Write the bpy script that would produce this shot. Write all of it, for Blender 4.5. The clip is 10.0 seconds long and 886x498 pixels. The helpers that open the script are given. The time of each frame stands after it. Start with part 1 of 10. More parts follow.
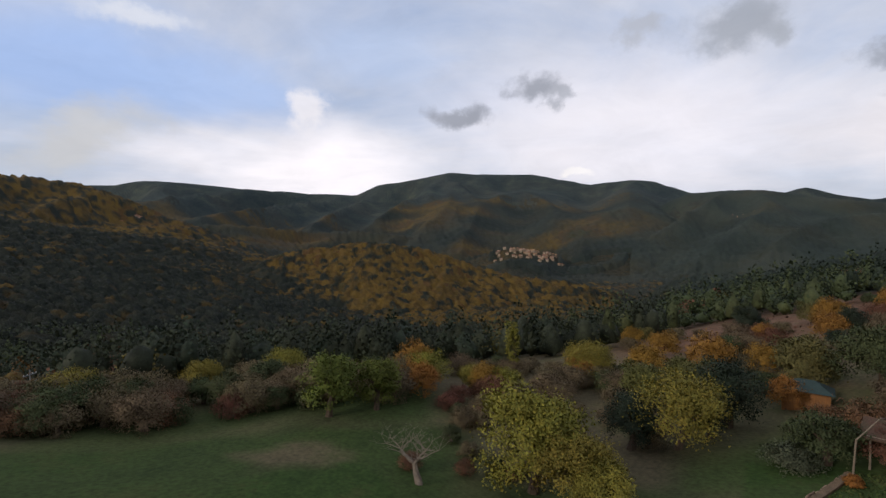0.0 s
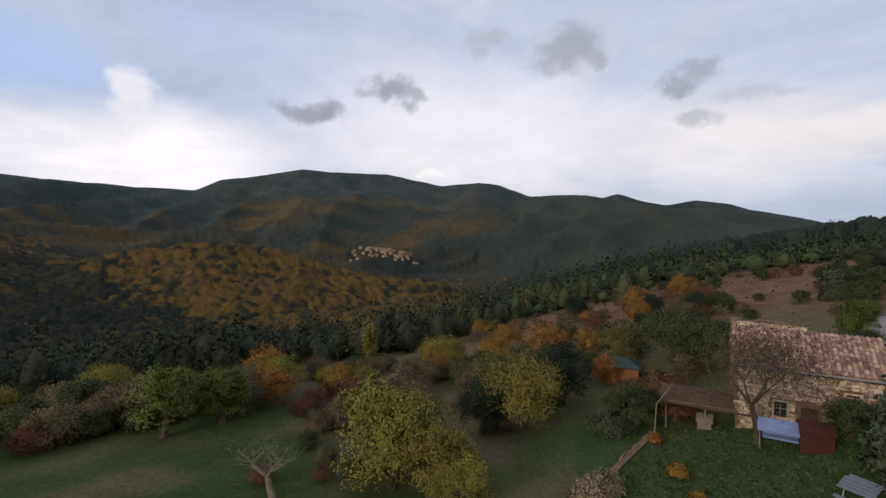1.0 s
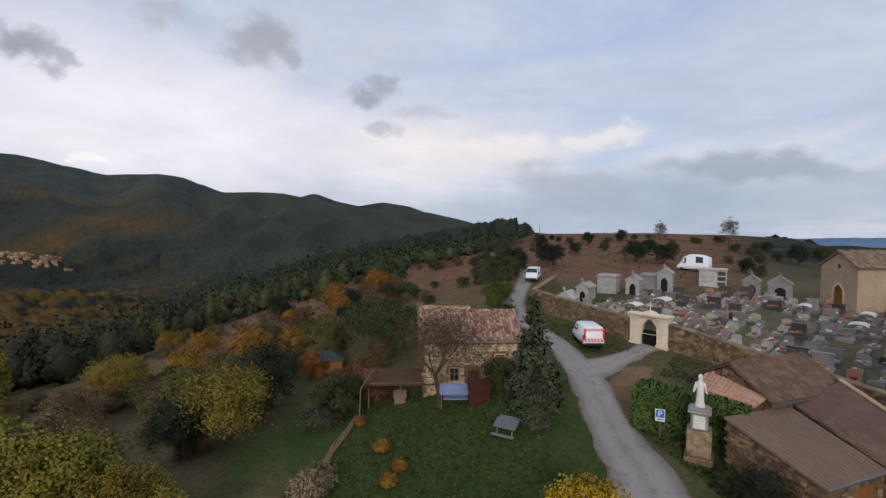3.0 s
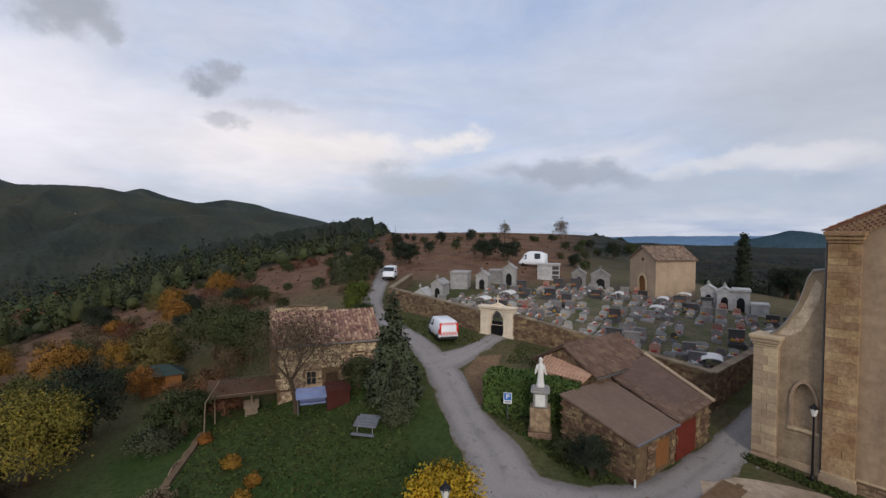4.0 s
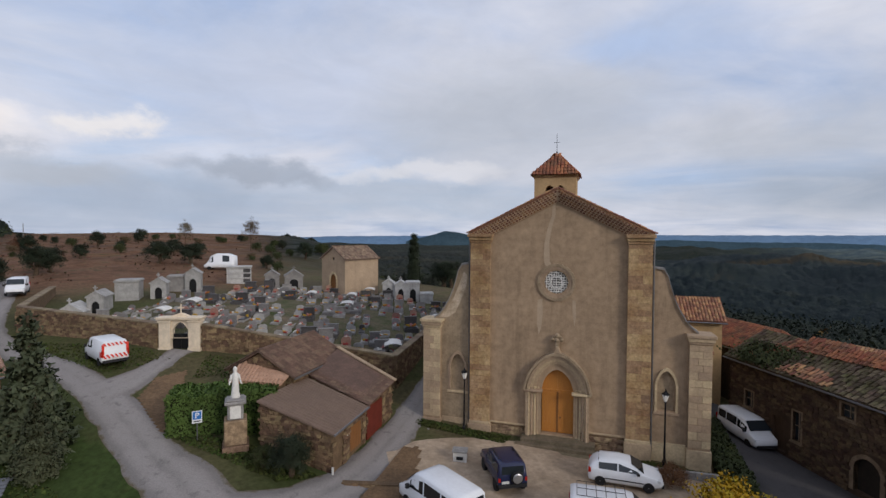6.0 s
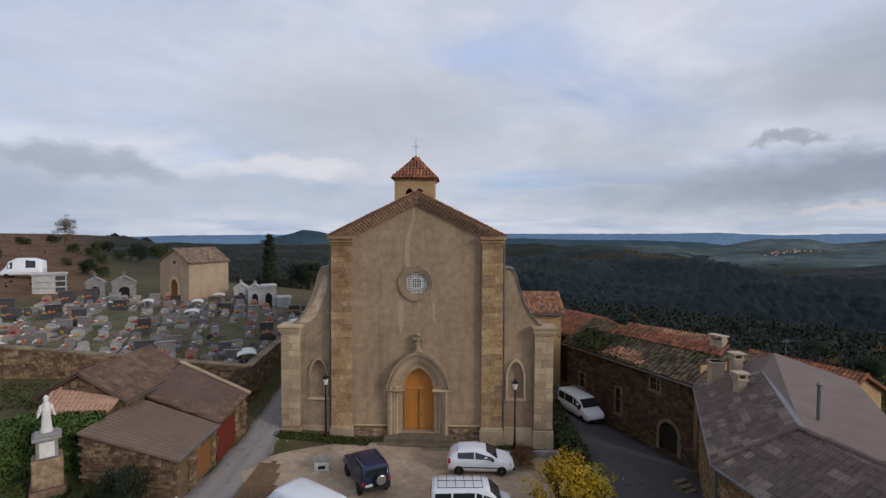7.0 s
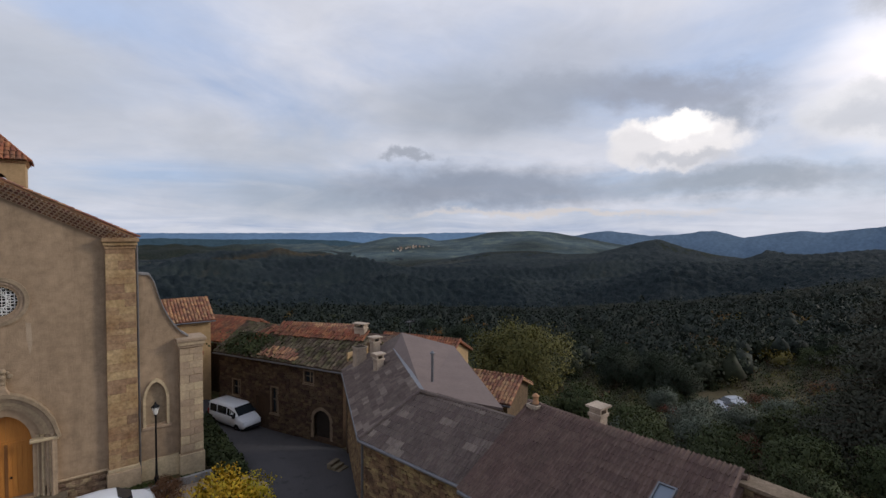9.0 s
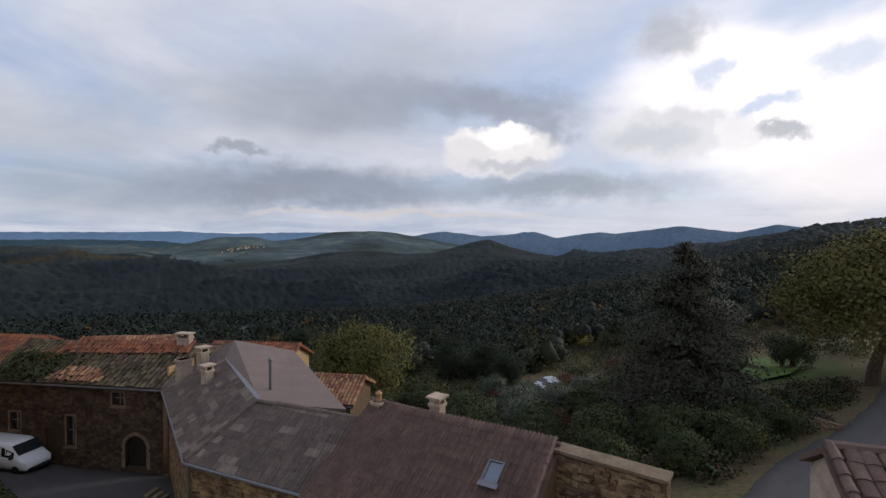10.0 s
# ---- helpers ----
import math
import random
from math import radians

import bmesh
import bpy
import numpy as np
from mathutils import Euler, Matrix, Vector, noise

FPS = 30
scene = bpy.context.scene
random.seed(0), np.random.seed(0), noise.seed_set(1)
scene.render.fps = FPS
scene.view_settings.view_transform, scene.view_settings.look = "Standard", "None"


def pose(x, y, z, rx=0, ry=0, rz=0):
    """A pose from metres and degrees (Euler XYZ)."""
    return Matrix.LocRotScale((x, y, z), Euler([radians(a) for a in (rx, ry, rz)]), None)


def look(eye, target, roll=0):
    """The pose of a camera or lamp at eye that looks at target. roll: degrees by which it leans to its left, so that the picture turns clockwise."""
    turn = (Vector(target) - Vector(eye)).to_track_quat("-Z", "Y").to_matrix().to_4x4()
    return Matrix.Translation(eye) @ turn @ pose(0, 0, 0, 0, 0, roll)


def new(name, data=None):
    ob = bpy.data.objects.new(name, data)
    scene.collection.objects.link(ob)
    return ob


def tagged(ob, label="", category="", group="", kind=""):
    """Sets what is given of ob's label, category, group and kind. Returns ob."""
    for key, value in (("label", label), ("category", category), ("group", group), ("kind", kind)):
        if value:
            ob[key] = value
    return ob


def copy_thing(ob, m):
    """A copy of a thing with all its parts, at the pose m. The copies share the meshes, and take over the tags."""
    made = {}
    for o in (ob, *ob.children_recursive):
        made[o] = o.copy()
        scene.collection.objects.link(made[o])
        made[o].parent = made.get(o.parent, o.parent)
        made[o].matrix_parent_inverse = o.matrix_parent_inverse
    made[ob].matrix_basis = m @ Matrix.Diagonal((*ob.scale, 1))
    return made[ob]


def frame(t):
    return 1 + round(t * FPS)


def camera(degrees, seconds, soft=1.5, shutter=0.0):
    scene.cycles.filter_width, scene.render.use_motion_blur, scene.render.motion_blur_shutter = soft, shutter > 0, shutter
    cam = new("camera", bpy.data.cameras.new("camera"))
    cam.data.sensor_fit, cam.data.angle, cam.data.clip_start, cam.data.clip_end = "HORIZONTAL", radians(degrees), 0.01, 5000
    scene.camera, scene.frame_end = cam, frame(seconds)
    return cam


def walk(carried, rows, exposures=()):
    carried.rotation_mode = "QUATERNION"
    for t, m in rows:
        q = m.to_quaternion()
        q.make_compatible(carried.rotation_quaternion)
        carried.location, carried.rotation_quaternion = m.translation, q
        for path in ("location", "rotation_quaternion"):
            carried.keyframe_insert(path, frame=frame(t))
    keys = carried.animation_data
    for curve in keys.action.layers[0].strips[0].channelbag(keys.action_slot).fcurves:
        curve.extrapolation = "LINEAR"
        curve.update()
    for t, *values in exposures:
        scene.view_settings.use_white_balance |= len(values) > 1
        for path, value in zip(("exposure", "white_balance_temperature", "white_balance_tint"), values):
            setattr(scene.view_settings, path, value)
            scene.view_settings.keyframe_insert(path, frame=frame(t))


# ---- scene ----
cam = camera(85.0, 10.0, 1.45)
PATH = [
    (0, (2.425, -30.695, 13.934), (0.718, -31.734, 13.861), 0.1),
    (0.5, (2.418, -30.754, 13.903), (0.580, -31.540, 13.831), 0.2),
    (1, (2.424, -30.804, 13.863), (0.488, -31.300, 13.789), 0.3),
    (1.5, (2.373, -30.921, 13.824), (0.386, -31.133, 13.751), 0.3),
    (2, (2.334, -31.042, 13.793), (0.338, -30.947, 13.720), 0.3),
    (2.5, (2.283, -31.166, 13.773), (0.321, -30.785, 13.701), 0.3),
    (3, (2.235, -31.281, 13.763), (0.359, -30.589, 13.690), 0.3),
    (4.5, (2.261, -31.526, 13.654), (0.859, -30.102, 13.583), 0.2),
    (5, (2.233, -31.630, 13.652), (1.061, -30.012, 13.580), 0.2),
    (5.5, (2.216, -31.760, 13.709), (1.310, -29.978, 13.639), 0.2),
    (6, (2.276, -31.827, 13.789), (1.679, -29.919, 13.724), 0.3),
    (7.5, (2.325, -31.891, 14.087), (2.586, -29.910, 14.020), 0.2),
    (8, (2.369, -31.862, 14.093), (2.972, -29.957, 14.026), 0.2),
    (8.5, (2.349, -31.766, 14.083), (3.296, -30.005, 14.016), 0.2),
    (9, (2.322, -31.731, 14.078), (3.568, -30.168, 14.013), 0.2),
    (9.5, (2.243, -31.746, 14.081), (3.719, -30.398, 14.018), 0.2),
    (10, (2.173, -31.811, 14.077), (3.854, -30.728, 14.016), 0.4),
]
walk(cam, [(t, look(eye, target, roll)) for t, eye, target, roll in PATH])

EYE = Vector((2.3, -31.3, 13.9))


# ---- world, sun ----
def nd(tree, kind, **values):
    n = tree.nodes.new(kind)
    for key, value in values.items():
        n.inputs[key.replace("_", " ")].default_value = value
    return n


def build_world():
    w = bpy.data.worlds.new("sky")
    scene.world = w
    w.use_nodes = True
    t = w.node_tree
    t.nodes.clear()
    out = t.nodes.new("ShaderNodeOutputWorld")
    bg = t.nodes.new("ShaderNodeBackground")
    bg.inputs["Strength"].default_value = SKY_POWER
    sky = t.nodes.new("ShaderNodeTexSky")
    sky.sky_type = "NISHITA"
    sky.sun_disc = False
    sky.sun_elevation = radians(SUN_EL)
    sky.sun_rotation = radians(-SUN_AZ)
    sky.air_density, sky.dust_density, sky.ozone_density = 1.0, 1.5, 1.5
    blue = t.nodes.new("ShaderNodeVectorMath")
    blue.operation = "SCALE"
    blue.inputs["Scale"].default_value = 0.13
    t.links.new(sky.outputs[0], blue.inputs[0])
    co = t.nodes.new("ShaderNodeTexCoord")
    sep = t.nodes.new("ShaderNodeSeparateXYZ")
    t.links.new(co.outputs["Generated"], sep.inputs[0])

    def calc(op, a, b=None, clamp=False):
        n = t.nodes.new("ShaderNodeMath")
        n.operation, n.use_clamp = op, clamp
        for k, v in enumerate((a, b)):
            if v is None:
                continue
            if isinstance(v, (int, float)):
                n.inputs[k].default_value = v
            else:
                t.links.new(v, n.inputs[k])
        return n.outputs[0]

    # the cloud layers lie on planes overhead: divide by the height
    z = calc("MAXIMUM", sep.outputs["Z"], 0.0)
    zz = calc("ADD", z, 0.10)
    flat = t.nodes.new("ShaderNodeCombineXYZ")
    t.links.new(calc("DIVIDE", sep.outputs["X"], zz), flat.inputs[0])
    t.links.new(calc("DIVIDE", sep.outputs["Y"], zz), flat.inputs[1])

    def noise(scale, detail, rough, offset, vec, distort=0.0, stretch=(1, 1, 1)):
        mp = t.nodes.new("ShaderNodeMapping")
        mp.inputs["Location"].default_value = offset
        mp.inputs["Scale"].default_value = stretch
        t.links.new(vec, mp.inputs[0])
        n = t.nodes.new("ShaderNodeTexNoise")
        n.inputs["Scale"].default_value, n.inputs["Detail"].default_value = scale, detail
        n.inputs["Roughness"].default_value, n.inputs["Distortion"].default_value = rough, distort
        t.links.new(mp.outputs[0], n.inputs["Vector"])
        return n.outputs["Fac"]

    def ramp(fac, *stops):
        n = t.nodes.new("ShaderNodeValToRGB")
        e = n.color_ramp.elements
        while len(e) < len(stops):
            e.new(0.5)
        for el, (p, c) in zip(e, stops):
            el.position, el.color = p, (*c, 1) if isinstance(c, tuple) else (c, c, c, 1)
        t.links.new(fac, n.inputs[0])
        return n.outputs["Color"]

    def mix(fac, a, b):
        n = t.nodes.new("ShaderNodeMix")
        n.data_type = "RGBA"
        for s, v in ((n.inputs[0], fac), (n.inputs[6], a), (n.inputs[7], b)):
            if isinstance(v, tuple):
                s.default_value = (*v, 1)
            elif isinstance(v, (int, float)):
                s.default_value = v
            else:
                t.links.new(v, s)
        return n.outputs[2]

    def soft(v, a, b):
        n = t.nodes.new("ShaderNodeMapRange")
        n.interpolation_type = "SMOOTHSTEP"
        n.inputs["From Min"].default_value, n.inputs["From Max"].default_value = a, b
        t.links.new(v, n.inputs["Value"])
        return n.outputs[0]

    def warp(scale, detail, amount, stretch):
        """The direction, pushed about by noise, for uneven cloud edges."""
        mp = t.nodes.new("ShaderNodeMapping")
        mp.inputs["Scale"].default_value = stretch
        t.links.new(co.outputs["Generated"], mp.inputs[0])
        n = nd(t, "ShaderNodeTexNoise", Scale=scale, Detail=detail, Roughness=0.6)
        t.links.new(mp.outputs[0], n.inputs["Vector"])
        sub = t.nodes.new("ShaderNodeVectorMath")
        sub.operation = "SUBTRACT"
        sub.inputs[1].default_value = (0.5, 0.5, 0.5)
        t.links.new(n.outputs["Color"], sub.inputs[0])
        mul = t.nodes.new("ShaderNodeVectorMath")
        mul.operation = "MULTIPLY"
        mul.inputs[1].default_value = amount
        t.links.new(sub.outputs[0], mul.inputs[0])
        add = t.nodes.new("ShaderNodeVectorMath")
        t.links.new(co.outputs["Generated"], add.inputs[0])
        t.links.new(mul.outputs[0], add.inputs[1])
        return add.outputs[0]

    wide = warp(2.2, 4, (0.44, 0.44, 0.15), (1, 1, 2.0))
    puff = warp(7.0, 6, (0.26, 0.26, 0.11), (1, 1, 1.7))
    fluff = warp(11.0, 7, (0.17, 0.17, 0.10), (1, 1, 1.2))
    curl = warp(17.0, 8, (0.10, 0.10, 0.065), (1, 1, 1.1))

    def cloud(c, vec, az, el, w, h, color, amount=1.0, core=0.35, lean=0.0):
        """One cloud of the sky: half as wide and high as w and h degrees, feathered from its core outwards."""
        mp = t.nodes.new("ShaderNodeMapping")
        mp.vector_type = "TEXTURE"
        a, e = radians(az), radians(el)
        mp.inputs["Location"].default_value = (-math.sin(a) * math.cos(e), math.cos(a) * math.cos(e), math.sin(e))
        mp.inputs["Rotation"].default_value = (0, radians(lean), a)
        mp.inputs["Scale"].default_value = (radians(w), max(radians(w), 0.3), radians(h))
        t.links.new(vec, mp.inputs[0])
        ln = t.nodes.new("ShaderNodeVectorMath")
        ln.operation = "LENGTH"
        t.links.new(mp.outputs[0], ln.inputs[0])
        m = soft(ln.outputs["Value"], 1.0, core)
        return mix(calc("MULTIPLY", m, amount), c, color)

    veil = noise(0.55, 7, 0.58, (3.1, 1.7, 0), flat.outputs[0], 0.5)
    streak = noise(1.3, 8, 0.62, (7.3, -2.2, 0.4), flat.outputs[0], 0.4, (1, 0.55, 1))
    bands = noise(3.0, 8, 0.6, (0.4, 2.0, 0), co.outputs["Generated"], 0.5, (1, 1, 5.5))
    low = soft(sep.outputs["Z"], 0.30, 0.06)
    c = mix(ramp(veil, (0.33, 0.1), (0.60, 1.0)), mix(0.7, blue.outputs[0], (0.47, 0.60, 0.90)), (0.76, 0.78, 0.88))
    c = mix(calc("MULTIPLY", ramp(streak, (0.42, 0.0), (0.72, 1.0)), 0.30), c, (0.56, 0.60, 0.70))
    # broad banks
    for az, el, w, h, color, amount in (
            (160, 15, 22, 7, (0.40, 0.57, 0.95), 0.85), (146, 14, 12, 5, (0.46, 0.62, 0.97), 0.7), (128, 20, 14, 4, (0.55, 0.68, 0.96), 0.6), (104, 11, 30, 12, (1.04, 1.0, 1.07), 0.85), (138, 5.5, 19, 8.5, (1.18, 1.12, 1.17), 0.95), (75, 9, 22, 7, (0.98, 0.93, 0.97), 0.85),
            (34, 15, 26, 9, (0.60, 0.66, 0.82), 0.7), (8, 13, 26, 9, (0.53, 0.57, 0.66), 0.85), (48, 2.2, 30, 4.6, (0.42, 0.50, 0.64), 0.85), (18, 3.6, 26, 3.6, (0.50, 0.57, 0.69), 0.7), (-8, 20, 12, 5, (0.45, 0.57, 0.82), 0.6),
            (-18, 9, 18, 4, (0.54, 0.57, 0.64), 0.7), (-24, 3, 22, 4.5, (0.40, 0.46, 0.56), 0.8), (-40, 14, 20, 7, (0.43, 0.47, 0.55), 0.8), (-52, 20, 16, 5, (0.55, 0.58, 0.67), 0.7)):
        c = cloud(c, wide, az, el, w, h, color, amount, 0.2)
    c = mix(calc("MULTIPLY", calc("MULTIPLY", ramp(bands, (0.42, 0.0), (0.64, 1.0)), low), 0.22), c, (0.46, 0.51, 0.61))
    c = mix(calc("MULTIPLY", calc("MULTIPLY", ramp(bands, (0.30, 1.0), (0.44, 0.0)), low), 0.22), c, (0.85, 0.83, 0.86))
    # thinner cloud and open patches round the hidden sun
    for az, el, w, h, color, amount in ((-92, 14, 18, 12, (1.45, 1.36, 1.36), 0.95), (-100, 6, 14, 6, (1.15, 1.08, 1.1), 0.8), (-119, 20, 17, 13, (1.5, 1.4, 1.36), 0.95), (-96, 20, 9, 3.5, (0.56, 0.67, 0.90), 0.75), ):
        c = cloud(c, wide, az, el, w, h, color, amount, 0.25)
    # single clouds
    for az, el, w, h, color, amount, lean in (
            (-43, 5.2, 21, 3.2, (0.30, 0.34, 0.43), 0.85, 0), (-50, 15, 14, 3.0, (0.40, 0.44, 0.53), 0.7, -6), (-63, 14.8, 11, 2.4, (0.38, 0.41, 0.50), 0.85, 6), 
            (-70, 5.2, 16, 2.2, (0.36, 0.41, 0.49), 0.85, 0), (38, 6.6, 12, 1.7, (0.42, 0.47, 0.57), 0.85, 6), (56, 5.6, 9, 2.0, (0.50, 0.54, 0.62), 0.75, 8), 
            (66, 9.4, 13, 2.3, (0.98, 0.93, 0.93), 0.85, 5), (53, 10.2, 4.5, 1.5, (0.93, 0.90, 0.91), 0.9, 0), (158, 8.6, 9, 3.6, (0.66, 0.66, 0.68), 0.85, -20), (20, 7.2, 14, 1.3, (0.80, 0.80, 0.85), 0.7, 0), (-52, 2.3, 22, 0.6, (0.74, 0.69, 0.68), 0.8, 0)):
        c = cloud(c, puff, az, el, w * 1.08, h * 1.1, color, amount, 0.25, lean)
    for az, el, w, h, color, amount in (
            (118.9, 13.2, 3.4, 1.5, (0.37, 0.39, 0.46), 0.9), (111.4, 16.2, 3.6, 1.7, (0.39, 0.41, 0.48), 0.9), (108.8, 14.9, 1.8, 1.3, (0.46, 0.48, 0.55), 0.8), (90.5, 19.8, 5.6, 2.5, (0.40, 0.43, 0.50), 0.85), (86.0, 19.0, 2.0, 1.6, (0.46, 0.49, 0.56), 0.8),
            (99.0, 21.2, 2.8, 1.4, (0.52, 0.54, 0.61), 0.7), (79.6, 15.0, 3.2, 1.3, (0.41, 0.44, 0.52), 0.9), (76.6, 16.4, 2.6, 1.3, (0.43, 0.46, 0.54), 0.85), (77.0, 12.0, 2.6, 0.9, (0.52, 0.54, 0.61), 0.7), (71, 13.4, 4.4, 0.9, (0.58, 0.60, 0.67), 0.6), (-34.6, 9.0, 3.0, 0.7, (0.36, 0.39, 0.46), 0.8),
            (-82, 20.6, 4.0, 3.0, (0.55, 0.57, 0.63), 0.8), (-92, 9.8, 3.6, 1.0, (0.50, 0.53, 0.60), 0.85), (-69.5, 11.6, 3.2, 2.0, (0.40, 0.44, 0.53), 0.85)):
        c = cloud(c, fluff, az, el, w * 1.12, h * 1.15, color, amount, 0.3)
    # heaped clouds with crisp tops and flat grey feet
    for az, el, w, h, color, amount, core in (
            (-82, 10.8, 8.6, 3.4, (0.88, 0.88, 0.93), 1.0, 0.6), (-80, 10.4, 6.0, 2.0, (0.68, 0.70, 0.77), 0.85, 0.35), (-88.5, 10.4, 2.6, 2.3, (1.05, 1.02, 1.05), 0.9, 0.6),
            (-64.0, 9.8, 7.4, 3.2, (0.98, 0.95, 0.97), 1.0, 0.65), (-60.0, 9.0, 3.8, 2.0, (0.88, 0.86, 0.89), 0.9, 0.55), (-64.2, 11.2, 4.0, 1.8, (1.18, 1.14, 1.13), 1.0, 0.6), (-65, 8.0, 6.5, 0.9, (0.58, 0.60, 0.67), 0.75, 0.25), 
            (137.0, 13.6, 2.6, 3.0, (1.02, 0.98, 1.02), 0.8, 0.35), (153, 20.4, 7.0, 1.4, (0.86, 0.88, 0.96), 0.75, 0.25), (106.0, 6.6, 2.4, 0.8, (1.10, 1.06, 1.06), 0.8, 0.4), ):
        c = cloud(c, curl, az, el, w, h, color, amount, core)
    # open blue between them
    for az, el, w, h, color, amount in ((-90.5, 12.6, 3.6, 1.1, (0.60, 0.72, 0.93), 0.8), (-85.8, 16.2, 2.4, 2.0, (0.62, 0.73, 0.94), 0.75), (-96.6, 15.6, 4.6, 2.4, (0.62, 0.73, 0.92), 0.7), (-2, 20.0, 6.0, 2.6, (0.50, 0.63, 0.90), 0.55), ):
        c = cloud(c, fluff, az, el, w, h, color, amount, 0.25)
    # fine mottling of the cloud bodies
    fine = noise(7.0, 8, 0.62, (2.4, 0.7, 1.9), co.outputs["Generated"], 0.6, (1, 1, 2.2))
    shade = t.nodes.new("ShaderNodeMapRange")
    shade.inputs["From Min"].default_value, shade.inputs["From Max"].default_value = 0.3, 0.7
    shade.inputs["To Min"].default_value, shade.inputs["To Max"].default_value = 0.95, 1.05
    t.links.new(fine, shade.inputs["Value"])
    fin = t.nodes.new("ShaderNodeVectorMath")
    fin.operation = "SCALE"
    t.links.new(c, fin.inputs[0])
    t.links.new(shade.outputs[0], fin.inputs["Scale"])
    t.links.new(fin.outputs[0], bg.inputs["Color"])
    t.links.new(bg.outputs[0], out.inputs[0])


SKY_POWER = 0.9
SUN_AZ, SUN_EL = -118.0, 22.0  # degrees left of +y, degrees up
SUN_DIR = Vector((-math.sin(radians(SUN_AZ)) * math.cos(radians(SUN_EL)), math.cos(radians(SUN_AZ)) * math.cos(radians(SUN_EL)), math.sin(radians(SUN_EL))))
build_world()
sun = new("sun", bpy.data.lights.new("sun", "SUN"))
sun.data.energy, sun.data.angle, sun.data.color = 1.45, radians(14), (1.0, 0.93, 0.84)
sun.matrix_world = look((60, -60, 120), Vector((60, -60, 120)) - SUN_DIR)


# ---- materials ----
def material(name, color, rough=0.8, vary=0.25, scale=1.0, color2=None, bump=0.0, bump_scale=8.0, metal=0.0, per_piece=0.0, grime=0.0, stretch=(1, 1, 1), spec=0.3):
    """A surface with two scales of noise in its colour, relief and wear, and a random shade per piece."""
    m = bpy.data.materials.new(name)
    m.use_nodes = True
    t = m.node_tree
    p = t.nodes["Principled BSDF"]
    if color[0] > color[2] * 1.12:
        color = (color[0] * 1.12, color[1] * 1.0, color[2] * 0.84)
        color2 = color2 and (color2[0] * 1.12, color2[1], color2[2] * 0.84)
    p.inputs["Roughness"].default_value, p.inputs["Metallic"].default_value = rough, metal
    p.inputs["Specular IOR Level"].default_value = spec
    co = t.nodes.new("ShaderNodeTexCoord")
    mp = t.nodes.new("ShaderNodeMapping")
    mp.inputs["Scale"].default_value = stretch
    geo = t.nodes.new("ShaderNodeNewGeometry")
    t.links.new(geo.outputs["Position"], mp.inputs[0])
    n1 = nd(t, "ShaderNodeTexNoise", Scale=scale, Detail=5.0, Roughness=0.6)
    n2 = nd(t, "ShaderNodeTexNoise", Scale=scale * 7.3, Detail=4.0, Roughness=0.65)
    for n in (n1, n2):
        t.links.new(mp.outputs[0], n.inputs["Vector"])
    c2 = color2 or tuple(v * 0.55 for v in color)
    r1 = t.nodes.new("ShaderNodeMapRange")
    r1.inputs["From Min"].default_value, r1.inputs["From Max"].default_value = 0.36, 0.66
    t.links.new(n1.outputs["Fac"], r1.inputs["Value"])
    mx = t.nodes.new("ShaderNodeMix")
    mx.data_type = "RGBA"
    mx.inputs[6].default_value, mx.inputs[7].default_value = (*color, 1), (*c2, 1)
    sc = t.nodes.new("ShaderNodeMath")
    sc.operation = "MULTIPLY"
    sc.inputs[1].default_value = min(1.0, vary * 2)
    t.links.new(r1.outputs[0], sc.inputs[0])
    t.links.new(sc.outputs[0], mx.inputs[0])
    hsv = t.nodes.new("ShaderNodeHueSaturation")
    t.links.new(mx.outputs[2], hsv.inputs["Color"])
    val = t.nodes.new("ShaderNodeMapRange")
    val.inputs["From Min"].default_value, val.inputs["From Max"].default_value = 0.3, 0.7
    val.inputs["To Min"].default_value, val.inputs["To Max"].default_value = 1 - vary * 0.6, 1 + vary * 0.6
    t.links.new(n2.outputs["Fac"], val.inputs["Value"])
    last = val.outputs[0]
    if per_piece:
        ob = t.nodes.new("ShaderNodeObjectInfo")
        add = t.nodes.new("ShaderNodeMath")
        add.operation = "ADD"
        t.links.new(ob.outputs["Random"], add.inputs[0])
        t.links.new(geo.outputs["Random Per Island"], add.inputs[1])
        fr = t.nodes.new("ShaderNodeMath")
        fr.operation = "FRACT"
        t.links.new(add.outputs[0], fr.inputs[0])
        pr = t.nodes.new("ShaderNodeMapRange")
        pr.inputs["To Min"].default_value, pr.inputs["To Max"].default_value = 1 - per_piece, 1 + per_piece
        t.links.new(fr.outputs[0], pr.inputs["Value"])
        mu = t.nodes.new("ShaderNodeMath")
        mu.operation = "MULTIPLY"
        t.links.new(last, mu.inputs[0])
        t.links.new(pr.outputs[0], mu.inputs[1])
        last = mu.outputs[0]
        hu = t.nodes.new("ShaderNodeMapRange")
        hu.inputs["To Min"].default_value, hu.inputs["To Max"].default_value = 0.5 - per_piece * 0.05, 0.5 + per_piece * 0.05
        t.links.new(fr.outputs[0], hu.inputs["Value"])
        t.links.new(hu.outputs[0], hsv.inputs["Hue"])
    t.links.new(last, hsv.inputs["Value"])
    col = hsv.outputs[0]
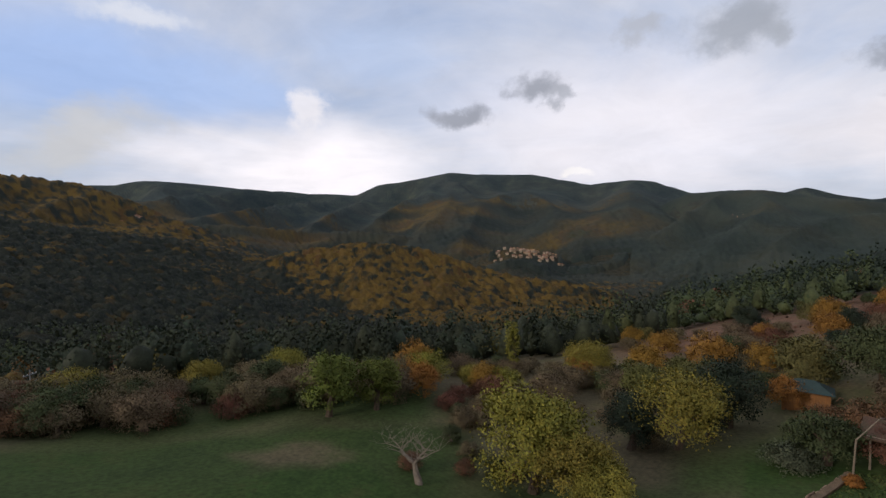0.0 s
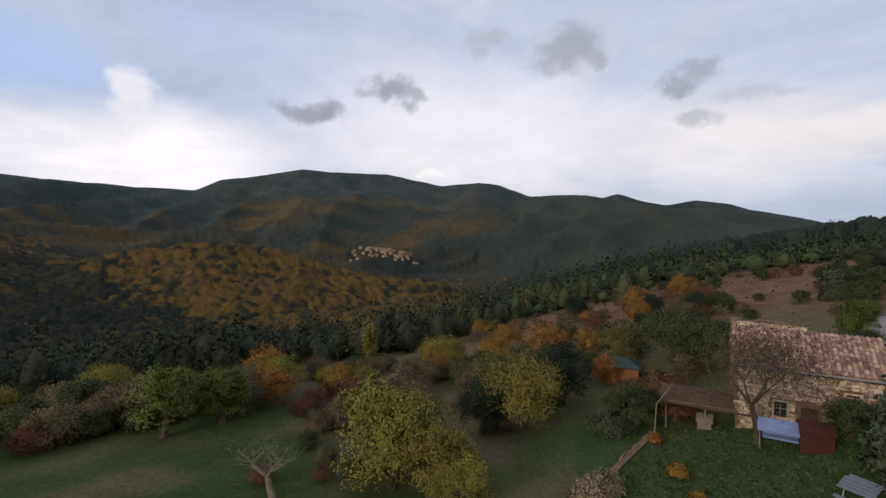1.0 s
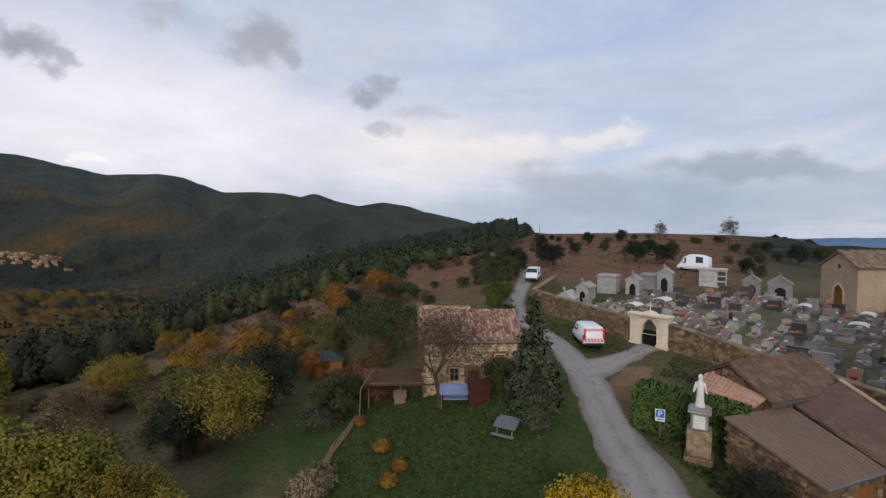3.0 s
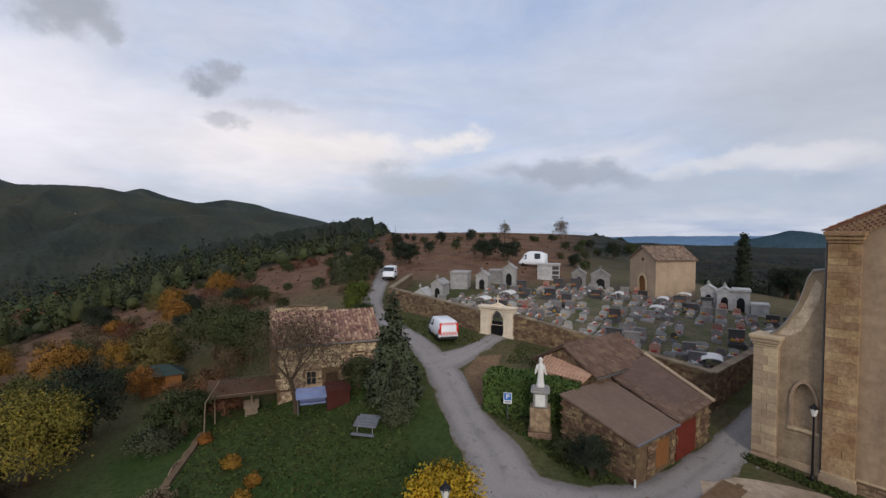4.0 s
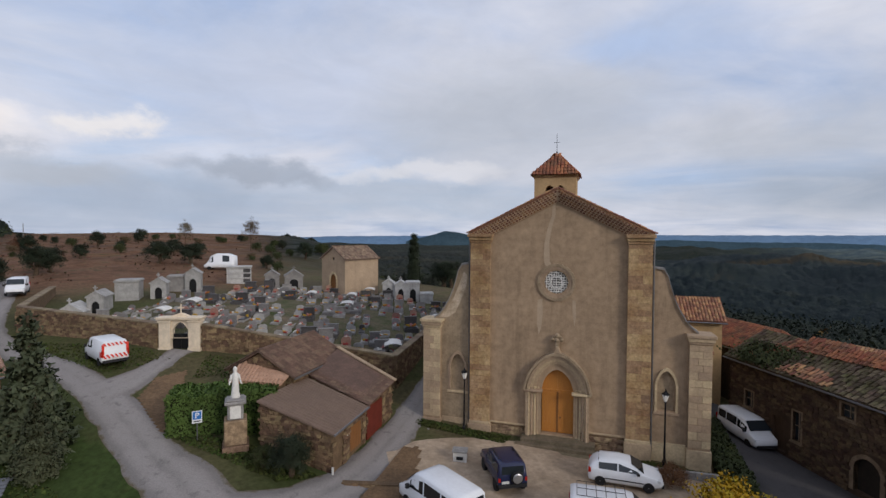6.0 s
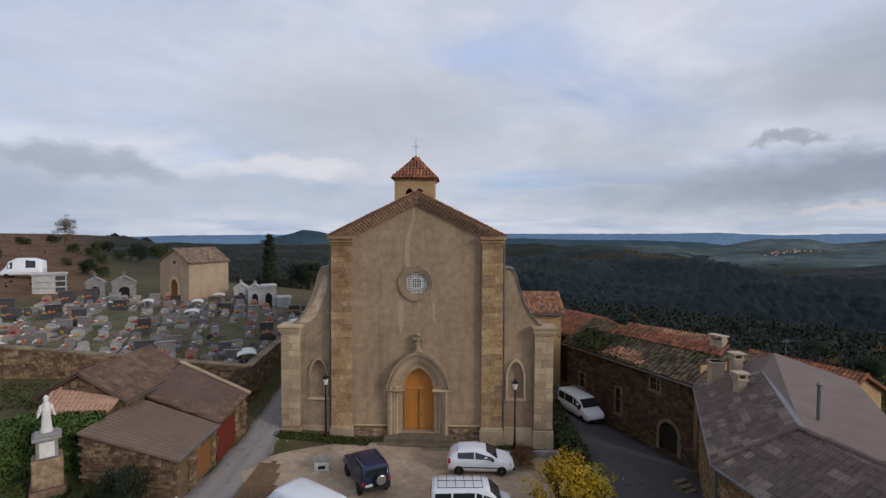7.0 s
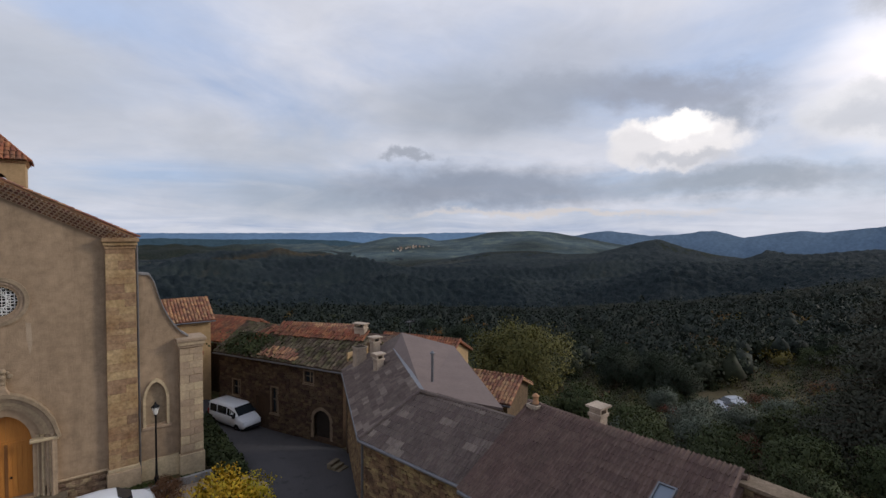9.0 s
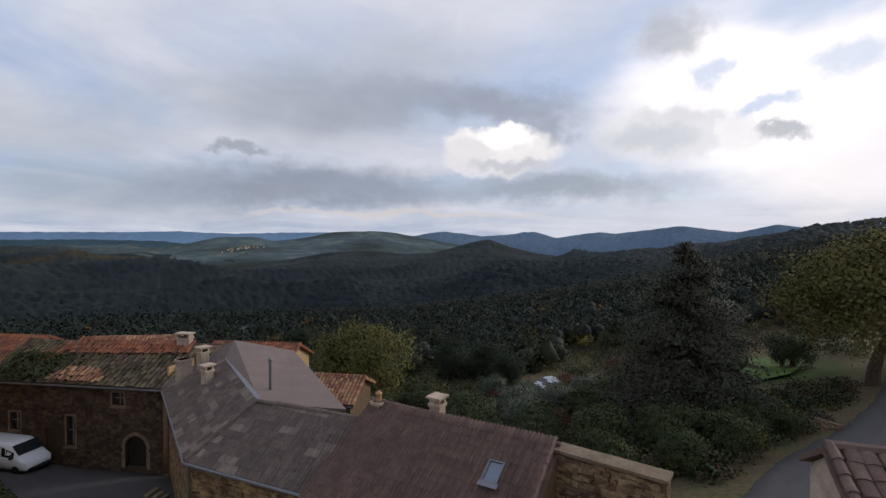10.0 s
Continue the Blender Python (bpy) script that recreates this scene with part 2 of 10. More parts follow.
    if grime:
        # streaks that run down the face
        mp2 = t.nodes.new("ShaderNodeMapping")
        mp2.inputs["Scale"].default_value = (1.1, 1.1, 0.12)
        t.links.new(geo.outputs["Position"], mp2.inputs[0])
        n3 = nd(t, "ShaderNodeTexNoise", Scale=1.0, Detail=6.0, Roughness=0.7)
        t.links.new(mp2.outputs[0], n3.inputs["Vector"])
        r3 = t.nodes.new("ShaderNodeMapRange")
        r3.inputs["From Min"].default_value, r3.inputs["From Max"].default_value = 0.5, 0.75
        r3.inputs["To Max"].default_value = grime
        t.links.new(n3.outputs["Fac"], r3.inputs["Value"])
        dk = t.nodes.new("ShaderNodeMix")
        dk.data_type = "RGBA"
        dk.inputs[7].default_value = (*[v * 0.45 for v in c2], 1)
        t.links.new(r3.outputs[0], dk.inputs[0])
        t.links.new(col, dk.inputs[6])
        col = dk.outputs[2]
    t.links.new(col, p.inputs["Base Color"])
    if bump:
        nb = nd(t, "ShaderNodeTexNoise", Scale=bump_scale, Detail=5.0, Roughness=0.6)
        t.links.new(mp.outputs[0], nb.inputs["Vector"])
        b = nd(t, "ShaderNodeBump", Strength=bump, Distance=0.05)
        t.links.new(nb.outputs["Fac"], b.inputs["Height"])
        t.links.new(b.outputs[0], p.inputs["Normal"])
    return m


def glass(name, color=(0.02, 0.025, 0.03), rough=0.06):
    m = bpy.data.materials.new(name)
    m.use_nodes = True
    p = m.node_tree.nodes["Principled BSDF"]
    p.inputs["Base Color"].default_value, p.inputs["Roughness"].default_value = (*color, 1), rough
    p.inputs["Specular IOR Level"].default_value = 0.6
    return m


def lane_material(name, track, between, edge):
    """Worn paving: paler wheel tracks, darker patches between, earth and moss creeping in from the edges."""
    m = bpy.data.materials.new(name)
    m.use_nodes = True
    t = m.node_tree
    p = t.nodes["Principled BSDF"]
    p.inputs["Roughness"].default_value, p.inputs["Specular IOR Level"].default_value = 0.95, 0.2
    at = t.nodes.new("ShaderNodeAttribute")
    at.attribute_name = "lane"
    geo = t.nodes.new("ShaderNodeNewGeometry")

    def noise(scale, detail=6.0, rough=0.65):
        n = nd(t, "ShaderNodeTexNoise", Scale=scale, Detail=detail, Roughness=rough)
        t.links.new(geo.outputs["Position"], n.inputs["Vector"])
        return n.outputs["Fac"]

    def ranged(v, a, b, lo=0.0, hi=1.0):
        n = t.nodes.new("ShaderNodeMapRange")
        n.interpolation_type = "SMOOTHSTEP"
        for k, q in zip(("From Min", "From Max", "To Min", "To Max"), (a, b, lo, hi)):
            n.inputs[k].default_value = q
        t.links.new(v, n.inputs["Value"])
        return n.outputs[0]

    def blend(f, a, b):
        n = t.nodes.new("ShaderNodeMix")
        n.data_type = "RGBA"
        t.links.new(f, n.inputs[0])
        for k, q in ((6, a), (7, b)):
            if isinstance(q, tuple):
                n.inputs[k].default_value = (*q, 1)
            else:
                t.links.new(q, n.inputs[k])
        return n.outputs[2]

    def add(a, b):
        n = t.nodes.new("ShaderNodeMath")
        n.operation = "ADD"
        t.links.new(a, n.inputs[0])
        t.links.new(b, n.inputs[1])
        return n.outputs[0]

    wide, mid, fine = noise(0.35), noise(1.6), noise(14.0, 4.0)
    c = blend(ranged(add(at.outputs["Fac"], wide), 0.75, 1.35), between, track)
    c = blend(ranged(mid, 0.56, 0.70, 0.0, 0.55), c, tuple(v * 0.62 for v in between))
    c = blend(ranged(add(at.outputs["Fac"], mid), 0.72, 0.46), c, edge)
    hs = t.nodes.new("ShaderNodeHueSaturation")
    t.links.new(ranged(fine, 0.25, 0.75, 0.84, 1.16), hs.inputs["Value"])
    t.links.new(c, hs.inputs["Color"])
    t.links.new(hs.outputs[0], p.inputs["Base Color"])
    bp = nd(t, "ShaderNodeBump", Strength=0.3, Distance=0.03)
    t.links.new(fine, bp.inputs["Height"])
    t.links.new(bp.outputs[0], p.inputs["Normal"])
    return m


M = dict(
    maroon=material("dull_maroon_paint", (0.06, 0.016, 0.012), 0.8, 0.3, 2.0, None, 0.1, 20),
    trim_dark=material("weathered_window_stone", (0.19, 0.15, 0.115), 0.92, 0.4, 2.0, None, 0.4, 14, grime=0.3),
    tile_old=material("grey_brown_canal_tile", (0.24, 0.18, 0.15), 0.9, 0.45, 2.0, (0.15, 0.125, 0.11), 0.4, 20, per_piece=0.35),
    tomb_stone=material("grey_white_tomb_stone", (0.37, 0.36, 0.345), 0.9, 0.3, 1.5, None, 0.3, 14, grime=0.35),
    tile_end=material("weathered_tile_end", (0.22, 0.105, 0.065), 0.9, 0.4, 3.0, (0.12, 0.07, 0.05), 0.3, 20, per_piece=0.4),
    rake_mortar=material("pale_rake_mortar", (0.50, 0.42, 0.34), 0.95, 0.4, 2.0, (0.30, 0.24, 0.19), 0.5, 12),
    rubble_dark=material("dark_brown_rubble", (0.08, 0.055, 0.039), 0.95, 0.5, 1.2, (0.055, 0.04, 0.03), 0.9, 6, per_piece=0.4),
    rubble_ochre=material("ochre_rubble", (0.24, 0.17, 0.10), 0.95, 0.5, 1.6, (0.12, 0.085, 0.055), 0.9, 6, per_piece=0.4),
    step_stone=material("dark_worn_step", (0.17, 0.15, 0.12), 0.95, 0.4, 1.5, (0.09, 0.085, 0.06), 0.5, 12, per_piece=0.15),
    tile_grey_pale=material("pale_grey_tile", (0.195, 0.168, 0.165), 0.85, 0.3, 0.8, (0.16, 0.14, 0.14), 0.3, 20, per_piece=0.18),
    lime_stain=material("lime_bloom", (0.52, 0.47, 0.41), 0.95, 0.5, 2.2, (0.33, 0.28, 0.22), 0.3, 14),
    door_dark=material("dark_stained_door", (0.06, 0.038, 0.025), 0.8, 0.3, 2.0, None, 0.2, 30, stretch=(6, 6, 0.6)),
    coping=material("weathered_coping", (0.21, 0.175, 0.14), 0.95, 0.4, 1.5, (0.12, 0.10, 0.07), 0.5, 10, per_piece=0.25),
    render=material("church_render", (0.345, 0.275, 0.21), 0.9, 0.34, 0.30, (0.235, 0.185, 0.14), 0.4, 12, grime=0.45),
    render_old=material("weathered_render", (0.33, 0.28, 0.22), 0.92, 0.35, 0.5, (0.20, 0.165, 0.125), 0.4, 12, grime=0.4),
    patch=material("render_patch", (0.40, 0.34, 0.28), 0.9, 0.15, 1.5, None, 0.3, 14),
    ashlar=material("ochre_ashlar", (0.375, 0.285, 0.19), 0.9, 0.5, 0.8, (0.25, 0.165, 0.095), 0.5, 18, per_piece=0.22, grime=0.3),
    limestone=material("pale_limestone", (0.43, 0.36, 0.275), 0.85, 0.28, 1.0, (0.26, 0.22, 0.175), 0.35, 16, per_piece=0.22, grime=0.25),
    rubble=material("brown_rubble", (0.205, 0.15, 0.105), 0.95, 0.5, 1.6, (0.095, 0.07, 0.05), 0.9, 6, per_piece=0.4),
    rubble_pale=material("pale_rubble", (0.30, 0.235, 0.175), 0.95, 0.5, 2.4, (0.13, 0.095, 0.07), 0.9, 6, per_piece=0.35),
    rubble_white=material("whitish_rubble", (0.47, 0.40, 0.32), 0.95, 0.5, 2.4, (0.22, 0.17, 0.13), 0.9, 6, per_piece=0.35),
    mortar=material("dark_mortar", (0.15, 0.11, 0.075), 0.95, 0.4, 2.0, None, 0.6, 10),
    terracotta=material("old_terracotta", (0.33, 0.17, 0.11), 0.9, 0.45, 2.5, (0.19, 0.13, 0.10), 0.4, 20, per_piece=0.4),
    terracotta_red=material("red_terracotta", (0.30, 0.12, 0.07), 0.88, 0.5, 1.2, (0.13, 0.075, 0.055), 0.4, 20, per_piece=0.2),
    tile_pale=material("mottled_pink_tile", (0.185, 0.095, 0.083), 0.9, 0.6, 3.0, (0.36, 0.27, 0.235), 0.4, 20, per_piece=0.45),
    tile_brown=material("brown_interlocking_tile", (0.15, 0.105, 0.09), 0.85, 0.35, 1.2, (0.085, 0.065, 0.058), 0.3, 20, per_piece=0.22),
    tile_grey=material("grey_tile", (0.135, 0.112, 0.112), 0.85, 0.3, 0.8, (0.085, 0.072, 0.072), 0.3, 20, per_piece=0.15),
    tile_purple=material("purple_brown_tile", (0.14, 0.10, 0.096), 0.8, 0.35, 0.8, (0.088, 0.066, 0.063), 0.3, 20, per_piece=0.12),
    sheet=material("pinkish_roof_sheet", (0.165, 0.135, 0.138), 0.75, 0.15, 0.8, None, 0.1, 20),
    sheet_grey=material("grey_brown_roof", (0.185, 0.142, 0.126), 0.8, 0.18, 0.7, None, 0.2, 20),
    pink_sheet=material("pale_pink_roof", (0.43, 0.29, 0.23), 0.85, 0.25, 1.0, None, 0.2, 20),
    moss=material("mossy_slab", (0.07, 0.068, 0.036), 0.95, 0.5, 1.5, (0.13, 0.10, 0.085), 0.8, 8, per_piece=0.4),
    wood_door=material("orange_varnished_wood", (0.46, 0.215, 0.055), 0.5, 0.25, 2.0, (0.36, 0.15, 0.04), 0.15, 30, stretch=(6, 6, 0.6)),
    wood_brown=material("brown_planks", (0.22, 0.105, 0.04), 0.7, 0.3, 2.0, None, 0.2, 30, stretch=(6, 6, 0.6)),
    wood_grey=material("weathered_wood", (0.20, 0.17, 0.14), 0.85, 0.3, 3.0, None, 0.3, 30),
    red_paint=material("red_brown_paint", (0.13, 0.024, 0.016), 0.6, 0.25, 2.0, None, 0.1, 20),
    plaster_ochre=material("ochre_plaster", (0.42, 0.32, 0.20), 0.9, 0.2, 0.8, None, 0.2, 14, grime=0.2),
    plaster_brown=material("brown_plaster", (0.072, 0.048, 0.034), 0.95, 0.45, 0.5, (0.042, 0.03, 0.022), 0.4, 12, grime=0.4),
    plaster_chapel=material("chapel_plaster", (0.38, 0.315, 0.255), 0.9, 0.2, 0.6, None, 0.2, 14, grime=0.25),
    plaster_white=material("white_plaster", (0.66, 0.62, 0.56), 0.85, 0.2, 0.8, None, 0.15, 14, grime=0.2),
    pale_tomb=material("pale_grey_tomb", (0.50, 0.49, 0.475), 0.85, 0.3, 1.5, None, 0.2, 20, grime=0.4),
    white_stone=material("white_stone", (0.72, 0.70, 0.66), 0.7, 0.2, 1.5, None, 0.15, 20, grime=0.2),
    granite=material("grey_granite", (0.21, 0.20, 0.195), 0.5, 0.3, 6.0, None, 0.1, 40, per_piece=0.3),
    granite_dark=material("dark_granite", (0.075, 0.07, 0.07), 0.4, 0.3, 6.0, None, 0.1, 40, per_piece=0.3),
    granite_pink=material("rose_granite", (0.34, 0.22, 0.20), 0.35, 0.3, 6.0, None, 0.1, 40, per_piece=0.2),
    concrete=material("old_concrete", (0.29, 0.275, 0.262), 0.92, 0.35, 1.5, None, 0.4, 12, per_piece=0.15, grime=0.25),
    asphalt=lane_material("worn_asphalt", (0.275, 0.25, 0.235), (0.19, 0.172, 0.162), (0.115, 0.095, 0.06)),
    gravel=material("pale_gravel", (0.39, 0.335, 0.285), 0.97, 0.4, 0.35, (0.235, 0.195, 0.155), 0.5, 25),
    cemetery_ground=material("worn_grass_and_gravel", (0.125, 0.105, 0.08), 0.97, 0.5, 0.5, (0.045, 0.065, 0.022), 0.5, 20),
    lawn=material("mown_lawn", (0.055, 0.11, 0.02), 0.95, 0.3, 0.5, (0.04, 0.075, 0.016), 0.4, 25),
    dirt=material("bare_earth", (0.165, 0.115, 0.075), 0.97, 0.45, 0.7, (0.10, 0.07, 0.045), 0.8, 10),
    # darker copy of the lane paving, the street's shade put into its colours
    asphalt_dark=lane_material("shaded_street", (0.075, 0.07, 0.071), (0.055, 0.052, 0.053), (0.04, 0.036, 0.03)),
    grass_tuft=material("grass_blades", (0.034, 0.062, 0.014), 0.9, 0.4, 0.6, (0.055, 0.062, 0.018), per_piece=0.4),
    black=material("black_iron", (0.012, 0.012, 0.013), 0.45, 0.1, 5.0, metal=0.3),
    zinc=material("zinc", (0.20, 0.20, 0.21), 0.4, 0.2, 3.0, metal=0.6),
    lamp_white=material("opal_lamp_glass", (0.75, 0.73, 0.68), 0.3, 0.1, 3.0),
    chimney_white=material("limewashed_chimney", (0.42, 0.37, 0.33), 0.9, 0.3, 2.0, None, 0.3, 14, grime=0.4),
    bark=material("bark", (0.085, 0.065, 0.05), 0.95, 0.4, 5.0, None, 0.8, 20),
    bark_pale=material("pale_dead_bark", (0.20, 0.175, 0.155), 0.95, 0.4, 5.0, None, 0.8, 20),
    tyre=material("tyre_rubber", (0.015, 0.015, 0.016), 0.85, 0.2, 8.0),
    rim=material("alloy_rim", (0.45, 0.45, 0.47), 0.35, 0.1, 8.0, metal=0.8),
    paint_white=material("white_car_paint", (0.75, 0.76, 0.78), 0.25, 0.06, 1.0, spec=0.5),
    paint_navy=material("navy_car_paint", (0.018, 0.022, 0.06), 0.22, 0.1, 1.0, spec=0.6),
    paint_silver=material("silver_car_paint", (0.45, 0.46, 0.48), 0.3, 0.08, 1.0, metal=0.5),
    plastic_black=material("black_plastic", (0.02, 0.02, 0.022), 0.6, 0.1, 3.0),
    red_light=material("red_light_glass", (0.35, 0.02, 0.015), 0.2, 0.1, 3.0),
    clear_light=material("clear_light_glass", (0.6, 0.62, 0.64), 0.15, 0.1, 3.0),
    stripe_red=material("red_reflective_film", (0.62, 0.05, 0.04), 0.4, 0.1, 3.0),
    plate=material("plate_white", (0.6, 0.6, 0.58), 0.5, 0.1, 3.0),
    sign_blue=material("sign_blue", (0.03, 0.16, 0.48), 0.4, 0.08, 3.0),
    sign_white=material("sign_white", (0.75, 0.76, 0.77), 0.4, 0.08, 3.0),
    tarp_blue=material("blue_awning_cloth", (0.22, 0.27, 0.46), 0.8, 0.15, 2.0),
    flower_red=material("red_flowers", (0.30, 0.045, 0.05), 0.7, 0.4, 8.0),
    flower_yellow=material("yellow_flowers", (0.42, 0.29, 0.04), 0.7, 0.4, 8.0),
    flower_orange=material("orange_flowers", (0.36, 0.15, 0.035), 0.7, 0.4, 8.0),
    flower_pink=material("pink_flowers", (0.38, 0.19, 0.22), 0.7, 0.4, 8.0),
    flower_white=material("white_flowers", (0.68, 0.66, 0.62), 0.7, 0.3, 8.0),
    glass=glass("dark_window_glass"),
    skylight=glass("skylight_glass", (0.16, 0.19, 0.23), 0.08),
    dark=material("dark_interior", (0.02, 0.016, 0.013), 0.9, 0.3, 2.0),
    shutter_blue=material("faded_blue_shutter", (0.22, 0.30, 0.38), 0.7, 0.3, 3.0),
)


def leaf_material(name, a, b, c, bright=1.0):
    """Leaves in three tints, shuffled leaf by leaf, with a little light through them."""
    m = bpy.data.materials.new(name)
    m.use_nodes = True
    t = m.node_tree
    p = t.nodes["Principled BSDF"]
    geo = t.nodes.new("ShaderNodeNewGeometry")
    ob = t.nodes.new("ShaderNodeObjectInfo")
    rp = t.nodes.new("ShaderNodeValToRGB")
    e = rp.color_ramp.elements
    e.new(0.5)
    a, c = (tuple(v * 0.55 + w * 0.45 for v, w in zip(q, b)) for q in (a, c))
    for el, pos, col in zip(e, (0.05, 0.5, 0.95), (a, b, c)):
        el.position, el.color = pos, (*[v * bright for v in col], 1)
    t.links.new(geo.outputs["Random Per Island"], rp.inputs[0])
    n = nd(t, "ShaderNodeTexNoise", Scale=0.5, Detail=3.0)
    t.links.new(geo.outputs["Position"], n.inputs["Vector"])
    hs = t.nodes.new("ShaderNodeHueSaturation")
    r = t.nodes.new("ShaderNodeMapRange")
    r.inputs["From Min"].default_value, r.inputs["From Max"].default_value = 0.3, 0.7
    r.inputs["To Min"].default_value, r.inputs["To Max"].default_value = 0.72, 1.28
    t.links.new(n.outputs["Fac"], r.inputs["Value"])
    n2 = nd(t, "ShaderNodeTexNoise", Scale=2.4, Detail=3.0, Roughness=0.7)
    t.links.new(geo.outputs["Position"], n2.inputs["Vector"])
    rf = t.nodes.new("ShaderNodeMapRange")
    rf.inputs["From Min"].default_value, rf.inputs["From Max"].default_value = 0.3, 0.7
    rf.inputs["To Min"].default_value, rf.inputs["To Max"].default_value = 0.7, 1.3
    t.links.new(n2.outputs["Fac"], rf.inputs["Value"])
    both = t.nodes.new("ShaderNodeMath")
    both.operation = "MULTIPLY"
    t.links.new(r.outputs[0], both.inputs[0])
    t.links.new(rf.outputs[0], both.inputs[1])
    t.links.new(both.outputs[0], hs.inputs["Value"])
    r2 = t.nodes.new("ShaderNodeMapRange")
    r2.inputs["To Min"].default_value, r2.inputs["To Max"].default_value = 0.485, 0.515
    t.links.new(ob.outputs["Random"], r2.inputs["Value"])
    t.links.new(r2.outputs[0], hs.inputs["Hue"])
    t.links.new(rp.outputs[0], hs.inputs["Color"])
    t.links.new(hs.outputs[0], p.inputs["Base Color"])
    p.inputs["Roughness"].default_value = 0.7
    p.inputs["Specular IOR Level"].default_value = 0.2
    tr = t.nodes.new("ShaderNodeBsdfTranslucent")
    t.links.new(hs.outputs[0], tr.inputs["Color"])
    ms = t.nodes.new("ShaderNodeMixShader")
    ms.inputs[0].default_value = 0.18
    t.links.new(p.outputs[0], ms.inputs[1])
    t.links.new(tr.outputs[0], ms.inputs[2])
    t.links.new(ms.outputs[0], t.nodes["Material Output"].inputs[0])
    return m


LEAF = dict(
    yellow=leaf_material("yellow_green_leaves", (0.115, 0.115, 0.022), (0.20, 0.175, 0.029), (0.30, 0.215, 0.031)),
    gold=leaf_material("golden_leaves", (0.34, 0.20, 0.015), (0.50, 0.33, 0.02), (0.27, 0.28, 0.03)),
    lime=leaf_material("lime_leaves", (0.065, 0.095, 0.018), (0.11, 0.13, 0.022), (0.15, 0.15, 0.028)),
    orange=leaf_material("orange_leaves", (0.22, 0.10, 0.02), (0.30, 0.145, 0.025), (0.17, 0.10, 0.03)),
    russet=leaf_material("russet_leaves", (0.13, 0.055, 0.028), (0.17, 0.075, 0.04), (0.11, 0.06, 0.04)),
    brown=leaf_material("brown_twigs", (0.11, 0.08, 0.045), (0.15, 0.108, 0.058), (0.13, 0.108, 0.045)),
    twig=leaf_material("walnut_twigs", (0.080, 0.055, 0.036), (0.105, 0.072, 0.044), (0.095, 0.075, 0.036)),
    green=leaf_material("dull_green_leaves", (0.038, 0.050, 0.020), (0.055, 0.068, 0.025), (0.078, 0.082, 0.029)),
    hedge=leaf_material("hedge_leaves", (0.05, 0.095, 0.022), (0.075, 0.135, 0.03), (0.10, 0.155, 0.04)),
    dark=leaf_material("dark_evergreen", (0.022, 0.030, 0.018), (0.030, 0.040, 0.022), (0.040, 0.048, 0.026)),
    bluish=leaf_material("blue_green_needles", (0.056, 0.068, 0.037), (0.078, 0.09, 0.049), (0.11, 0.113, 0.063)),
    olive=leaf_material("grey_olive_leaves", (0.08, 0.095, 0.07), (0.11, 0.125, 0.09), (0.14, 0.145, 0.105)),
    pine=leaf_material("pine_needles", (0.028, 0.033, 0.018), (0.036, 0.042, 0.022), (0.048, 0.052, 0.026)),
    slope=leaf_material("slope_scrub", (0.028, 0.036, 0.016), (0.040, 0.050, 0.021), (0.056, 0.060, 0.025)),
    bramble=leaf_material("dark_brambles", (0.05, 0.036, 0.026), (0.068, 0.05, 0.034), (0.06, 0.052, 0.03)),
    tawny=leaf_material("tawny_olive_leaves", (0.082, 0.084, 0.028), (0.12, 0.11, 0.033), (0.16, 0.13, 0.036)),
    cedar=leaf_material("cedar_needles", (0.045, 0.048, 0.034), (0.062, 0.064, 0.044), (0.085, 0.084, 0.056)),
    bracken=leaf_material("dry_bracken", (0.10, 0.050, 0.028), (0.13, 0.070, 0.039), (0.095, 0.066, 0.034)),
    dry=leaf_material("dry_grass", (0.30, 0.24, 0.15), (0.24, 0.18, 0.10), (0.36, 0.30, 0.21)),
)


# ---- the land ----
def smooth(a, b, x):
    t = np.clip((np.asarray(x, float) - a) / (b - a), 0, 1)
    return t * t * (3 - 2 * t)


# heights on and round the hilltop: x, y, z
HILLTOP = [
    (0, -5, 0.1), (8, -4, -0.1), (-8.5, -1, 0.9), (-11, -8, 0.5), (-11, 0, 0.8), (-5, -12, 0.2), (-15, -14, 1.0), (-19, -10, 2.0),
    (-25.5, -6, 3.1), (-28, -10, 3.1), (-30, -2, 4.2), (-35, -6, 4.0), (-48, -2, 4.7), (-60, 5, 6.1), (-78, 18, 7.0), (-23, 5, 4.0),
    (-16, 17, 3.6), (-20, 32, 3.8), (-32, 28, 5.2), (-48, 27, 6.0), (-66, 44, 6.9), (-9, 8, 1.6), (-14, 50, 3.0),
    (8, 12, -0.6), (13, 7, -1.0), (16, -1, -0.9), (13, -8, -0.4), (3, -30, 0.0),
]
SLOPES = [
    (-32, -18, 0.1), (-28, -26.5, -0.4), (-21, -16, 0.5), (-24, -29, -0.6), (-42, -35, -3.0), (-28, -42, -3.8), (-23, -48, -2.2),
    (-35, -60, -2.2), (-18, -66, -2.0), (-50, -25, -1.6), (-60, -18, 1.2), (-70, -8, 3.6), (22, -25, 0.4), (14, -36, 2.2), (30, -33, 1.4),
    (47, -39, 1.0), (46, -27, -1.6), (62, -40, 0.2), (70, -34, -1.6), (64, -9, -7.0), (44, 6, -6.0), (30, 10, -4.0), (0, -60, 2.0), (30, -60, 4.0),
]
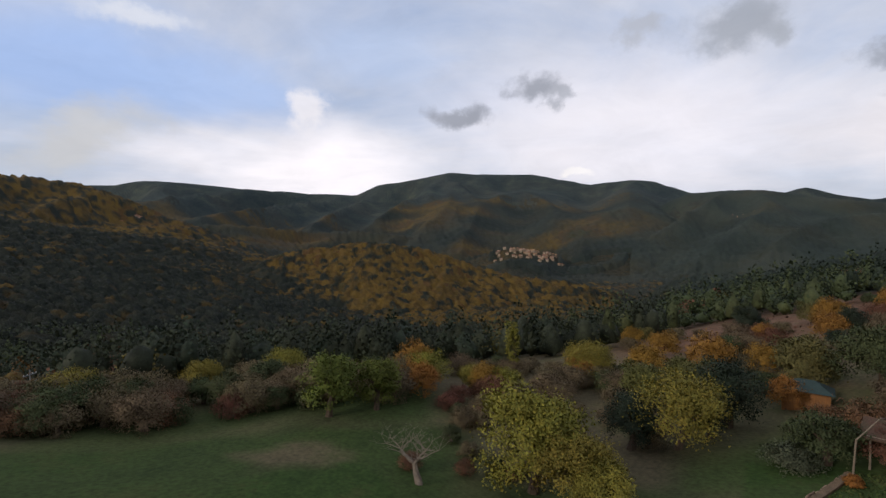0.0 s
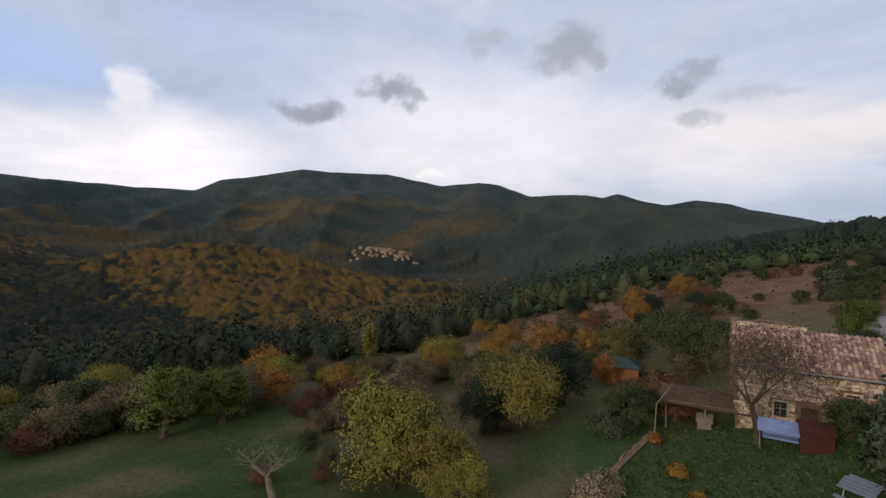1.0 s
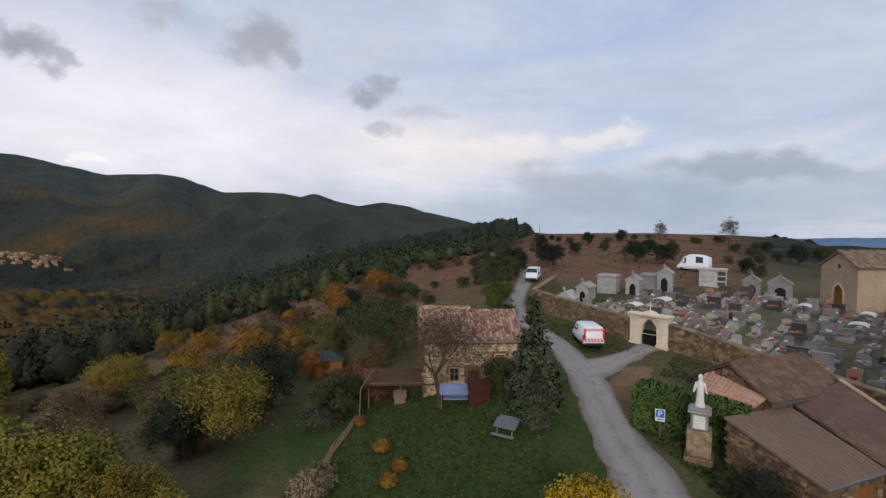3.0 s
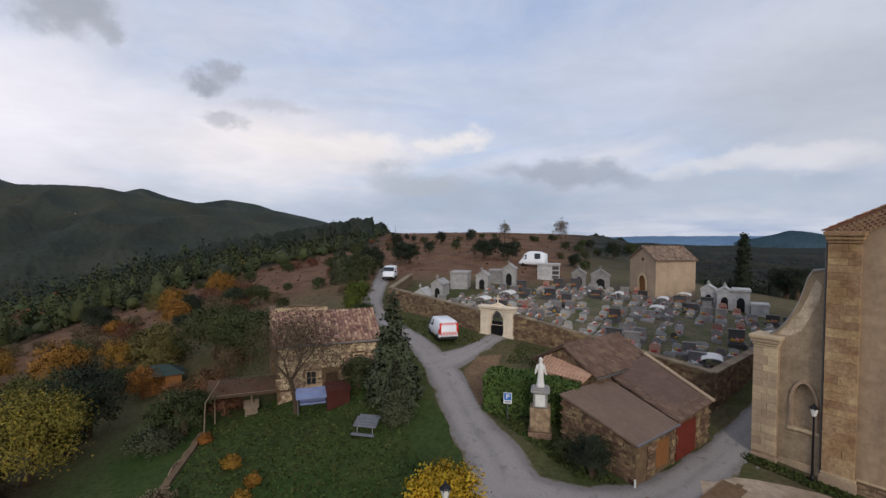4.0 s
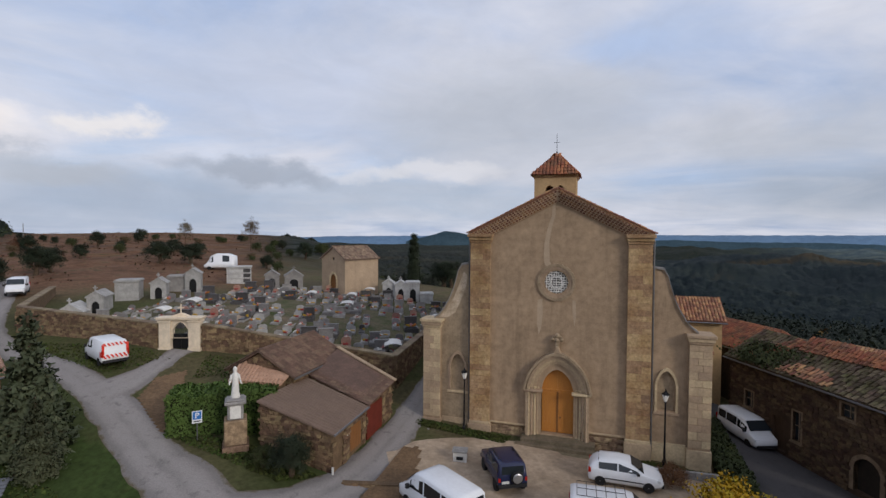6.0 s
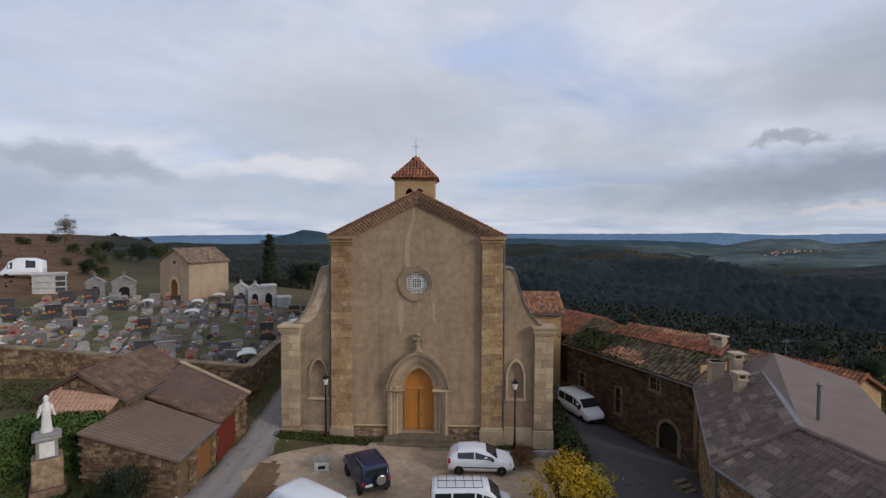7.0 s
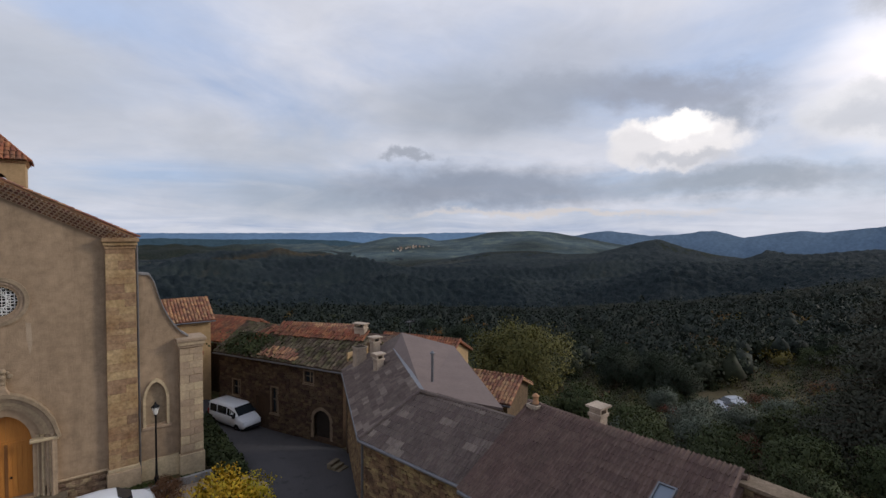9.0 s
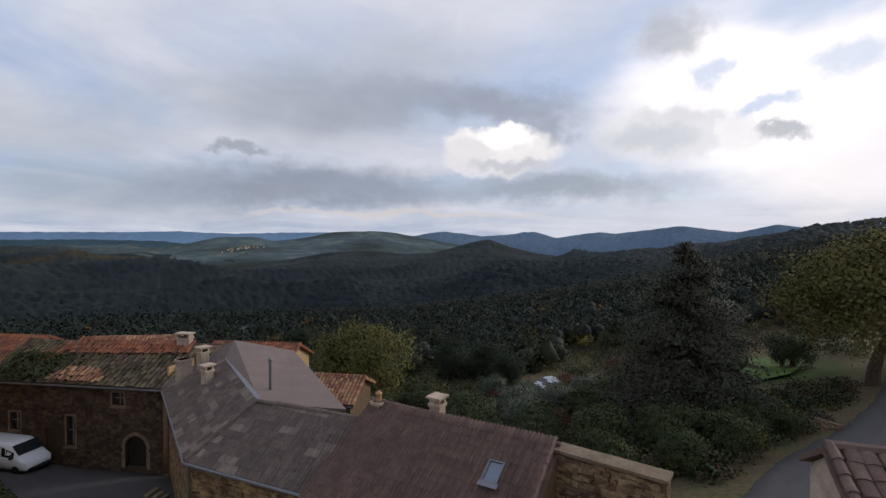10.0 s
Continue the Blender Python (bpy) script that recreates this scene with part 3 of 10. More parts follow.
# heights along the compass, further out: degrees left of +y, then the height at 150, 250, 400, 600 and 900 m
OUTER_A = [
    (-180, 0, 0, 5, 10, 20), (-130, 4, 9, 16, 26, 42), (-110, 4, 10, 18, 30, 45), (-95, 0, 4, 8, 15, 20), (-80, -7, -12, -16, -22, -24),
    (-65, -13, -24, -36, -48, -55), (-50, -16, -31, -46, -58, -65), (-35, -15, -31, -46, -58, -70), (-15, -12, -30, -44, -56, -68), (5, -10, -27, -42, -55, -70),
]
OUTER_B = [
    (25, 0, -16, -40, -55, -70), (28, 4, -2, -28, -48, -70), (31, 7, 8, -14, -42, -70), (34, 8, 11.4, -6, -40, -70), (38, 8.5, 12.4, -2, -38, -70), (48, 10, 13.4, 5, -20, -60), (60, 9, 12.7, 7, -10, -50), (68, 6, 7, 3, -20, -60),
    (77, 1, 0, -4, -40, -70), (86, -4, -10, -24, -60, -80), (95, -10, -22, -30, -70, -90), (101, -16, -38, -60, -85, -95),
    (113, -25, -46, -62, -82, -92), (131, -29, -50, -62, -80, -90), (150, -28, -40, -30, -6, 6), (170, -22, -26, -4, 22, 55), (180, 0, 0, 5, 10, 20),
]
# crests: distance, width in front, width behind, height of the woods on it, then (degrees, elevation of the crest as seen from the eye)
CREST_LEFT = (3300, 2000, 1200, 6, [(172, 3.6), (163, 4.2), (156, 4.5), (152.7, 5.2), (149, 5.05), (142.6, 4.65), (136, 4.4), (131.5, 4.3), (129, 5.45), (124, 6.3), (120.5, 7.0),
              (116, 6.75), (111, 6.7), (104.4, 5.4), (100.3, 5.85), (97.7, 5.5), (94.7, 4.35), (90, 3.3), (84, 2.2), (76, 0.8), (70, -1.5)])
CREST_MID = (2400, 1300, 700, 6, [(110, -1.5), (103, 0.8), (98, 2.6), (94.5, 4.2), (91, 4.35), (88, 4.3), (83, 3.3), (79, 2.7), (72.6, 2.2), (69.5, 1.6), (64.8, 0.5), (60, -0.6), (54, -2)])
CREST_BACK = (3700, 900, 600, 6, [(91, 2.5), (88, 3.9), (84.8, 4.66), (82, 3.7), (79.6, 3.1), (76.9, 3.57), (74, 3.2), (72.6, 2.9), (69.5, 1.98), (64.8, 0.84), (61, 0.35), (57, -0.2), (52, -1)])
CREST_NEAR_LEFT = (900, 520, 300, 9, [(180, 5.2), (163.7, 4.95), (161.4, 4.9), (158, 4.5), (154, 3.1), (150.8, 1.5), (146, -0.2), (142, -1.8), (138, -4.5), (133, -7)])
CREST_ORANGE = (540, 270, 260, 7, [(146, -5), (139.7, -2.7), (135, -2.0), (131, -1.4), (127, -1.6), (123.6, -2.1), (118, -4.0), (113.5, -5.3), (107, -5.9), (101.5, -7.0), (96, -9.5)])
CREST_VILLAGE = (1400, 330, 300, 4, [(124, -5), (118, -3.2), (114, -1.8), (109, -2.4), (104, -4.2), (98, -6)])
CREST_BROWN = (1750, 420, 300, 6, [(150, 0.6), (143, 0.4), (137, -0.2), (131, -0.1), (126, -0.6), (121, -1.8), (117, -3.5)])
CREST_RIGHT = (3200, 900, 500, 6, [(-26, -1.6), (-32.3, -0.35), (-36, -0.3), (-38, -0.8), (-41, -0.4), (-44, 0.3), (-48.6, 0.6), (-51.5, 0.3), (-54.3, -0.25), (-60, -1.2)])
CREST_FRONT = (1900, 800, 500, 6, [(-26, -4.6), (-32, -4.2), (-37, -3.3), (-40.5, -2.6), (-44, -1.95), (-49, -1.8), (-53, -2.15), (-56.2, -2.0), (-59, -1.2), (-61, -0.6), (-62.6, -0.34), (-65.4, -1.28), (-68, -1.9), (-71.2, -2.3), (-75.6, -2.75), (-81, -3.3), (-88, -4.2)])
CREST_FAR_RIGHT = (700, 420, 500, 8, [(-80, -4), (-84, -2.8), (-88.7, -1.3), (-94, 0.2), (-100, 1.5), (-110, 2.5), (-130, 3), (-150, 1)])
CRESTS = [CREST_LEFT, CREST_MID, CREST_BACK, CREST_NEAR_LEFT, CREST_ORANGE, CREST_VILLAGE, CREST_BROWN, CREST_RIGHT, CREST_FRONT, CREST_FAR_RIGHT]
DISTANT = [
    (4300, [(56, -0.4), (45, -0.7), (36, -0.6), (30, -0.4), (20, -0.3), (10, -0.15), (0, -0.1), (-12, -0.07), (-24, 0.0), (-28.6, 0.13), (-31, 0.0), (-34, -0.1), (-38.4, 0.05), (-43.5, 0.13), (-50, -0.1), (-56, -0.3)]),
    (3900, [(22, -1), (19, -0.3), (17.1, 0.27), (15.5, 0.1), (13.5, -0.35), (9, -0.6), (0, -0.9), (-8, -0.6), (-14, -0.75), (-21, -0.72), (-27, -0.9), (-31, -1.4)]),
    (4200, [(-50, -0.6), (-53, -0.4), (-55.5, 0.12), (-57.3, 0.32), (-59.5, 0.1), (-61.9, -0.2), (-65, 0.0), (-66.5, 0.28), (-67.9, 0.38), (-70.4, -0.35), (-73.4, 0.15), (-75, 0.35), (-76.9, 0.2), (-80, 0.6), (-83.4, 1.06), (-86, 0.7), (-88.6, 0.4), (-91.9, 1.2), (-94, 0.86), (-98, 0.5), (-106, 0.6)]),
]


def spline(points):
    """A thin plate through the given heights."""
    a = np.array(points, float)

    def kernel(r2):
        return np.where(r2 > 0, r2 * np.log(r2 + 1e-12), 0.0)

    d = ((a[:, None, :2] - a[None, :, :2]) ** 2).sum(-1)
    n = len(a)
    big = np.zeros((n + 3, n + 3))
    big[:n, :n] = kernel(d) + np.eye(n) * 60
    big[:n, n:] = np.c_[np.ones(n), a[:, :2]]
    big[n:, :n] = big[:n, n:].T
    w = np.linalg.solve(big, np.r_[a[:, 2], 0, 0, 0])

    def height(x, y):
        out = w[n] + w[n + 1] * x + w[n + 2] * y
        for k in range(n):
            out = out + w[k] * kernel((x - a[k, 0]) ** 2 + (y - a[k, 1]) ** 2)
        return out

    return height


OUT = np.array(OUTER_A + OUTER_B, float)


def outer(az, r):
    cols = np.array([np.interp(az, OUT[:, 0], OUT[:, k]) for k in range(1, 6)])
    rs = np.array([150.0, 250, 400, 600, 900])
    lr = np.clip(np.log(np.maximum(r, 150.0)), np.log(150), np.log(900))
    k = np.clip(np.searchsorted(np.log(rs), lr, side="right") - 1, 0, 3)
    t = (lr - np.log(rs)[k]) / (np.log(rs)[k + 1] - np.log(rs)[k])
    idx = np.arange(len(az))
    z = cols[k, idx] * (1 - t) + cols[k + 1, idx] * t
    return z


RING = [(EYE.x - 150 * math.sin(radians(q)), EYE.y + 150 * math.cos(radians(q)), float(np.interp(q, OUT[:, 0], OUT[:, 1]))) for q in range(-180, 180, 18)]
hilltop = spline(HILLTOP + SLOPES + RING)


def wave(x, y, size, seed=0.0):
    """Cheap smooth noise from crossed waves, about -1 to 1."""
    u, v = x / size, y / size
    return (np.sin(u * 1.7 + seed + 1.3 * np.sin(v * 1.1 + seed)) + np.sin(v * 2.1 - seed * 1.7 + 1.1 * np.sin(u * 0.9 + 2 * seed)) + np.sin((u + v) * 1.3 + seed * 0.6)) / 3


def polar(x, y):
    dx, dy = x - EYE.x, y - EYE.y
    return np.degrees(np.arctan2(-dx, dy)), np.hypot(dx, dy)


def ground_z(x, y):
    x, y = np.atleast_1d(np.asarray(x, float)), np.atleast_1d(np.asarray(y, float))
    az, r = polar(x, y)
    near = hilltop(np.where(r < 170, x, 0), np.where(r < 170, y, 0))
    far = outer(az, r)
    far = far + smooth(900, 2200, r) * (-80 - far) * 0.8
    far = far - smooth(950, 2100, r) * smooth(-24, -36, az) * smooth(-100, -88, az) * 120
    far = far + smooth(260, 520, r) * smooth(14, 0, az) * smooth(-92, -80, az) * smooth(-86, -68, az) * (28 * (1 - 2.2 * np.abs(wave(x, y, 300, 5.0))) + 9 * (1 - 2.2 * np.abs(wave(x, y, 95, 6.0))) - 20)
    far = far + smooth(200, 600, r) * (9 * wave(x, y, 130, 1.0) + 5 * wave(x, y, 47, 2.0)) + smooth(900, 1800, r) * 16 * wave(x, y, 420, 4.0)
    for dist, front, back, trees, pts in CRESTS:
        a = np.array(sorted(pts))
        el = np.interp(az, a[:, 0], a[:, 1], left=-20, right=-20)
        gap = np.minimum(np.abs(az - a[0, 0]), np.abs(az - a[-1, 0]))
        inside = (az >= a[0, 0]) & (az <= a[-1, 0])
        d = dist * (1 + 0.05 * wave(az * 10, az * 3, 60, dist))
        crest = EYE.z + d * np.tan(np.radians(el)) - trees
        s = np.where(r < d, (d - r) / front, (r - d) / back)
        fold = np.abs(wave(az * dist / 57 + r * 0.35, r * 0.25, dist * 0.062, dist * 0.01)) * 0.55 + np.abs(wave(az * dist / 57 - r * 0.3, r * 0.3, dist * 0.034, 3.0)) * 0.13
        s2 = np.clip(s, 0, 1)
        z = crest - (crest + 110) * (s2 ** 1.15) - fold * (crest + 110) * (0.8 if dist > 1000 else 0.22) * np.minimum(s2 * 6, 1) * (1 - s2) * smooth(0, 0.12, s2)
        z = np.where(inside & (s < 1), z, -500)
        far = np.where(r > 180, np.maximum(far, z), far)
    w = smooth(95, 150, r)
    return near * (1 - w) + far * w


def gz(x, y):
    return float(ground_z(x, y)[0])


def cover(x, y):
    """How far the ground is grass, heath and autumn wood, point by point."""
    az, r = polar(x, y)
    lawn = ((x > -37) & (x < -15) & (y < -12) & (y > -30) & (r > 18)).astype(float)
    garden = smooth(60, 48, r) * (az > 60) * (az < 175) * 0.85 * (1 - 0.9 * smooth(92, 97, az) * smooth(124, 119, az) * smooth(31, 35, r))
    meadow = smooth(52, 44, r) * smooth(112, 122, az)
    meadow = meadow * (1 - 0.7 * smooth(39, 43, r + 2 * wave(x, y, 3, 1.0)))
    verge = smooth(75, 60, r) * (az > 0) * (az <= 62) * 0.75
    right = smooth(9, 5, np.hypot((x - 71) / 1.3, y + 34))
    grass = np.clip(np.maximum.reduce([lawn, garden, meadow, verge, right]), 0, 1) * np.clip(0.75 + 0.6 * wave(x, y, 5, 0.5), 0.25, 1)
    grass = np.maximum(grass, 0.9 * np.maximum.reduce([lawn, meadow, right]))
    grass = grass * (1 - 0.85 * smooth(1.1, 0.6, np.hypot((az - 137.8) / 6.5, (r - 34.5) / 3.2) + 0.3 * wave(x, y, 1.3, 2.0)))
    heath = smooth(88, 80, az) * smooth(34, 42, az) * smooth(62, 85, r) * smooth(330, 250, r)
    heath = heath * (1 - smooth(58, 63, az) * smooth(135, 165, r))
    heath = np.maximum(heath, smooth(106, 96, az) * smooth(76, 86, az) * smooth(60, 80, r) * smooth(150, 110, r))
    edge = np.interp(az, [98, 104, 110, 116, 124, 130, 136, 141, 147], [330, 285, 265, 268, 310, 385, 450, 520, 640]) + 16 * wave(x, y, 30, 4.0)
    orange = smooth(98, 106, az) * smooth(146, 140, az) * smooth(-22, 28, r - edge) * smooth(900, 700, r)
    leftridge = 0.5 * smooth(140, 148, az) * smooth(600, 720, r) * smooth(1300, 1000, r)
    brown = 0.8 * smooth(90, 106, az) * smooth(1050, 1400, r) * smooth(3100, 2700, r) * np.clip(0.28 + 1.1 * wave(x, y, 210, 3.0) + 0.8 * wave(x, y, 75, 1.0), 0, 1)
    strip = 0.35 * smooth(4, 2, np.abs(r - 1500 - 80 * wave(x, y, 200)) / 12) * (az < 0) * (az > -32)
    autumn = np.clip(np.maximum.reduce([orange, leftridge, brown, strip, 0.25 * smooth(150, 400, r) * (az > 10) * np.clip(wave(x, y, 90, 7.0), 0, 1)]), 0, 1)
    return grass, heath, autumn


def haze_share(x, y):
    """How far blue-grey haze is put into the land's colour, on the plain's side and the far mountains."""
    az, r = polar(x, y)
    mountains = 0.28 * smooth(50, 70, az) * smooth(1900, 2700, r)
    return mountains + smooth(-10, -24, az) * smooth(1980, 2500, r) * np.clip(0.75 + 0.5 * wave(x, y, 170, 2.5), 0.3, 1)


def ground_material():
    m = bpy.data.materials.new("land")
    m.use_nodes = True
    t = m.node_tree
    p = t.nodes["Principled BSDF"]
    p.inputs["Roughness"].default_value, p.inputs["Specular IOR Level"].default_value = 0.97, 0.1
    geo = t.nodes.new("ShaderNodeNewGeometry")
    at = t.nodes.new("ShaderNodeAttribute")
    at.attribute_name = "cover"
    sep = t.nodes.new("ShaderNodeSeparateColor")
    t.links.new(at.outputs["Color"], sep.inputs[0])

    def tex(scale, detail=5.0, rough=0.6):
        n = nd(t, "ShaderNodeTexNoise", Scale=scale, Detail=detail, Roughness=rough)
        t.links.new(geo.outputs["Position"], n.inputs["Vector"])
        return n.outputs["Fac"]

    def ramp(fac, *stops):
        n = t.nodes.new("ShaderNodeValToRGB")
        e = n.color_ramp.elements
        while len(e) < len(stops):
            e.new(0.5)
        for el, (pos, col) in zip(e, stops):
            el.position, el.color = pos, (*col, 1)
        t.links.new(fac, n.inputs[0])
        return n.outputs[0]

    def mix(fac, a, b):
        n = t.nodes.new("ShaderNodeMix")
        n.data_type = "RGBA"
        t.links.new(fac, n.inputs[0])
        t.links.new(a, n.inputs[6])
        t.links.new(b, n.inputs[7])
        return n.outputs[2]

    fine, mid, wide = tex(3.0), tex(0.25, 7.0, 0.7), tex(0.012)
    vor = nd(t, "ShaderNodeTexVoronoi", Scale=0.10)
    t.links.new(geo.outputs["Position"], vor.inputs["Vector"])
    crowns = t.nodes.new("ShaderNodeSeparateColor")
    t.links.new(vor.outputs["Color"], crowns.inputs[0])
    wood = mix(ramp(wide, (0.42, (0, 0, 0)), (0.62, (1, 1, 1))), ramp(crowns.outputs[0], (0.0, (0.012, 0.017, 0.013)), (0.6, (0.019, 0.025, 0.019)), (1.0, (0.030, 0.032, 0.023))),
               ramp(crowns.outputs[1], (0.0, (0.015, 0.021, 0.016)), (0.7, (0.023, 0.028, 0.020)), (1.0, (0.038, 0.034, 0.022))))
    fall = ramp(crowns.outputs[2], (0.0, (0.058, 0.036, 0.017)), (0.4, (0.098, 0.058, 0.019)), (0.75, (0.075, 0.052, 0.020)), (1.0, (0.034, 0.036, 0.019)))
    soil = ramp(mid, (0.3, (0.075, 0.060, 0.034)), (0.5, (0.110, 0.086, 0.048)), (0.7, (0.066, 0.074, 0.028)))
    grass = ramp(mid, (0.3, (0.024, 0.043, 0.011)), (0.55, (0.034, 0.058, 0.014)), (0.75, (0.058, 0.060, 0.020)))
    heath = ramp(mid, (0.3, (0.052, 0.042, 0.022)), (0.44, (0.124, 0.063, 0.036)), (0.56, (0.165, 0.092, 0.055)), (0.66, (0.078, 0.066, 0.030)), (0.78, (0.056, 0.060, 0.024)))
    dist = t.nodes.new("ShaderNodeVectorMath")
    dist.operation = "DISTANCE"
    dist.inputs[1].default_value = EYE
    t.links.new(geo.outputs["Position"], dist.inputs[0])
    far = t.nodes.new("ShaderNodeMapRange")
    far.inputs["From Min"].default_value, far.inputs["From Max"].default_value = 90.0, 150.0
    t.links.new(dist.outputs["Value"], far.inputs["Value"])
    c = mix(far.outputs[0], soil, mix(sep.outputs[2], wood, fall))
    # blue-grey distance haze put into the base colour of the far land
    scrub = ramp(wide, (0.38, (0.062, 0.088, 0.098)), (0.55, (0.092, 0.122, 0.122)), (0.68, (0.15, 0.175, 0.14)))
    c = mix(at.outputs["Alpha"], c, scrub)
    c = mix(sep.outputs[1], c, heath)
    c = mix(sep.outputs[0], c, grass)
    hs = t.nodes.new("ShaderNodeHueSaturation")
    mr = t.nodes.new("ShaderNodeMapRange")
    mr.inputs["From Min"].default_value, mr.inputs["From Max"].default_value = 0.3, 0.7
    mr.inputs["To Min"].default_value, mr.inputs["To Max"].default_value = 0.7, 1.3
    t.links.new(fine, mr.inputs["Value"])
    t.links.new(mr.outputs[0], hs.inputs["Value"])
    t.links.new(c, hs.inputs["Color"])
    t.links.new(hs.outputs[0], p.inputs["Base Color"])
    b = nd(t, "ShaderNodeBump", Strength=0.5, Distance=0.08)
    t.links.new(fine, b.inputs["Height"])
    b2 = nd(t, "ShaderNodeBump", Strength=0.9, Distance=5.0)
    inv = t.nodes.new("ShaderNodeMath")
    inv.operation = "MULTIPLY"
    inv.inputs[1].default_value = -1.0
    t.links.new(vor.outputs["Distance"], inv.inputs[0])
    hg = t.nodes.new("ShaderNodeMath")
    hg.operation = "MULTIPLY"
    t.links.new(inv.outputs[0], hg.inputs[0])
    t.links.new(far.outputs[0], hg.inputs[1])
    t.links.new(hg.outputs[0], b2.inputs["Height"])
    t.links.new(b.outputs[0], b2.inputs["Normal"])
    t.links.new(b2.outputs[0], p.inputs["Normal"])
    return m


def grid_mesh(name, px, py, pz, closed, mat):
    """A sheet from rows and columns of points; closed joins the last column to the first."""
    rows, cols = px.shape
    me = bpy.data.meshes.new(name)
    co = np.stack([px, py, pz], -1).reshape(-1, 3)
    i = np.arange((rows - 1) * (cols if closed else cols - 1))
    wide = cols if closed else cols - 1
    a, b = i // wide, i % wide
    nxt = (b + 1) % cols
    quads = np.stack([a * cols + b, (a + 1) * cols + b, (a + 1) * cols + nxt, a * cols + nxt], 1)
    me.vertices.add(len(co))
    me.vertices.foreach_set("co", co.ravel())
    me.loops.add(quads.size)
    me.loops.foreach_set("vertex_index", quads.ravel().astype(np.int32))
    me.polygons.add(len(quads))
    me.polygons.foreach_set("loop_start", np.arange(0, quads.size, 4, dtype=np.int32))
    me.polygons.foreach_set("use_smooth", np.ones(len(quads), bool))
    me.materials.append(mat)
    me.update()
    me.validate()
    return me


def build_land():
    rad = [0.5]
    while rad[-1] < 4700:
        rad.append(rad[-1] + max(1.0, rad[-1] * 0.026))
    rad = np.array(rad)
    az = np.radians(np.arange(0, 360, 0.6))
    rr, aa = np.meshgrid(rad, az, indexing="ij")
    px, py = EYE.x - rr * np.sin(aa), EYE.y + rr * np.cos(aa)
    pz = ground_z(px.ravel(), py.ravel()).reshape(px.shape)
    me = grid_mesh("ground", px, py, pz, True, ground_material())
    g, h, w = cover(px.ravel(), py.ravel())
    # sun-facing slopes tinted paler chestnut, others left pine: relief lighting put into the colour
    gy, gx = np.gradient(pz, axis=0) / np.gradient(rr, axis=0), np.gradient(pz, axis=1) / (rr * radians(0.6))
    lit = (-(gy * (-np.sin(aa)) + gx * (-np.cos(aa))) * SUN_DIR.x - (gy * np.cos(aa) + gx * (-np.sin(aa))) * SUN_DIR.y).ravel()
    azf, rf = polar(px.ravel(), py.ravel())
    w = np.clip(w + 0.28 * smooth(0.06, 0.34, lit + 0.06 * wave(px.ravel(), py.ravel(), 60, 1.5)) * smooth(700, 1000, rf) * smooth(50, 80, azf), 0, 1) * (1 - 0.6 * smooth(2100, 2400, rf))
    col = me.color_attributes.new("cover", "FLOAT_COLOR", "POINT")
    col.data.foreach_set("color", np.stack([g, h, w, haze_share(px.ravel(), py.ravel())], 1).ravel())
    tagged(new("ground", me), "hilltop meadows falling to wooded autumn valleys and mountains", "ground", kind="structure")
    # the far plain and the blue hills along the horizon, haze put into their colours
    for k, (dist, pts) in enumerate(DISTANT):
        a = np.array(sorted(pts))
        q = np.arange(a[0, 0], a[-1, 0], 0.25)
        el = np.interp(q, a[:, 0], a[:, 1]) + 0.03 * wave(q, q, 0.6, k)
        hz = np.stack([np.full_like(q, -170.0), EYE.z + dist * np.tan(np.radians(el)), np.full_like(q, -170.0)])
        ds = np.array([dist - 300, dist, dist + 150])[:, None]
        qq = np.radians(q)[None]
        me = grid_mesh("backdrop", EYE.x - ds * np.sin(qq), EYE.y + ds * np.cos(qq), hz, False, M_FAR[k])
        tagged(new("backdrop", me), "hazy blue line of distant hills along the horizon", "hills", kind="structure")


# horizon haze put into the base colours of the backdrop hills
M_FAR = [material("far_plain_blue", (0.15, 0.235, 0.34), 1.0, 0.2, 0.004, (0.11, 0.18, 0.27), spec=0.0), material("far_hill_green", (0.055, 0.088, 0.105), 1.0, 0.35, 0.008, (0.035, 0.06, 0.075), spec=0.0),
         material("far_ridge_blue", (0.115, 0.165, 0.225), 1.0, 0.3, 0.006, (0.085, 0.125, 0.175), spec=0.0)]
build_land()


# ---- building blocks ----
def link(name, me, parent=None, label=""):
    ob = new(name, me)
    if parent is not None:
        ob.parent = parent
    return tagged(ob, label)


def part(name, bm, mat, parent, label="", smooth_shade=False):
    """Links a bmesh as one mesh object under a thing or a part."""
    me = bpy.data.meshes.new(name)
    bmesh.ops.recalc_face_normals(bm, faces=bm.faces)
    bm.to_mesh(me)
    bm.free()
    me.materials.append(mat)
    if smooth_shade:
        me.polygons.foreach_set("use_smooth", np.ones(len(me.polygons), bool))
    return link(name, me, parent, label)


def thing(name, label, category, x=0.0, y=0.0, z=0.0, turn=0.0, group="", kind=""):
    ob = new(name)
    ob.empty_display_size = 0.2
    ob.matrix_world = pose(x, y, z, 0, 0, turn)
    return tagged(ob, label, category, group, kind)


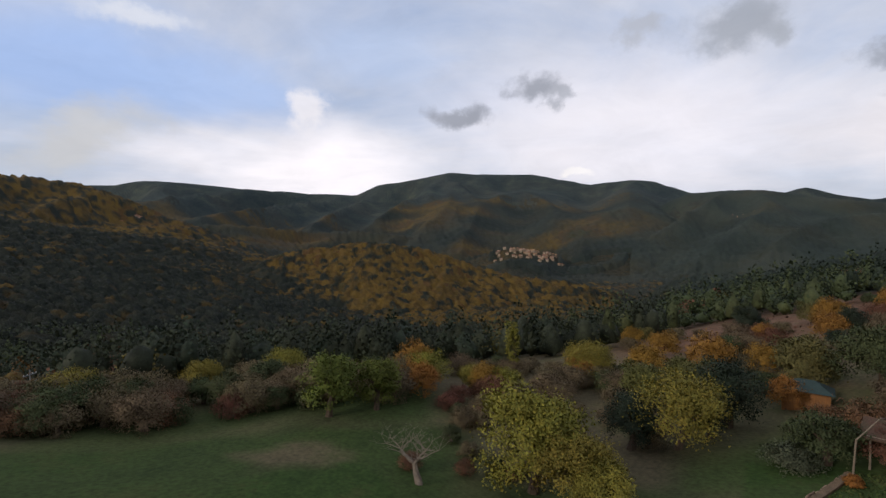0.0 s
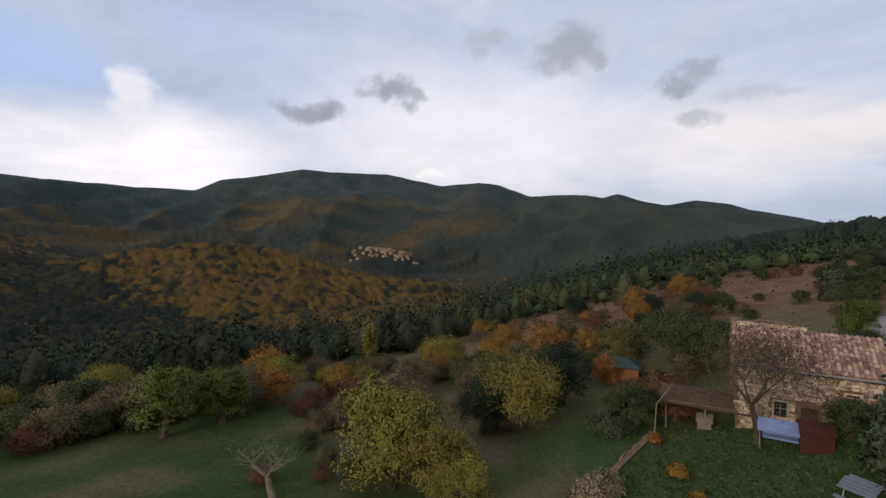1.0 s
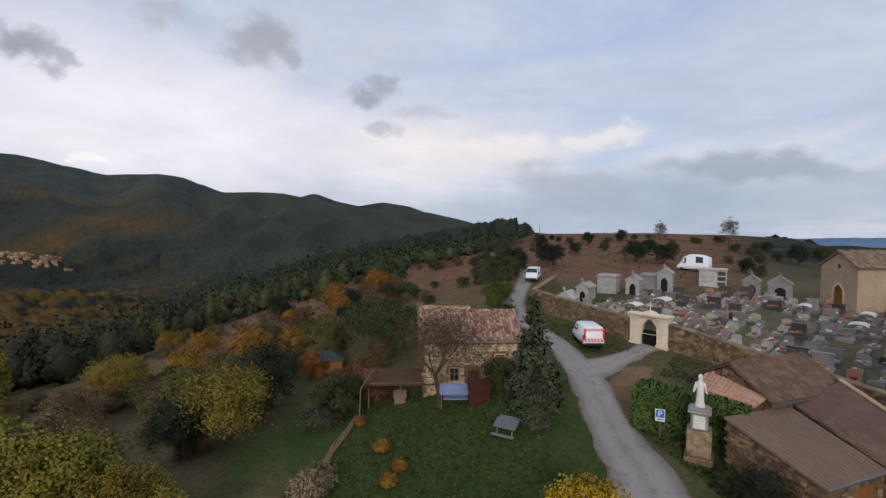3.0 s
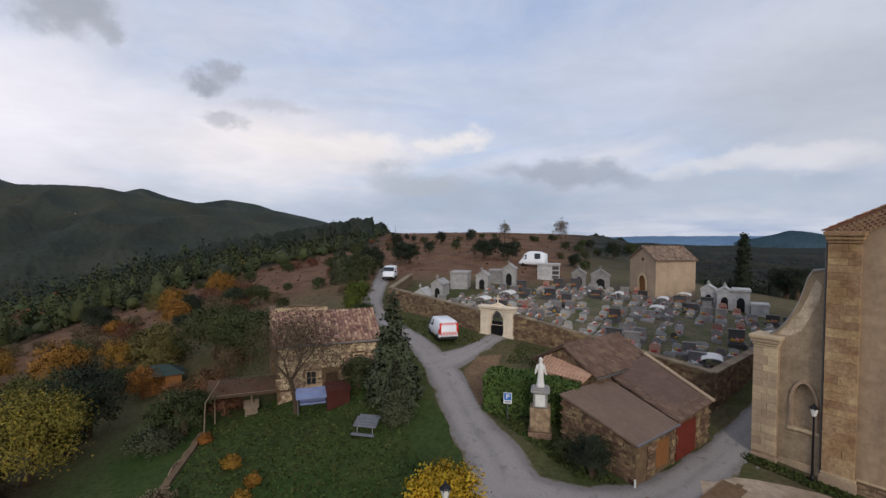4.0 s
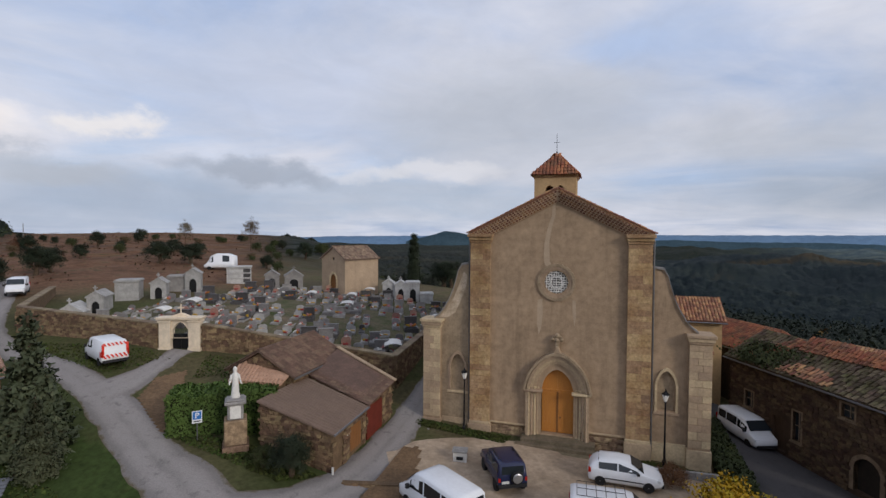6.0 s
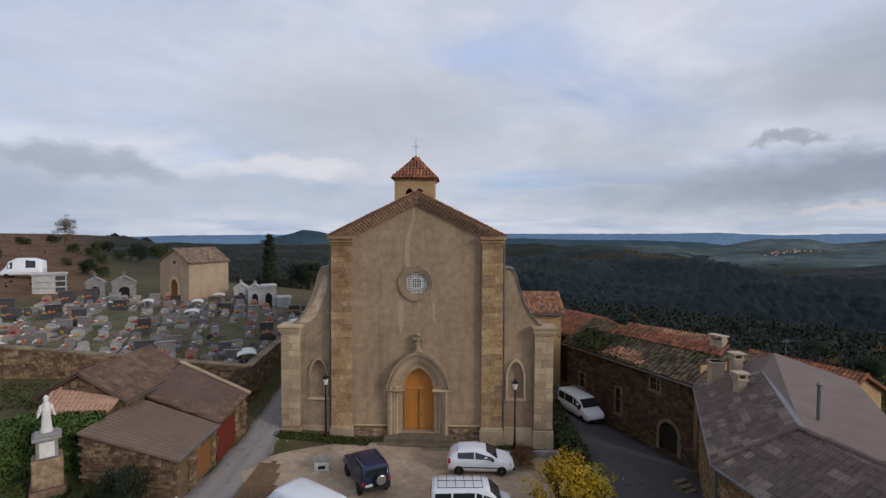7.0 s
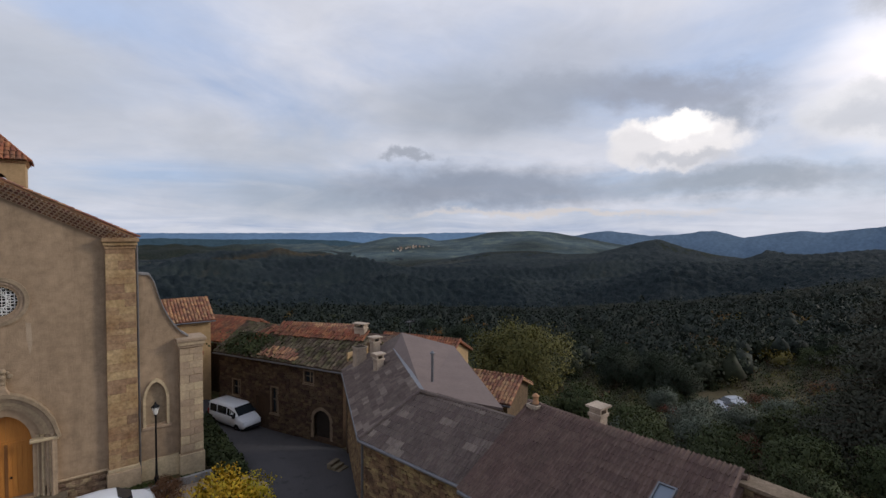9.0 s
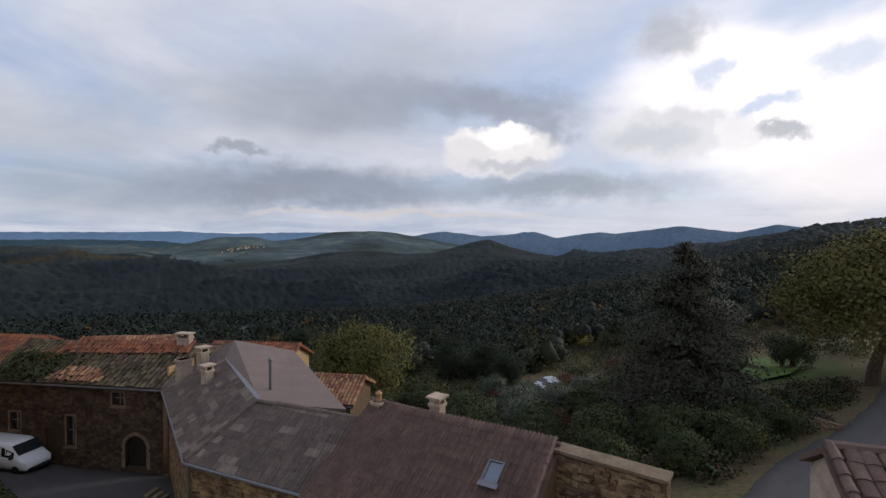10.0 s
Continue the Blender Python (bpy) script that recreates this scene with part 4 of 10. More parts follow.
def box(bm, x0, x1, y0, y1, z0, z1, bevel=0.0):
    v = [bm.verts.new(p) for p in ((x0, y0, z0), (x1, y0, z0), (x1, y1, z0), (x0, y1, z0), (x0, y0, z1), (x1, y0, z1), (x1, y1, z1), (x0, y1, z1))]
    f = [bm.faces.new([v[i] for i in q]) for q in ((3, 2, 1, 0), (4, 5, 6, 7), (0, 1, 5, 4), (1, 2, 6, 5), (2, 3, 7, 6), (3, 0, 4, 7))]
    if bevel:
        edges = list({e for q in f for e in q.edges})
        bmesh.ops.bevel(bm, geom=edges, offset=bevel, segments=1, affect="EDGES")
    return bm


def boxes(*rows, bevel=0.0):
    bm = bmesh.new()
    for r in rows:
        box(bm, *r, bevel=bevel)
    return bm


def prism(bm, outline, y0, y1):
    """Extrudes an outline in x and z from y0 to y1."""
    a = [bm.verts.new((x, y0, z)) for x, z in outline]
    b = [bm.verts.new((x, y1, z)) for x, z in outline]
    n = len(outline)
    bm.faces.new(a)
    bm.faces.new(b[::-1])
    for i in range(n):
        bm.faces.new((a[i], b[i], b[(i + 1) % n], a[(i + 1) % n]))
    return bm


def slab(bm, top, thick):
    """A slab whose upper face is the given polygon in space."""
    a = [bm.verts.new(p) for p in top]
    b = [bm.verts.new((p[0], p[1], p[2] - thick)) for p in top]
    n = len(top)
    bm.faces.new(a)
    bm.faces.new(b[::-1])
    for i in range(n):
        bm.faces.new((a[i], b[i], b[(i + 1) % n], a[(i + 1) % n]))
    return bm


def tube(bm, p, q, r0, r1=None, n=8):
    p, q = Vector(p), Vector(q)
    r1 = r0 if r1 is None else r1
    rot = (q - p).to_track_quat("Z", "Y")
    rings = []
    for c, r in ((p, r0), (q, r1)):
        rings.append([bm.verts.new(c + rot @ Vector((r * math.cos(2 * math.pi * k / n), r * math.sin(2 * math.pi * k / n), 0))) for k in range(n)])
    for k in range(n):
        bm.faces.new((rings[0][k], rings[0][(k + 1) % n], rings[1][(k + 1) % n], rings[1][k]))
    bm.faces.new(rings[0][::-1])
    bm.faces.new(rings[1])
    return bm


def turned(bm, profile, n=16, x=0.0, y=0.0, z=0.0):
    """A turned body from (radius, height) pairs."""
    rings = [[bm.verts.new((x + r * math.cos(2 * math.pi * k / n), y + r * math.sin(2 * math.pi * k / n), z + h)) for k in range(n)] for r, h in profile]
    for a, b in zip(rings, rings[1:]):
        for k in range(n):
            bm.faces.new((a[k], a[(k + 1) % n], b[(k + 1) % n], b[k]))
    bm.faces.new(rings[0][::-1])
    bm.faces.new(rings[-1])
    return bm


def arch(width, spring, apex, n=8, pointed=True):
    """Half outline points of an arch opening, from the left springing over the apex to the right one: x and z."""
    h = width / 2
    out = []
    rise = apex - spring
    for k in range(2 * n + 1):
        u = -1 + k / n
        a = 1 - abs(u)
        z = spring + rise * (math.sin(a * math.pi / 2) if not pointed else (1 - (1 - a) ** 2.1) ** 0.62 * 0.86 + 0.14 * a)
        out.append((u * h, z))
    return out


def opening(width, z0, spring, apex, x=0.0, n=8):
    """Closed outline of an arched opening."""
    return [(x - width / 2, z0)] + [(x + a, b) for a, b in arch(width, spring, apex, n)] + [(x + width / 2, z0)]


def wall_with_holes(outline, holes, y0, y1):
    """A wall in the x-z plane with thickness, its openings cut through."""
    bm = bmesh.new()
    rings = [outline] + holes
    edges = []
    for ring in rings:
        v = [bm.verts.new((x, y0, z)) for x, z in ring]
        edges += [bm.edges.new((v[k], v[(k + 1) % len(v)])) for k in range(len(v))]
    bmesh.ops.triangle_fill(bm, use_beauty=True, use_dissolve=False, edges=edges)

    def within(c, ring):
        inside = False
        for (x0, z0), (x1, z1) in zip(ring, ring[1:] + ring[:1]):
            if (z0 > c.z) != (z1 > c.z) and c.x < (x1 - x0) * (c.z - z0) / (z1 - z0) + x0:
                inside = not inside
        return inside

    bad = [f for f in bm.faces if any(within(f.calc_center_median(), h) for h in holes)]
    bmesh.ops.delete(bm, geom=bad, context="FACES_ONLY")
    ext = bmesh.ops.extrude_face_region(bm, geom=list(bm.faces))
    bmesh.ops.translate(bm, vec=(0, y1 - y0, 0), verts=[g for g in ext["geom"] if isinstance(g, bmesh.types.BMVert)])
    return bm


def ring_band(outer_pts, inner_pts, y0, y1):
    """A moulding between two open outlines with as many points, from y0 to y1."""
    bm = bmesh.new()
    rows = [[bm.verts.new((x, y, z)) for x, z in pts] for pts, y in ((outer_pts, y0), (inner_pts, y0), (inner_pts, y1), (outer_pts, y1))]
    for a, b in zip(rows, rows[1:] + rows[:1]):
        for k in range(len(a) - 1):
            bm.faces.new((a[k], a[k + 1], b[k + 1], b[k]))
    for k in (0, -1):
        bm.faces.new([r[k] for r in rows])
    return bm


# ---- pieces: tiles and stones ----
def tile_mesh(name, w, l, h, mat, seg=5, taper=0.9, flat=False):
    """One roof tile, x across, y up the slope: a half round canal tile, or a flat one with two rolls."""
    bm = bmesh.new()
    prof = []
    if flat:
        prof = [(-0.5, 0.0), (-0.34, h), (-0.18, 0.1 * h), (0.05, 0.1 * h), (0.21, h), (0.36, 0.1 * h), (0.5, 0.0)]
        prof = [(x * w, z) for x, z in prof]
    else:
        prof = [(-math.cos(math.pi * k / seg) * w / 2, math.sin(math.pi * k / seg) * h) for k in range(seg + 1)]
    a = [bm.verts.new((x, 0, z + 0.02)) for x, z in prof]
    b = [bm.verts.new((x * taper, l, z * taper - 0.005)) for x, z in prof]
    c = [bm.verts.new((x, 0, z - 0.004)) for x, z in prof]
    for k in range(len(prof) - 1):
        bm.faces.new((a[k], a[k + 1], b[k + 1], b[k]))
        bm.faces.new((c[k], c[k + 1], a[k + 1], a[k]))
    me = bpy.data.meshes.new(name)
    bm.to_mesh(me)
    bm.free()
    me.materials.append(mat)
    return me


def inside_poly(px, py, poly):
    inside = False
    for (x0, y0), (x1, y1) in zip(poly, poly[1:] + poly[:1]):
        if (y0 > py) != (y1 > py) and px < (x1 - x0) * (py - y0) / (y1 - y0) + x0:
            inside = not inside
    return inside


def tiled(parent, me, corners, w, l, limit=0, gap=1.0, lift=0.03, jitter=0.012, seed=1, alt=None):
    """Lays tiles over a roof face. corners: eave start, eave end, then on round the face, in the parent's space. The first `limit` tiles from the eave start
    are pieces of their own; the others are joined into one mesh."""
    rng = random.Random(seed)
    c = [Vector(p) for p in corners]
    if (c[1] - c[0]).cross(c[-1] - c[0]).z < 0:
        c = [c[1], c[0], *c[:1:-1]]
    u = (c[1] - c[0]).normalized()
    nrm = (c[1] - c[0]).cross(c[-1] - c[0]).normalized()
    v = nrm.cross(u).normalized()
    poly = [((p - c[0]).dot(u), (p - c[0]).dot(v)) for p in c]
    u0, u1 = min(p[0] for p in poly), max(p[0] for p in poly)
    v1 = max(p[1] for p in poly)
    spots = []
    rows, cols = int(v1 / l) + 1, int((u1 - u0) / (w * gap)) + 1
    for j in range(rows):
        for i in range(cols):
            a, b = u0 + (i + 0.5) * w * gap, j * l
            if inside_poly(a, b + l * 0.4, poly):
                spots.append((a, b))
    verts, faces, tone, base = [], [], [], [tuple(q.co) for q in me.vertices]
    pale = {}
    polys = [tuple(q.vertices) for q in me.polygons]
    for k, (a, b) in enumerate(spots):
        m = Matrix((u, v, nrm)).transposed().to_4x4()
        m.translation = c[0] + u * (a + rng.uniform(-1, 1) * jitter) + v * (b - 0.05 + rng.uniform(-1, 1) * jitter) + nrm * (lift + rng.uniform(0, jitter))
        m = m @ Matrix.Rotation(rng.uniform(-1, 1) * jitter * 2.5, 4, "Z")
        light = alt is not None and pale.setdefault((int(a / (w * 3) + 0.37 * round(b / l)), round(b / l)), rng.random() < 0.24)
        if k < limit:
            link("tile", alt if light else me, parent).matrix_local = m
        else:
            tone += [int(light)] * len(polys)
            n0 = len(verts)
            verts += [tuple(m @ Vector(q)) for q in base]
            faces += [tuple(n0 + i for i in q) for q in polys]
    if verts:
        one = bpy.data.meshes.new("tiles")
        one.from_pydata(verts, [], faces)
        one.materials.append(me.materials[0])
        if alt:
            one.materials.append(alt.materials[0])
            one.polygons.foreach_set("material_index", np.array(tone, np.int32))
        tagged(link("tiles", one, parent), kind="stuff")


def stone_mesh(name, w, h, d, mat, rng):
    """A rough stone: a box with its corners pulled about and its front bulging."""
    bm = bmesh.new()
    box(bm, -w / 2, w / 2, -d, 0, -h / 2, h / 2)
    for q in bm.verts:
        q.co += Vector((rng.uniform(-0.1, 0.1) * w, rng.uniform(-0.25, 0.1) * d if q.co.y < -d / 2 else 0, rng.uniform(-0.12, 0.12) * h))
    me = bpy.data.meshes.new(name)
    bm.to_mesh(me)
    bm.free()
    me.materials.append(mat)
    return me


def rubble(parent, mat, x0, x1, bottom, top, y, size=0.35, limit=0, skip=(), seed=3, depth=0.07, name="stone"):
    """Courses of rough stones over a face at y that looks to -y. bottom and top: heights, or functions of x. skip: outlines left free."""
    rng = random.Random(seed)
    kinds = [stone_mesh(name, size * rng.uniform(0.7, 1.35), size * rng.uniform(0.42, 0.62), depth, mat, rng) for _ in range(9)]
    lo = bottom if callable(bottom) else (lambda x: bottom)
    hi = top if callable(top) else (lambda x: top)
    zmin = min(lo(x0), lo(x1))
    zmax = max(hi(x0), hi((x0 + x1) / 2), hi(x1))
    z, count, verts, faces = zmin + size * 0.25, 0, [], []
    while z < zmax:
        x = x0 + rng.uniform(0, size)
        while x < x1 - size * 0.3:
            if lo(x) + size * 0.15 < z < hi(x) - size * 0.2 and not any(inside_poly(x, z, s) for s in skip):
                me = rng.choice(kinds)
                m = Matrix.LocRotScale((x, y, z + rng.uniform(-0.04, 0.04)), Euler((0, rng.uniform(-0.07, 0.07), 0)), (rng.uniform(0.9, 1.1), 1, rng.uniform(0.85, 1.1)))
                if count < limit:
                    link(name, me, parent).matrix_local = m
                    count += 1
                else:
                    n0 = len(verts)
                    verts += [tuple(m @ q.co) for q in me.vertices]
                    faces += [tuple(n0 + i for i in q.vertices) for q in me.polygons]
            x += size * rng.uniform(0.85, 1.2)
        z += size * 0.53
    if verts:
        one = bpy.data.meshes.new("masonry")
        one.from_pydata(verts, [], faces)
        one.materials.append(mat)
        tagged(link("masonry", one, parent), kind="stuff")


def half_round(name, w, h, l, mat):
    """The closed end of a half-round tile, looking to -y."""
    bm = prism(bmesh.new(), [(-math.cos(math.pi * k / 6) * w / 2, math.sin(math.pi * k / 6) * h) for k in range(7)], 0.0, l)
    bmesh.ops.recalc_face_normals(bm, faces=bm.faces)
    me = bpy.data.meshes.new(name)
    bm.to_mesh(me)
    bm.free()
    me.materials.append(mat)
    return me


# ---- the church ----
def church():
    c = thing("church", "rendered village church with ochre stone pilasters and a small tiled belfry", "church")
    W, E, A = 5.6, 13.45, 16.1
    door = opening(2.05, 0.7, 3.6, 5.0, 0.12)
    rose = [(-0.02 + 0.74 * math.cos(a * math.pi / 12), 10.67 + 0.74 * math.sin(a * math.pi / 12)) for a in range(24)]
    outline = [(-W, -0.6), (W, -0.6), (W, E), (0.0, A), (-W, E)]
    part("facade_wall", wall_with_holes(outline, [door, rose], 0.0, 0.8), M["render"], c, "brown rendered gable wall with long pale streaks")
    # pale repaired crack from the gable to the rose window
    crack = [(-0.14, 15.9), (-0.30, 15.9), (-0.36, 14.9), (-0.62, 14.1), (-0.80, 13.2), (-0.84, 12.2), (-0.75, 11.75), (-0.25, 11.6), (-0.45, 12.0), (-0.5, 13.2), (-0.34, 14.2), (-0.12, 15.0)]
    part("repaired_crack", prism(bmesh.new(), crack, -0.006, 0.02), M["patch"], c, "pale mortar over a repaired crack")
    stain = [(-1.2, 9.5), (-0.9, 9.55), (-0.85, 8.6), (-0.95, 7.7), (-1.1, 7.2), (-1.22, 8.0)]
    part("stain", prism(bmesh.new(), stain, -0.005, 0.02), M["patch"], c, "pale run-off stain below the rose window")
    part("stain", prism(bmesh.new(), [(1.0, 9.55), (1.2, 9.5), (1.24, 8.5), (1.14, 7.9), (1.02, 8.7)], -0.005, 0.02), M["patch"], c)
    bloom = [(-6.2, 11.2), (-6.5, 10.4), (-6.9, 9.4), (-7.5, 8.5), (-8.0, 7.95), (-7.3, 8.0), (-6.8, 8.35), (-6.55, 8.9), (-6.3, 9.5), (-6.05, 10.1), (-5.95, 10.9)]
    part("lime_bloom", prism(bmesh.new(), bloom, 0.113, 0.14), M["lime_stain"], c, "white lime bloom on the wing wall")
    rng = random.Random(5)
    for s in (-1, 1):
        # tall pilasters of dressed stone
        x0, x1 = (-5.66, -4.28) if s < 0 else (4.28, 5.66)
        pil = part("pilaster", boxes((x0 + 0.03, x1 - 0.03, -0.26, -0.002, -0.3, 13.3)), M["render"], c, "pilaster of ochre stone blocks")
        z = 1.15
        k = 0
        while z < 13.1:
            h = rng.uniform(0.34, 0.5)
            cut = x0 + (x1 - x0) * (0.42 if k % 2 else 0.62)
            whole = rng.random() < 0.3
            for a, b in (((x0, x1),) if whole else ((x0, cut), (cut, x1))):
                m = boxes((a + 0.003, b - 0.003, -0.30 + rng.uniform(-0.016, 0.016), -0.2, z + 0.003, min(z + h, 13.15) - 0.003), bevel=0.01)
                part("stone_block", m, M["ashlar"], pil)
            z += h
            k += 1
        part("capital", boxes((x0 - 0.03, x1 + 0.03, -0.34, -0.002, 13.17, 13.35), (x0 - 0.09, x1 + 0.09, -0.42, -0.002, 13.35, 13.55), (x0 - 0.16, x1 + 0.16, -0.52, 0.0, 13.55, 13.78), bevel=0.02), M["ashlar"], c, "moulded stone capital")
        part("pilaster_base", boxes((x0 - 0.1, x1 + 0.1, -0.42, -0.002, -0.6, 0.95), (x0 - 0.05, x1 + 0.05, -0.36, -0.002, 0.95, 1.15), bevel=0.03), M["limestone"], c, "stone base of the pilaster")
        # side wings with a sweeping top
        px, qx = (7.78, 8.98)
        sweep = [(5.6, 11.75), (6.35, 11.65), (6.6, 11.2), (6.75, 10.6), (6.95, 9.9), (7.25, 9.2), (7.6, 8.6), (7.95, 8.15), (8.3, 7.9), (8.3, 7.4)]
        niche = opening(1.05, 3.0, 4.6, 5.5, 6.6)
        flip = (lambda pts: [(s * x, z) for x, z in pts])
        wing = flip([(5.6, -0.6), (8.9, -0.6), (8.9, 7.4)] + sweep[::-1])
        part("wing_wall", wall_with_holes(wing, [flip(niche)], 0.12, 0.75), M["render_old"] if s < 0 else M["render"], c, "side wing wall with a sweeping top")
        part("niche_back", prism(bmesh.new(), flip(opening(1.2, 2.9, 4.7, 5.62, 6.6)), 0.36, 0.5), M["render_old"], c, "plastered back of a blind niche")
        o, i = arch(1.32, 4.55, 5.68), arch(1.04, 4.55, 5.48)
        o, i = [(-0.66, 2.95)] + o + [(0.66, 2.95)], [(-0.52, 2.95)] + i + [(0.52, 2.95)]
        part("niche_moulding", ring_band([(s * (x + 6.6), z) for x, z in o], [(s * (x + 6.6), z) for x, z in i], 0.03, 0.2), M["limestone"], c, "pointed stone moulding")
        part("niche_sill", boxes((min(s * 5.85, s * 7.35), max(s * 5.85, s * 7.35), 0.0, 0.3, 2.78, 2.95), bevel=0.02), M["limestone"], c)
        pier = part("corner_pier", boxes((min(s * px, s * qx), max(s * px, s * qx), -0.25, 0.118, -0.4, 7.3)), M["render"], c, "corner pier of pale stone blocks")
        z, k = 1.1, 0
        while z < 7.2:
            h = rng.uniform(0.36, 0.52)
            a, b = min(s * px, s * qx) - 0.02, max(s * px, s * qx) + 0.02
            cut = a + (b - a) * (0.4 if k % 2 else 0.6)
            for u0, u1 in ((a, cut), (cut, b)):
                part("stone_block", boxes((u0 + 0.008, u1 - 0.008, -0.29 + rng.uniform(-0.01, 0.01), -0.2, z + 0.008, min(z + h, 7.28) - 0.008), bevel=0.015), M["limestone"], pier)
            z += h
            k += 1
        a, b = min(s * px, s * qx), max(s * px, s * qx)
        part("pier_cap", boxes((a - 0.06, b + 0.06, -0.36, 0.9, 7.3, 7.45), (a - 0.13, b + 0.13, -0.44, 0.95, 7.45, 7.68), (a - 0.2, b + 0.2, -0.52, 1.0, 7.68, 7.88), bevel=0.025), M["limestone"], c, "moulded stone cap")
        part("pier_base", boxes((a - 0.08, b + 0.08, -0.34, 0.1, -0.8, 0.95), bevel=0.03), M["limestone"], c, "stone base")
        # coping of the sweeping wall
        top = [(x, z) for x, z in sweep[:9]]
        for (xa, za), (xb, zb) in zip(top, top[1:]):
            part("coping_stone", slab(bmesh.new(), [(s * xa, 0.02, za + 0.1), (s * xb, 0.02, zb + 0.1), (s * xb, 0.85, zb + 0.1), (s * xa, 0.85, za + 0.1)], 0.12), M["concrete"], c)
        # low plinth of rubble and the drain pipe in the angle
        px0, px1 = (min(s * 1.6, s * 4.28), max(s * 1.6, s * 4.28))
        part("plinth", boxes((px0, px1, -0.10, -0.002, -0.6, 1.1)), M["mortar"], c, "rubble plinth below the render")
        part("plinth_wing", boxes((min(s * 5.68, s * 7.7), max(s * 5.68, s * 7.7), 0.02, 0.118, -0.6, 1.05)), M["limestone"], c)
        part("drain_pipe", tube(bmesh.new(), (s * 5.76, -0.06, 0.4), (s * 5.76, -0.06, 13.4), 0.055), M["zinc"], c, "grey drain pipe")
        part("string_course", boxes((min(s * 1.95, s * 4.26), max(s * 1.95, s * 4.26), -0.14, -0.002, 1.1, 1.2), bevel=0.02), M["limestone"], c)
    rubble(c, M["rubble_pale"], -4.25, -1.7, -0.1, 1.08, -0.10, 0.34, 40, seed=8, depth=0.05)
    rubble(c, M["rubble_pale"], 1.9, 4.25, -0.1, 1.08, -0.10, 0.34, 40, seed=9, depth=0.05)
    # portal: four stepped mouldings, shafts, the hood with its finial
    d = c
    for k in range(5):
        wo, wi = 4.0 - 0.39 * k, 4.0 - 0.39 * (k + 1)
        zo, zi = 6.0 - 0.2 * k, 6.0 - 0.2 * (k + 1)
        o = [(-wo / 2, 0.2)] + arch(wo, 3.55, zo) + [(wo / 2, 0.2)]
        i = [(-wi / 2, 0.2)] + arch(wi, 3.55, zi) + [(wi / 2, 0.2)]
        y0 = -0.34 + 0.12 * k
        part("portal_moulding", ring_band([(x + 0.12, z) for x, z in o], [(x + 0.12, z) for x, z in i], y0, 0.4), M["limestone"], d, "stepped pale stone moulding")
    for s in (-1, 1):
        for k in range(4):
            x = 0.12 + s * (1.82 - 0.195 * k)
            part("portal_shaft", turned(bmesh.new(), [(0.10, 0.25), (0.10, 0.5), (0.07, 0.6), (0.07, 3.3), (0.11, 3.45), (0.12, 3.6)], 10, x, -0.30 + 0.12 * k, 0.2), M["limestone"], d)
        part("portal_impost", boxes((0.12 + s * 1.5 - 0.58, 0.12 + s * 1.5 + 0.58, -0.42, 0.0, 3.5, 3.66), bevel=0.03), M["limestone"], d)
    o = arch(4.35, 3.6, 6.22)
    i = arch(4.05, 3.6, 6.03)
    part("hood_moulding", ring_band([(x + 0.12, z) for x, z in o], [(x + 0.12, z) for x, z in i], -0.48, 0.0), M["render_old"], d, "dark weathered hood moulding")
    bm = prism(bmesh.new(), [(-0.26, 5.95), (0.5, 5.95), (0.24, 6.35), (0.2, 6.6), (0.04, 6.6), (0.0, 6.35)], -0.45, 0.0)
    part("hood_peak", bm, M["limestone"], d, "stone peak of the hood")
    bm = bmesh.new()
    for x, z, r in ((0.1, 6.98, 0.17), (-0.17, 7.02, 0.14), (0.37, 7.02, 0.14), (0.1, 7.28, 0.16), (-0.08, 7.2, 0.1), (0.28, 7.2, 0.1), (0.1, 6.7, 0.11)):
        bmesh.ops.create_icosphere(bm, subdivisions=2, radius=r, matrix=Matrix.Translation((x, -0.28, z)))
    box(bm, -0.02, 0.22, -0.36, -0.15, 6.5, 7.2, 0.02)
    part("finial", bm, M["render_old"], d, "carved stone foliage finial")
    # the door leaves
    for s in (-1, 1):
        half = [(0.12 + s * 0.012, 0.72)] + [(0.12 + x, z) for x, z in arch(2.05, 3.6, 5.0, 10) if s * x >= -1e-6][:: (1 if s > 0 else 1)] + [(0.12 + s * 1.025, 0.72)]
        if s < 0:
            half = [(0.12 - 0.012, 0.72), (0.12 - 1.025, 0.72)] + [(0.12 + x, z) for x, z in arch(2.05, 3.6, 5.0, 10) if x <= 1e-6]
        leaf = part("door_leaf", prism(bmesh.new(), half, 0.42, 0.52), M["wood_door"], c, "orange varnished plank door leaf")
        for k in range(5):
            xa = 0.12 + s * (0.04 + 0.195 * k)
            xb = 0.12 + s * (0.04 + 0.195 * (k + 1) - 0.012)
            part("plank", boxes((min(xa, xb), max(xa, xb), 0.395, 0.43, 0.75, 3.42), bevel=0.006), M["wood_door"], leaf)
        part("rail", boxes((min(0.12, 0.12 + s * 1.02), max(0.12, 0.12 + s * 1.02), 0.37, 0.42, 3.45, 3.58), bevel=0.01), M["wood_door"], leaf)
        part("cover_strip", boxes((0.12 + s * 0.03 - 0.035, 0.12 + s * 0.03 + 0.035, 0.365, 0.42, 0.75, 3.45), bevel=0.01), M["wood_brown"], leaf)
    part("door_handle", tube(bmesh.new(), (0.3, 0.3, 1.75), (0.3, 0.4, 1.75), 0.04, 0.05), M["black"], c, "iron door knob")
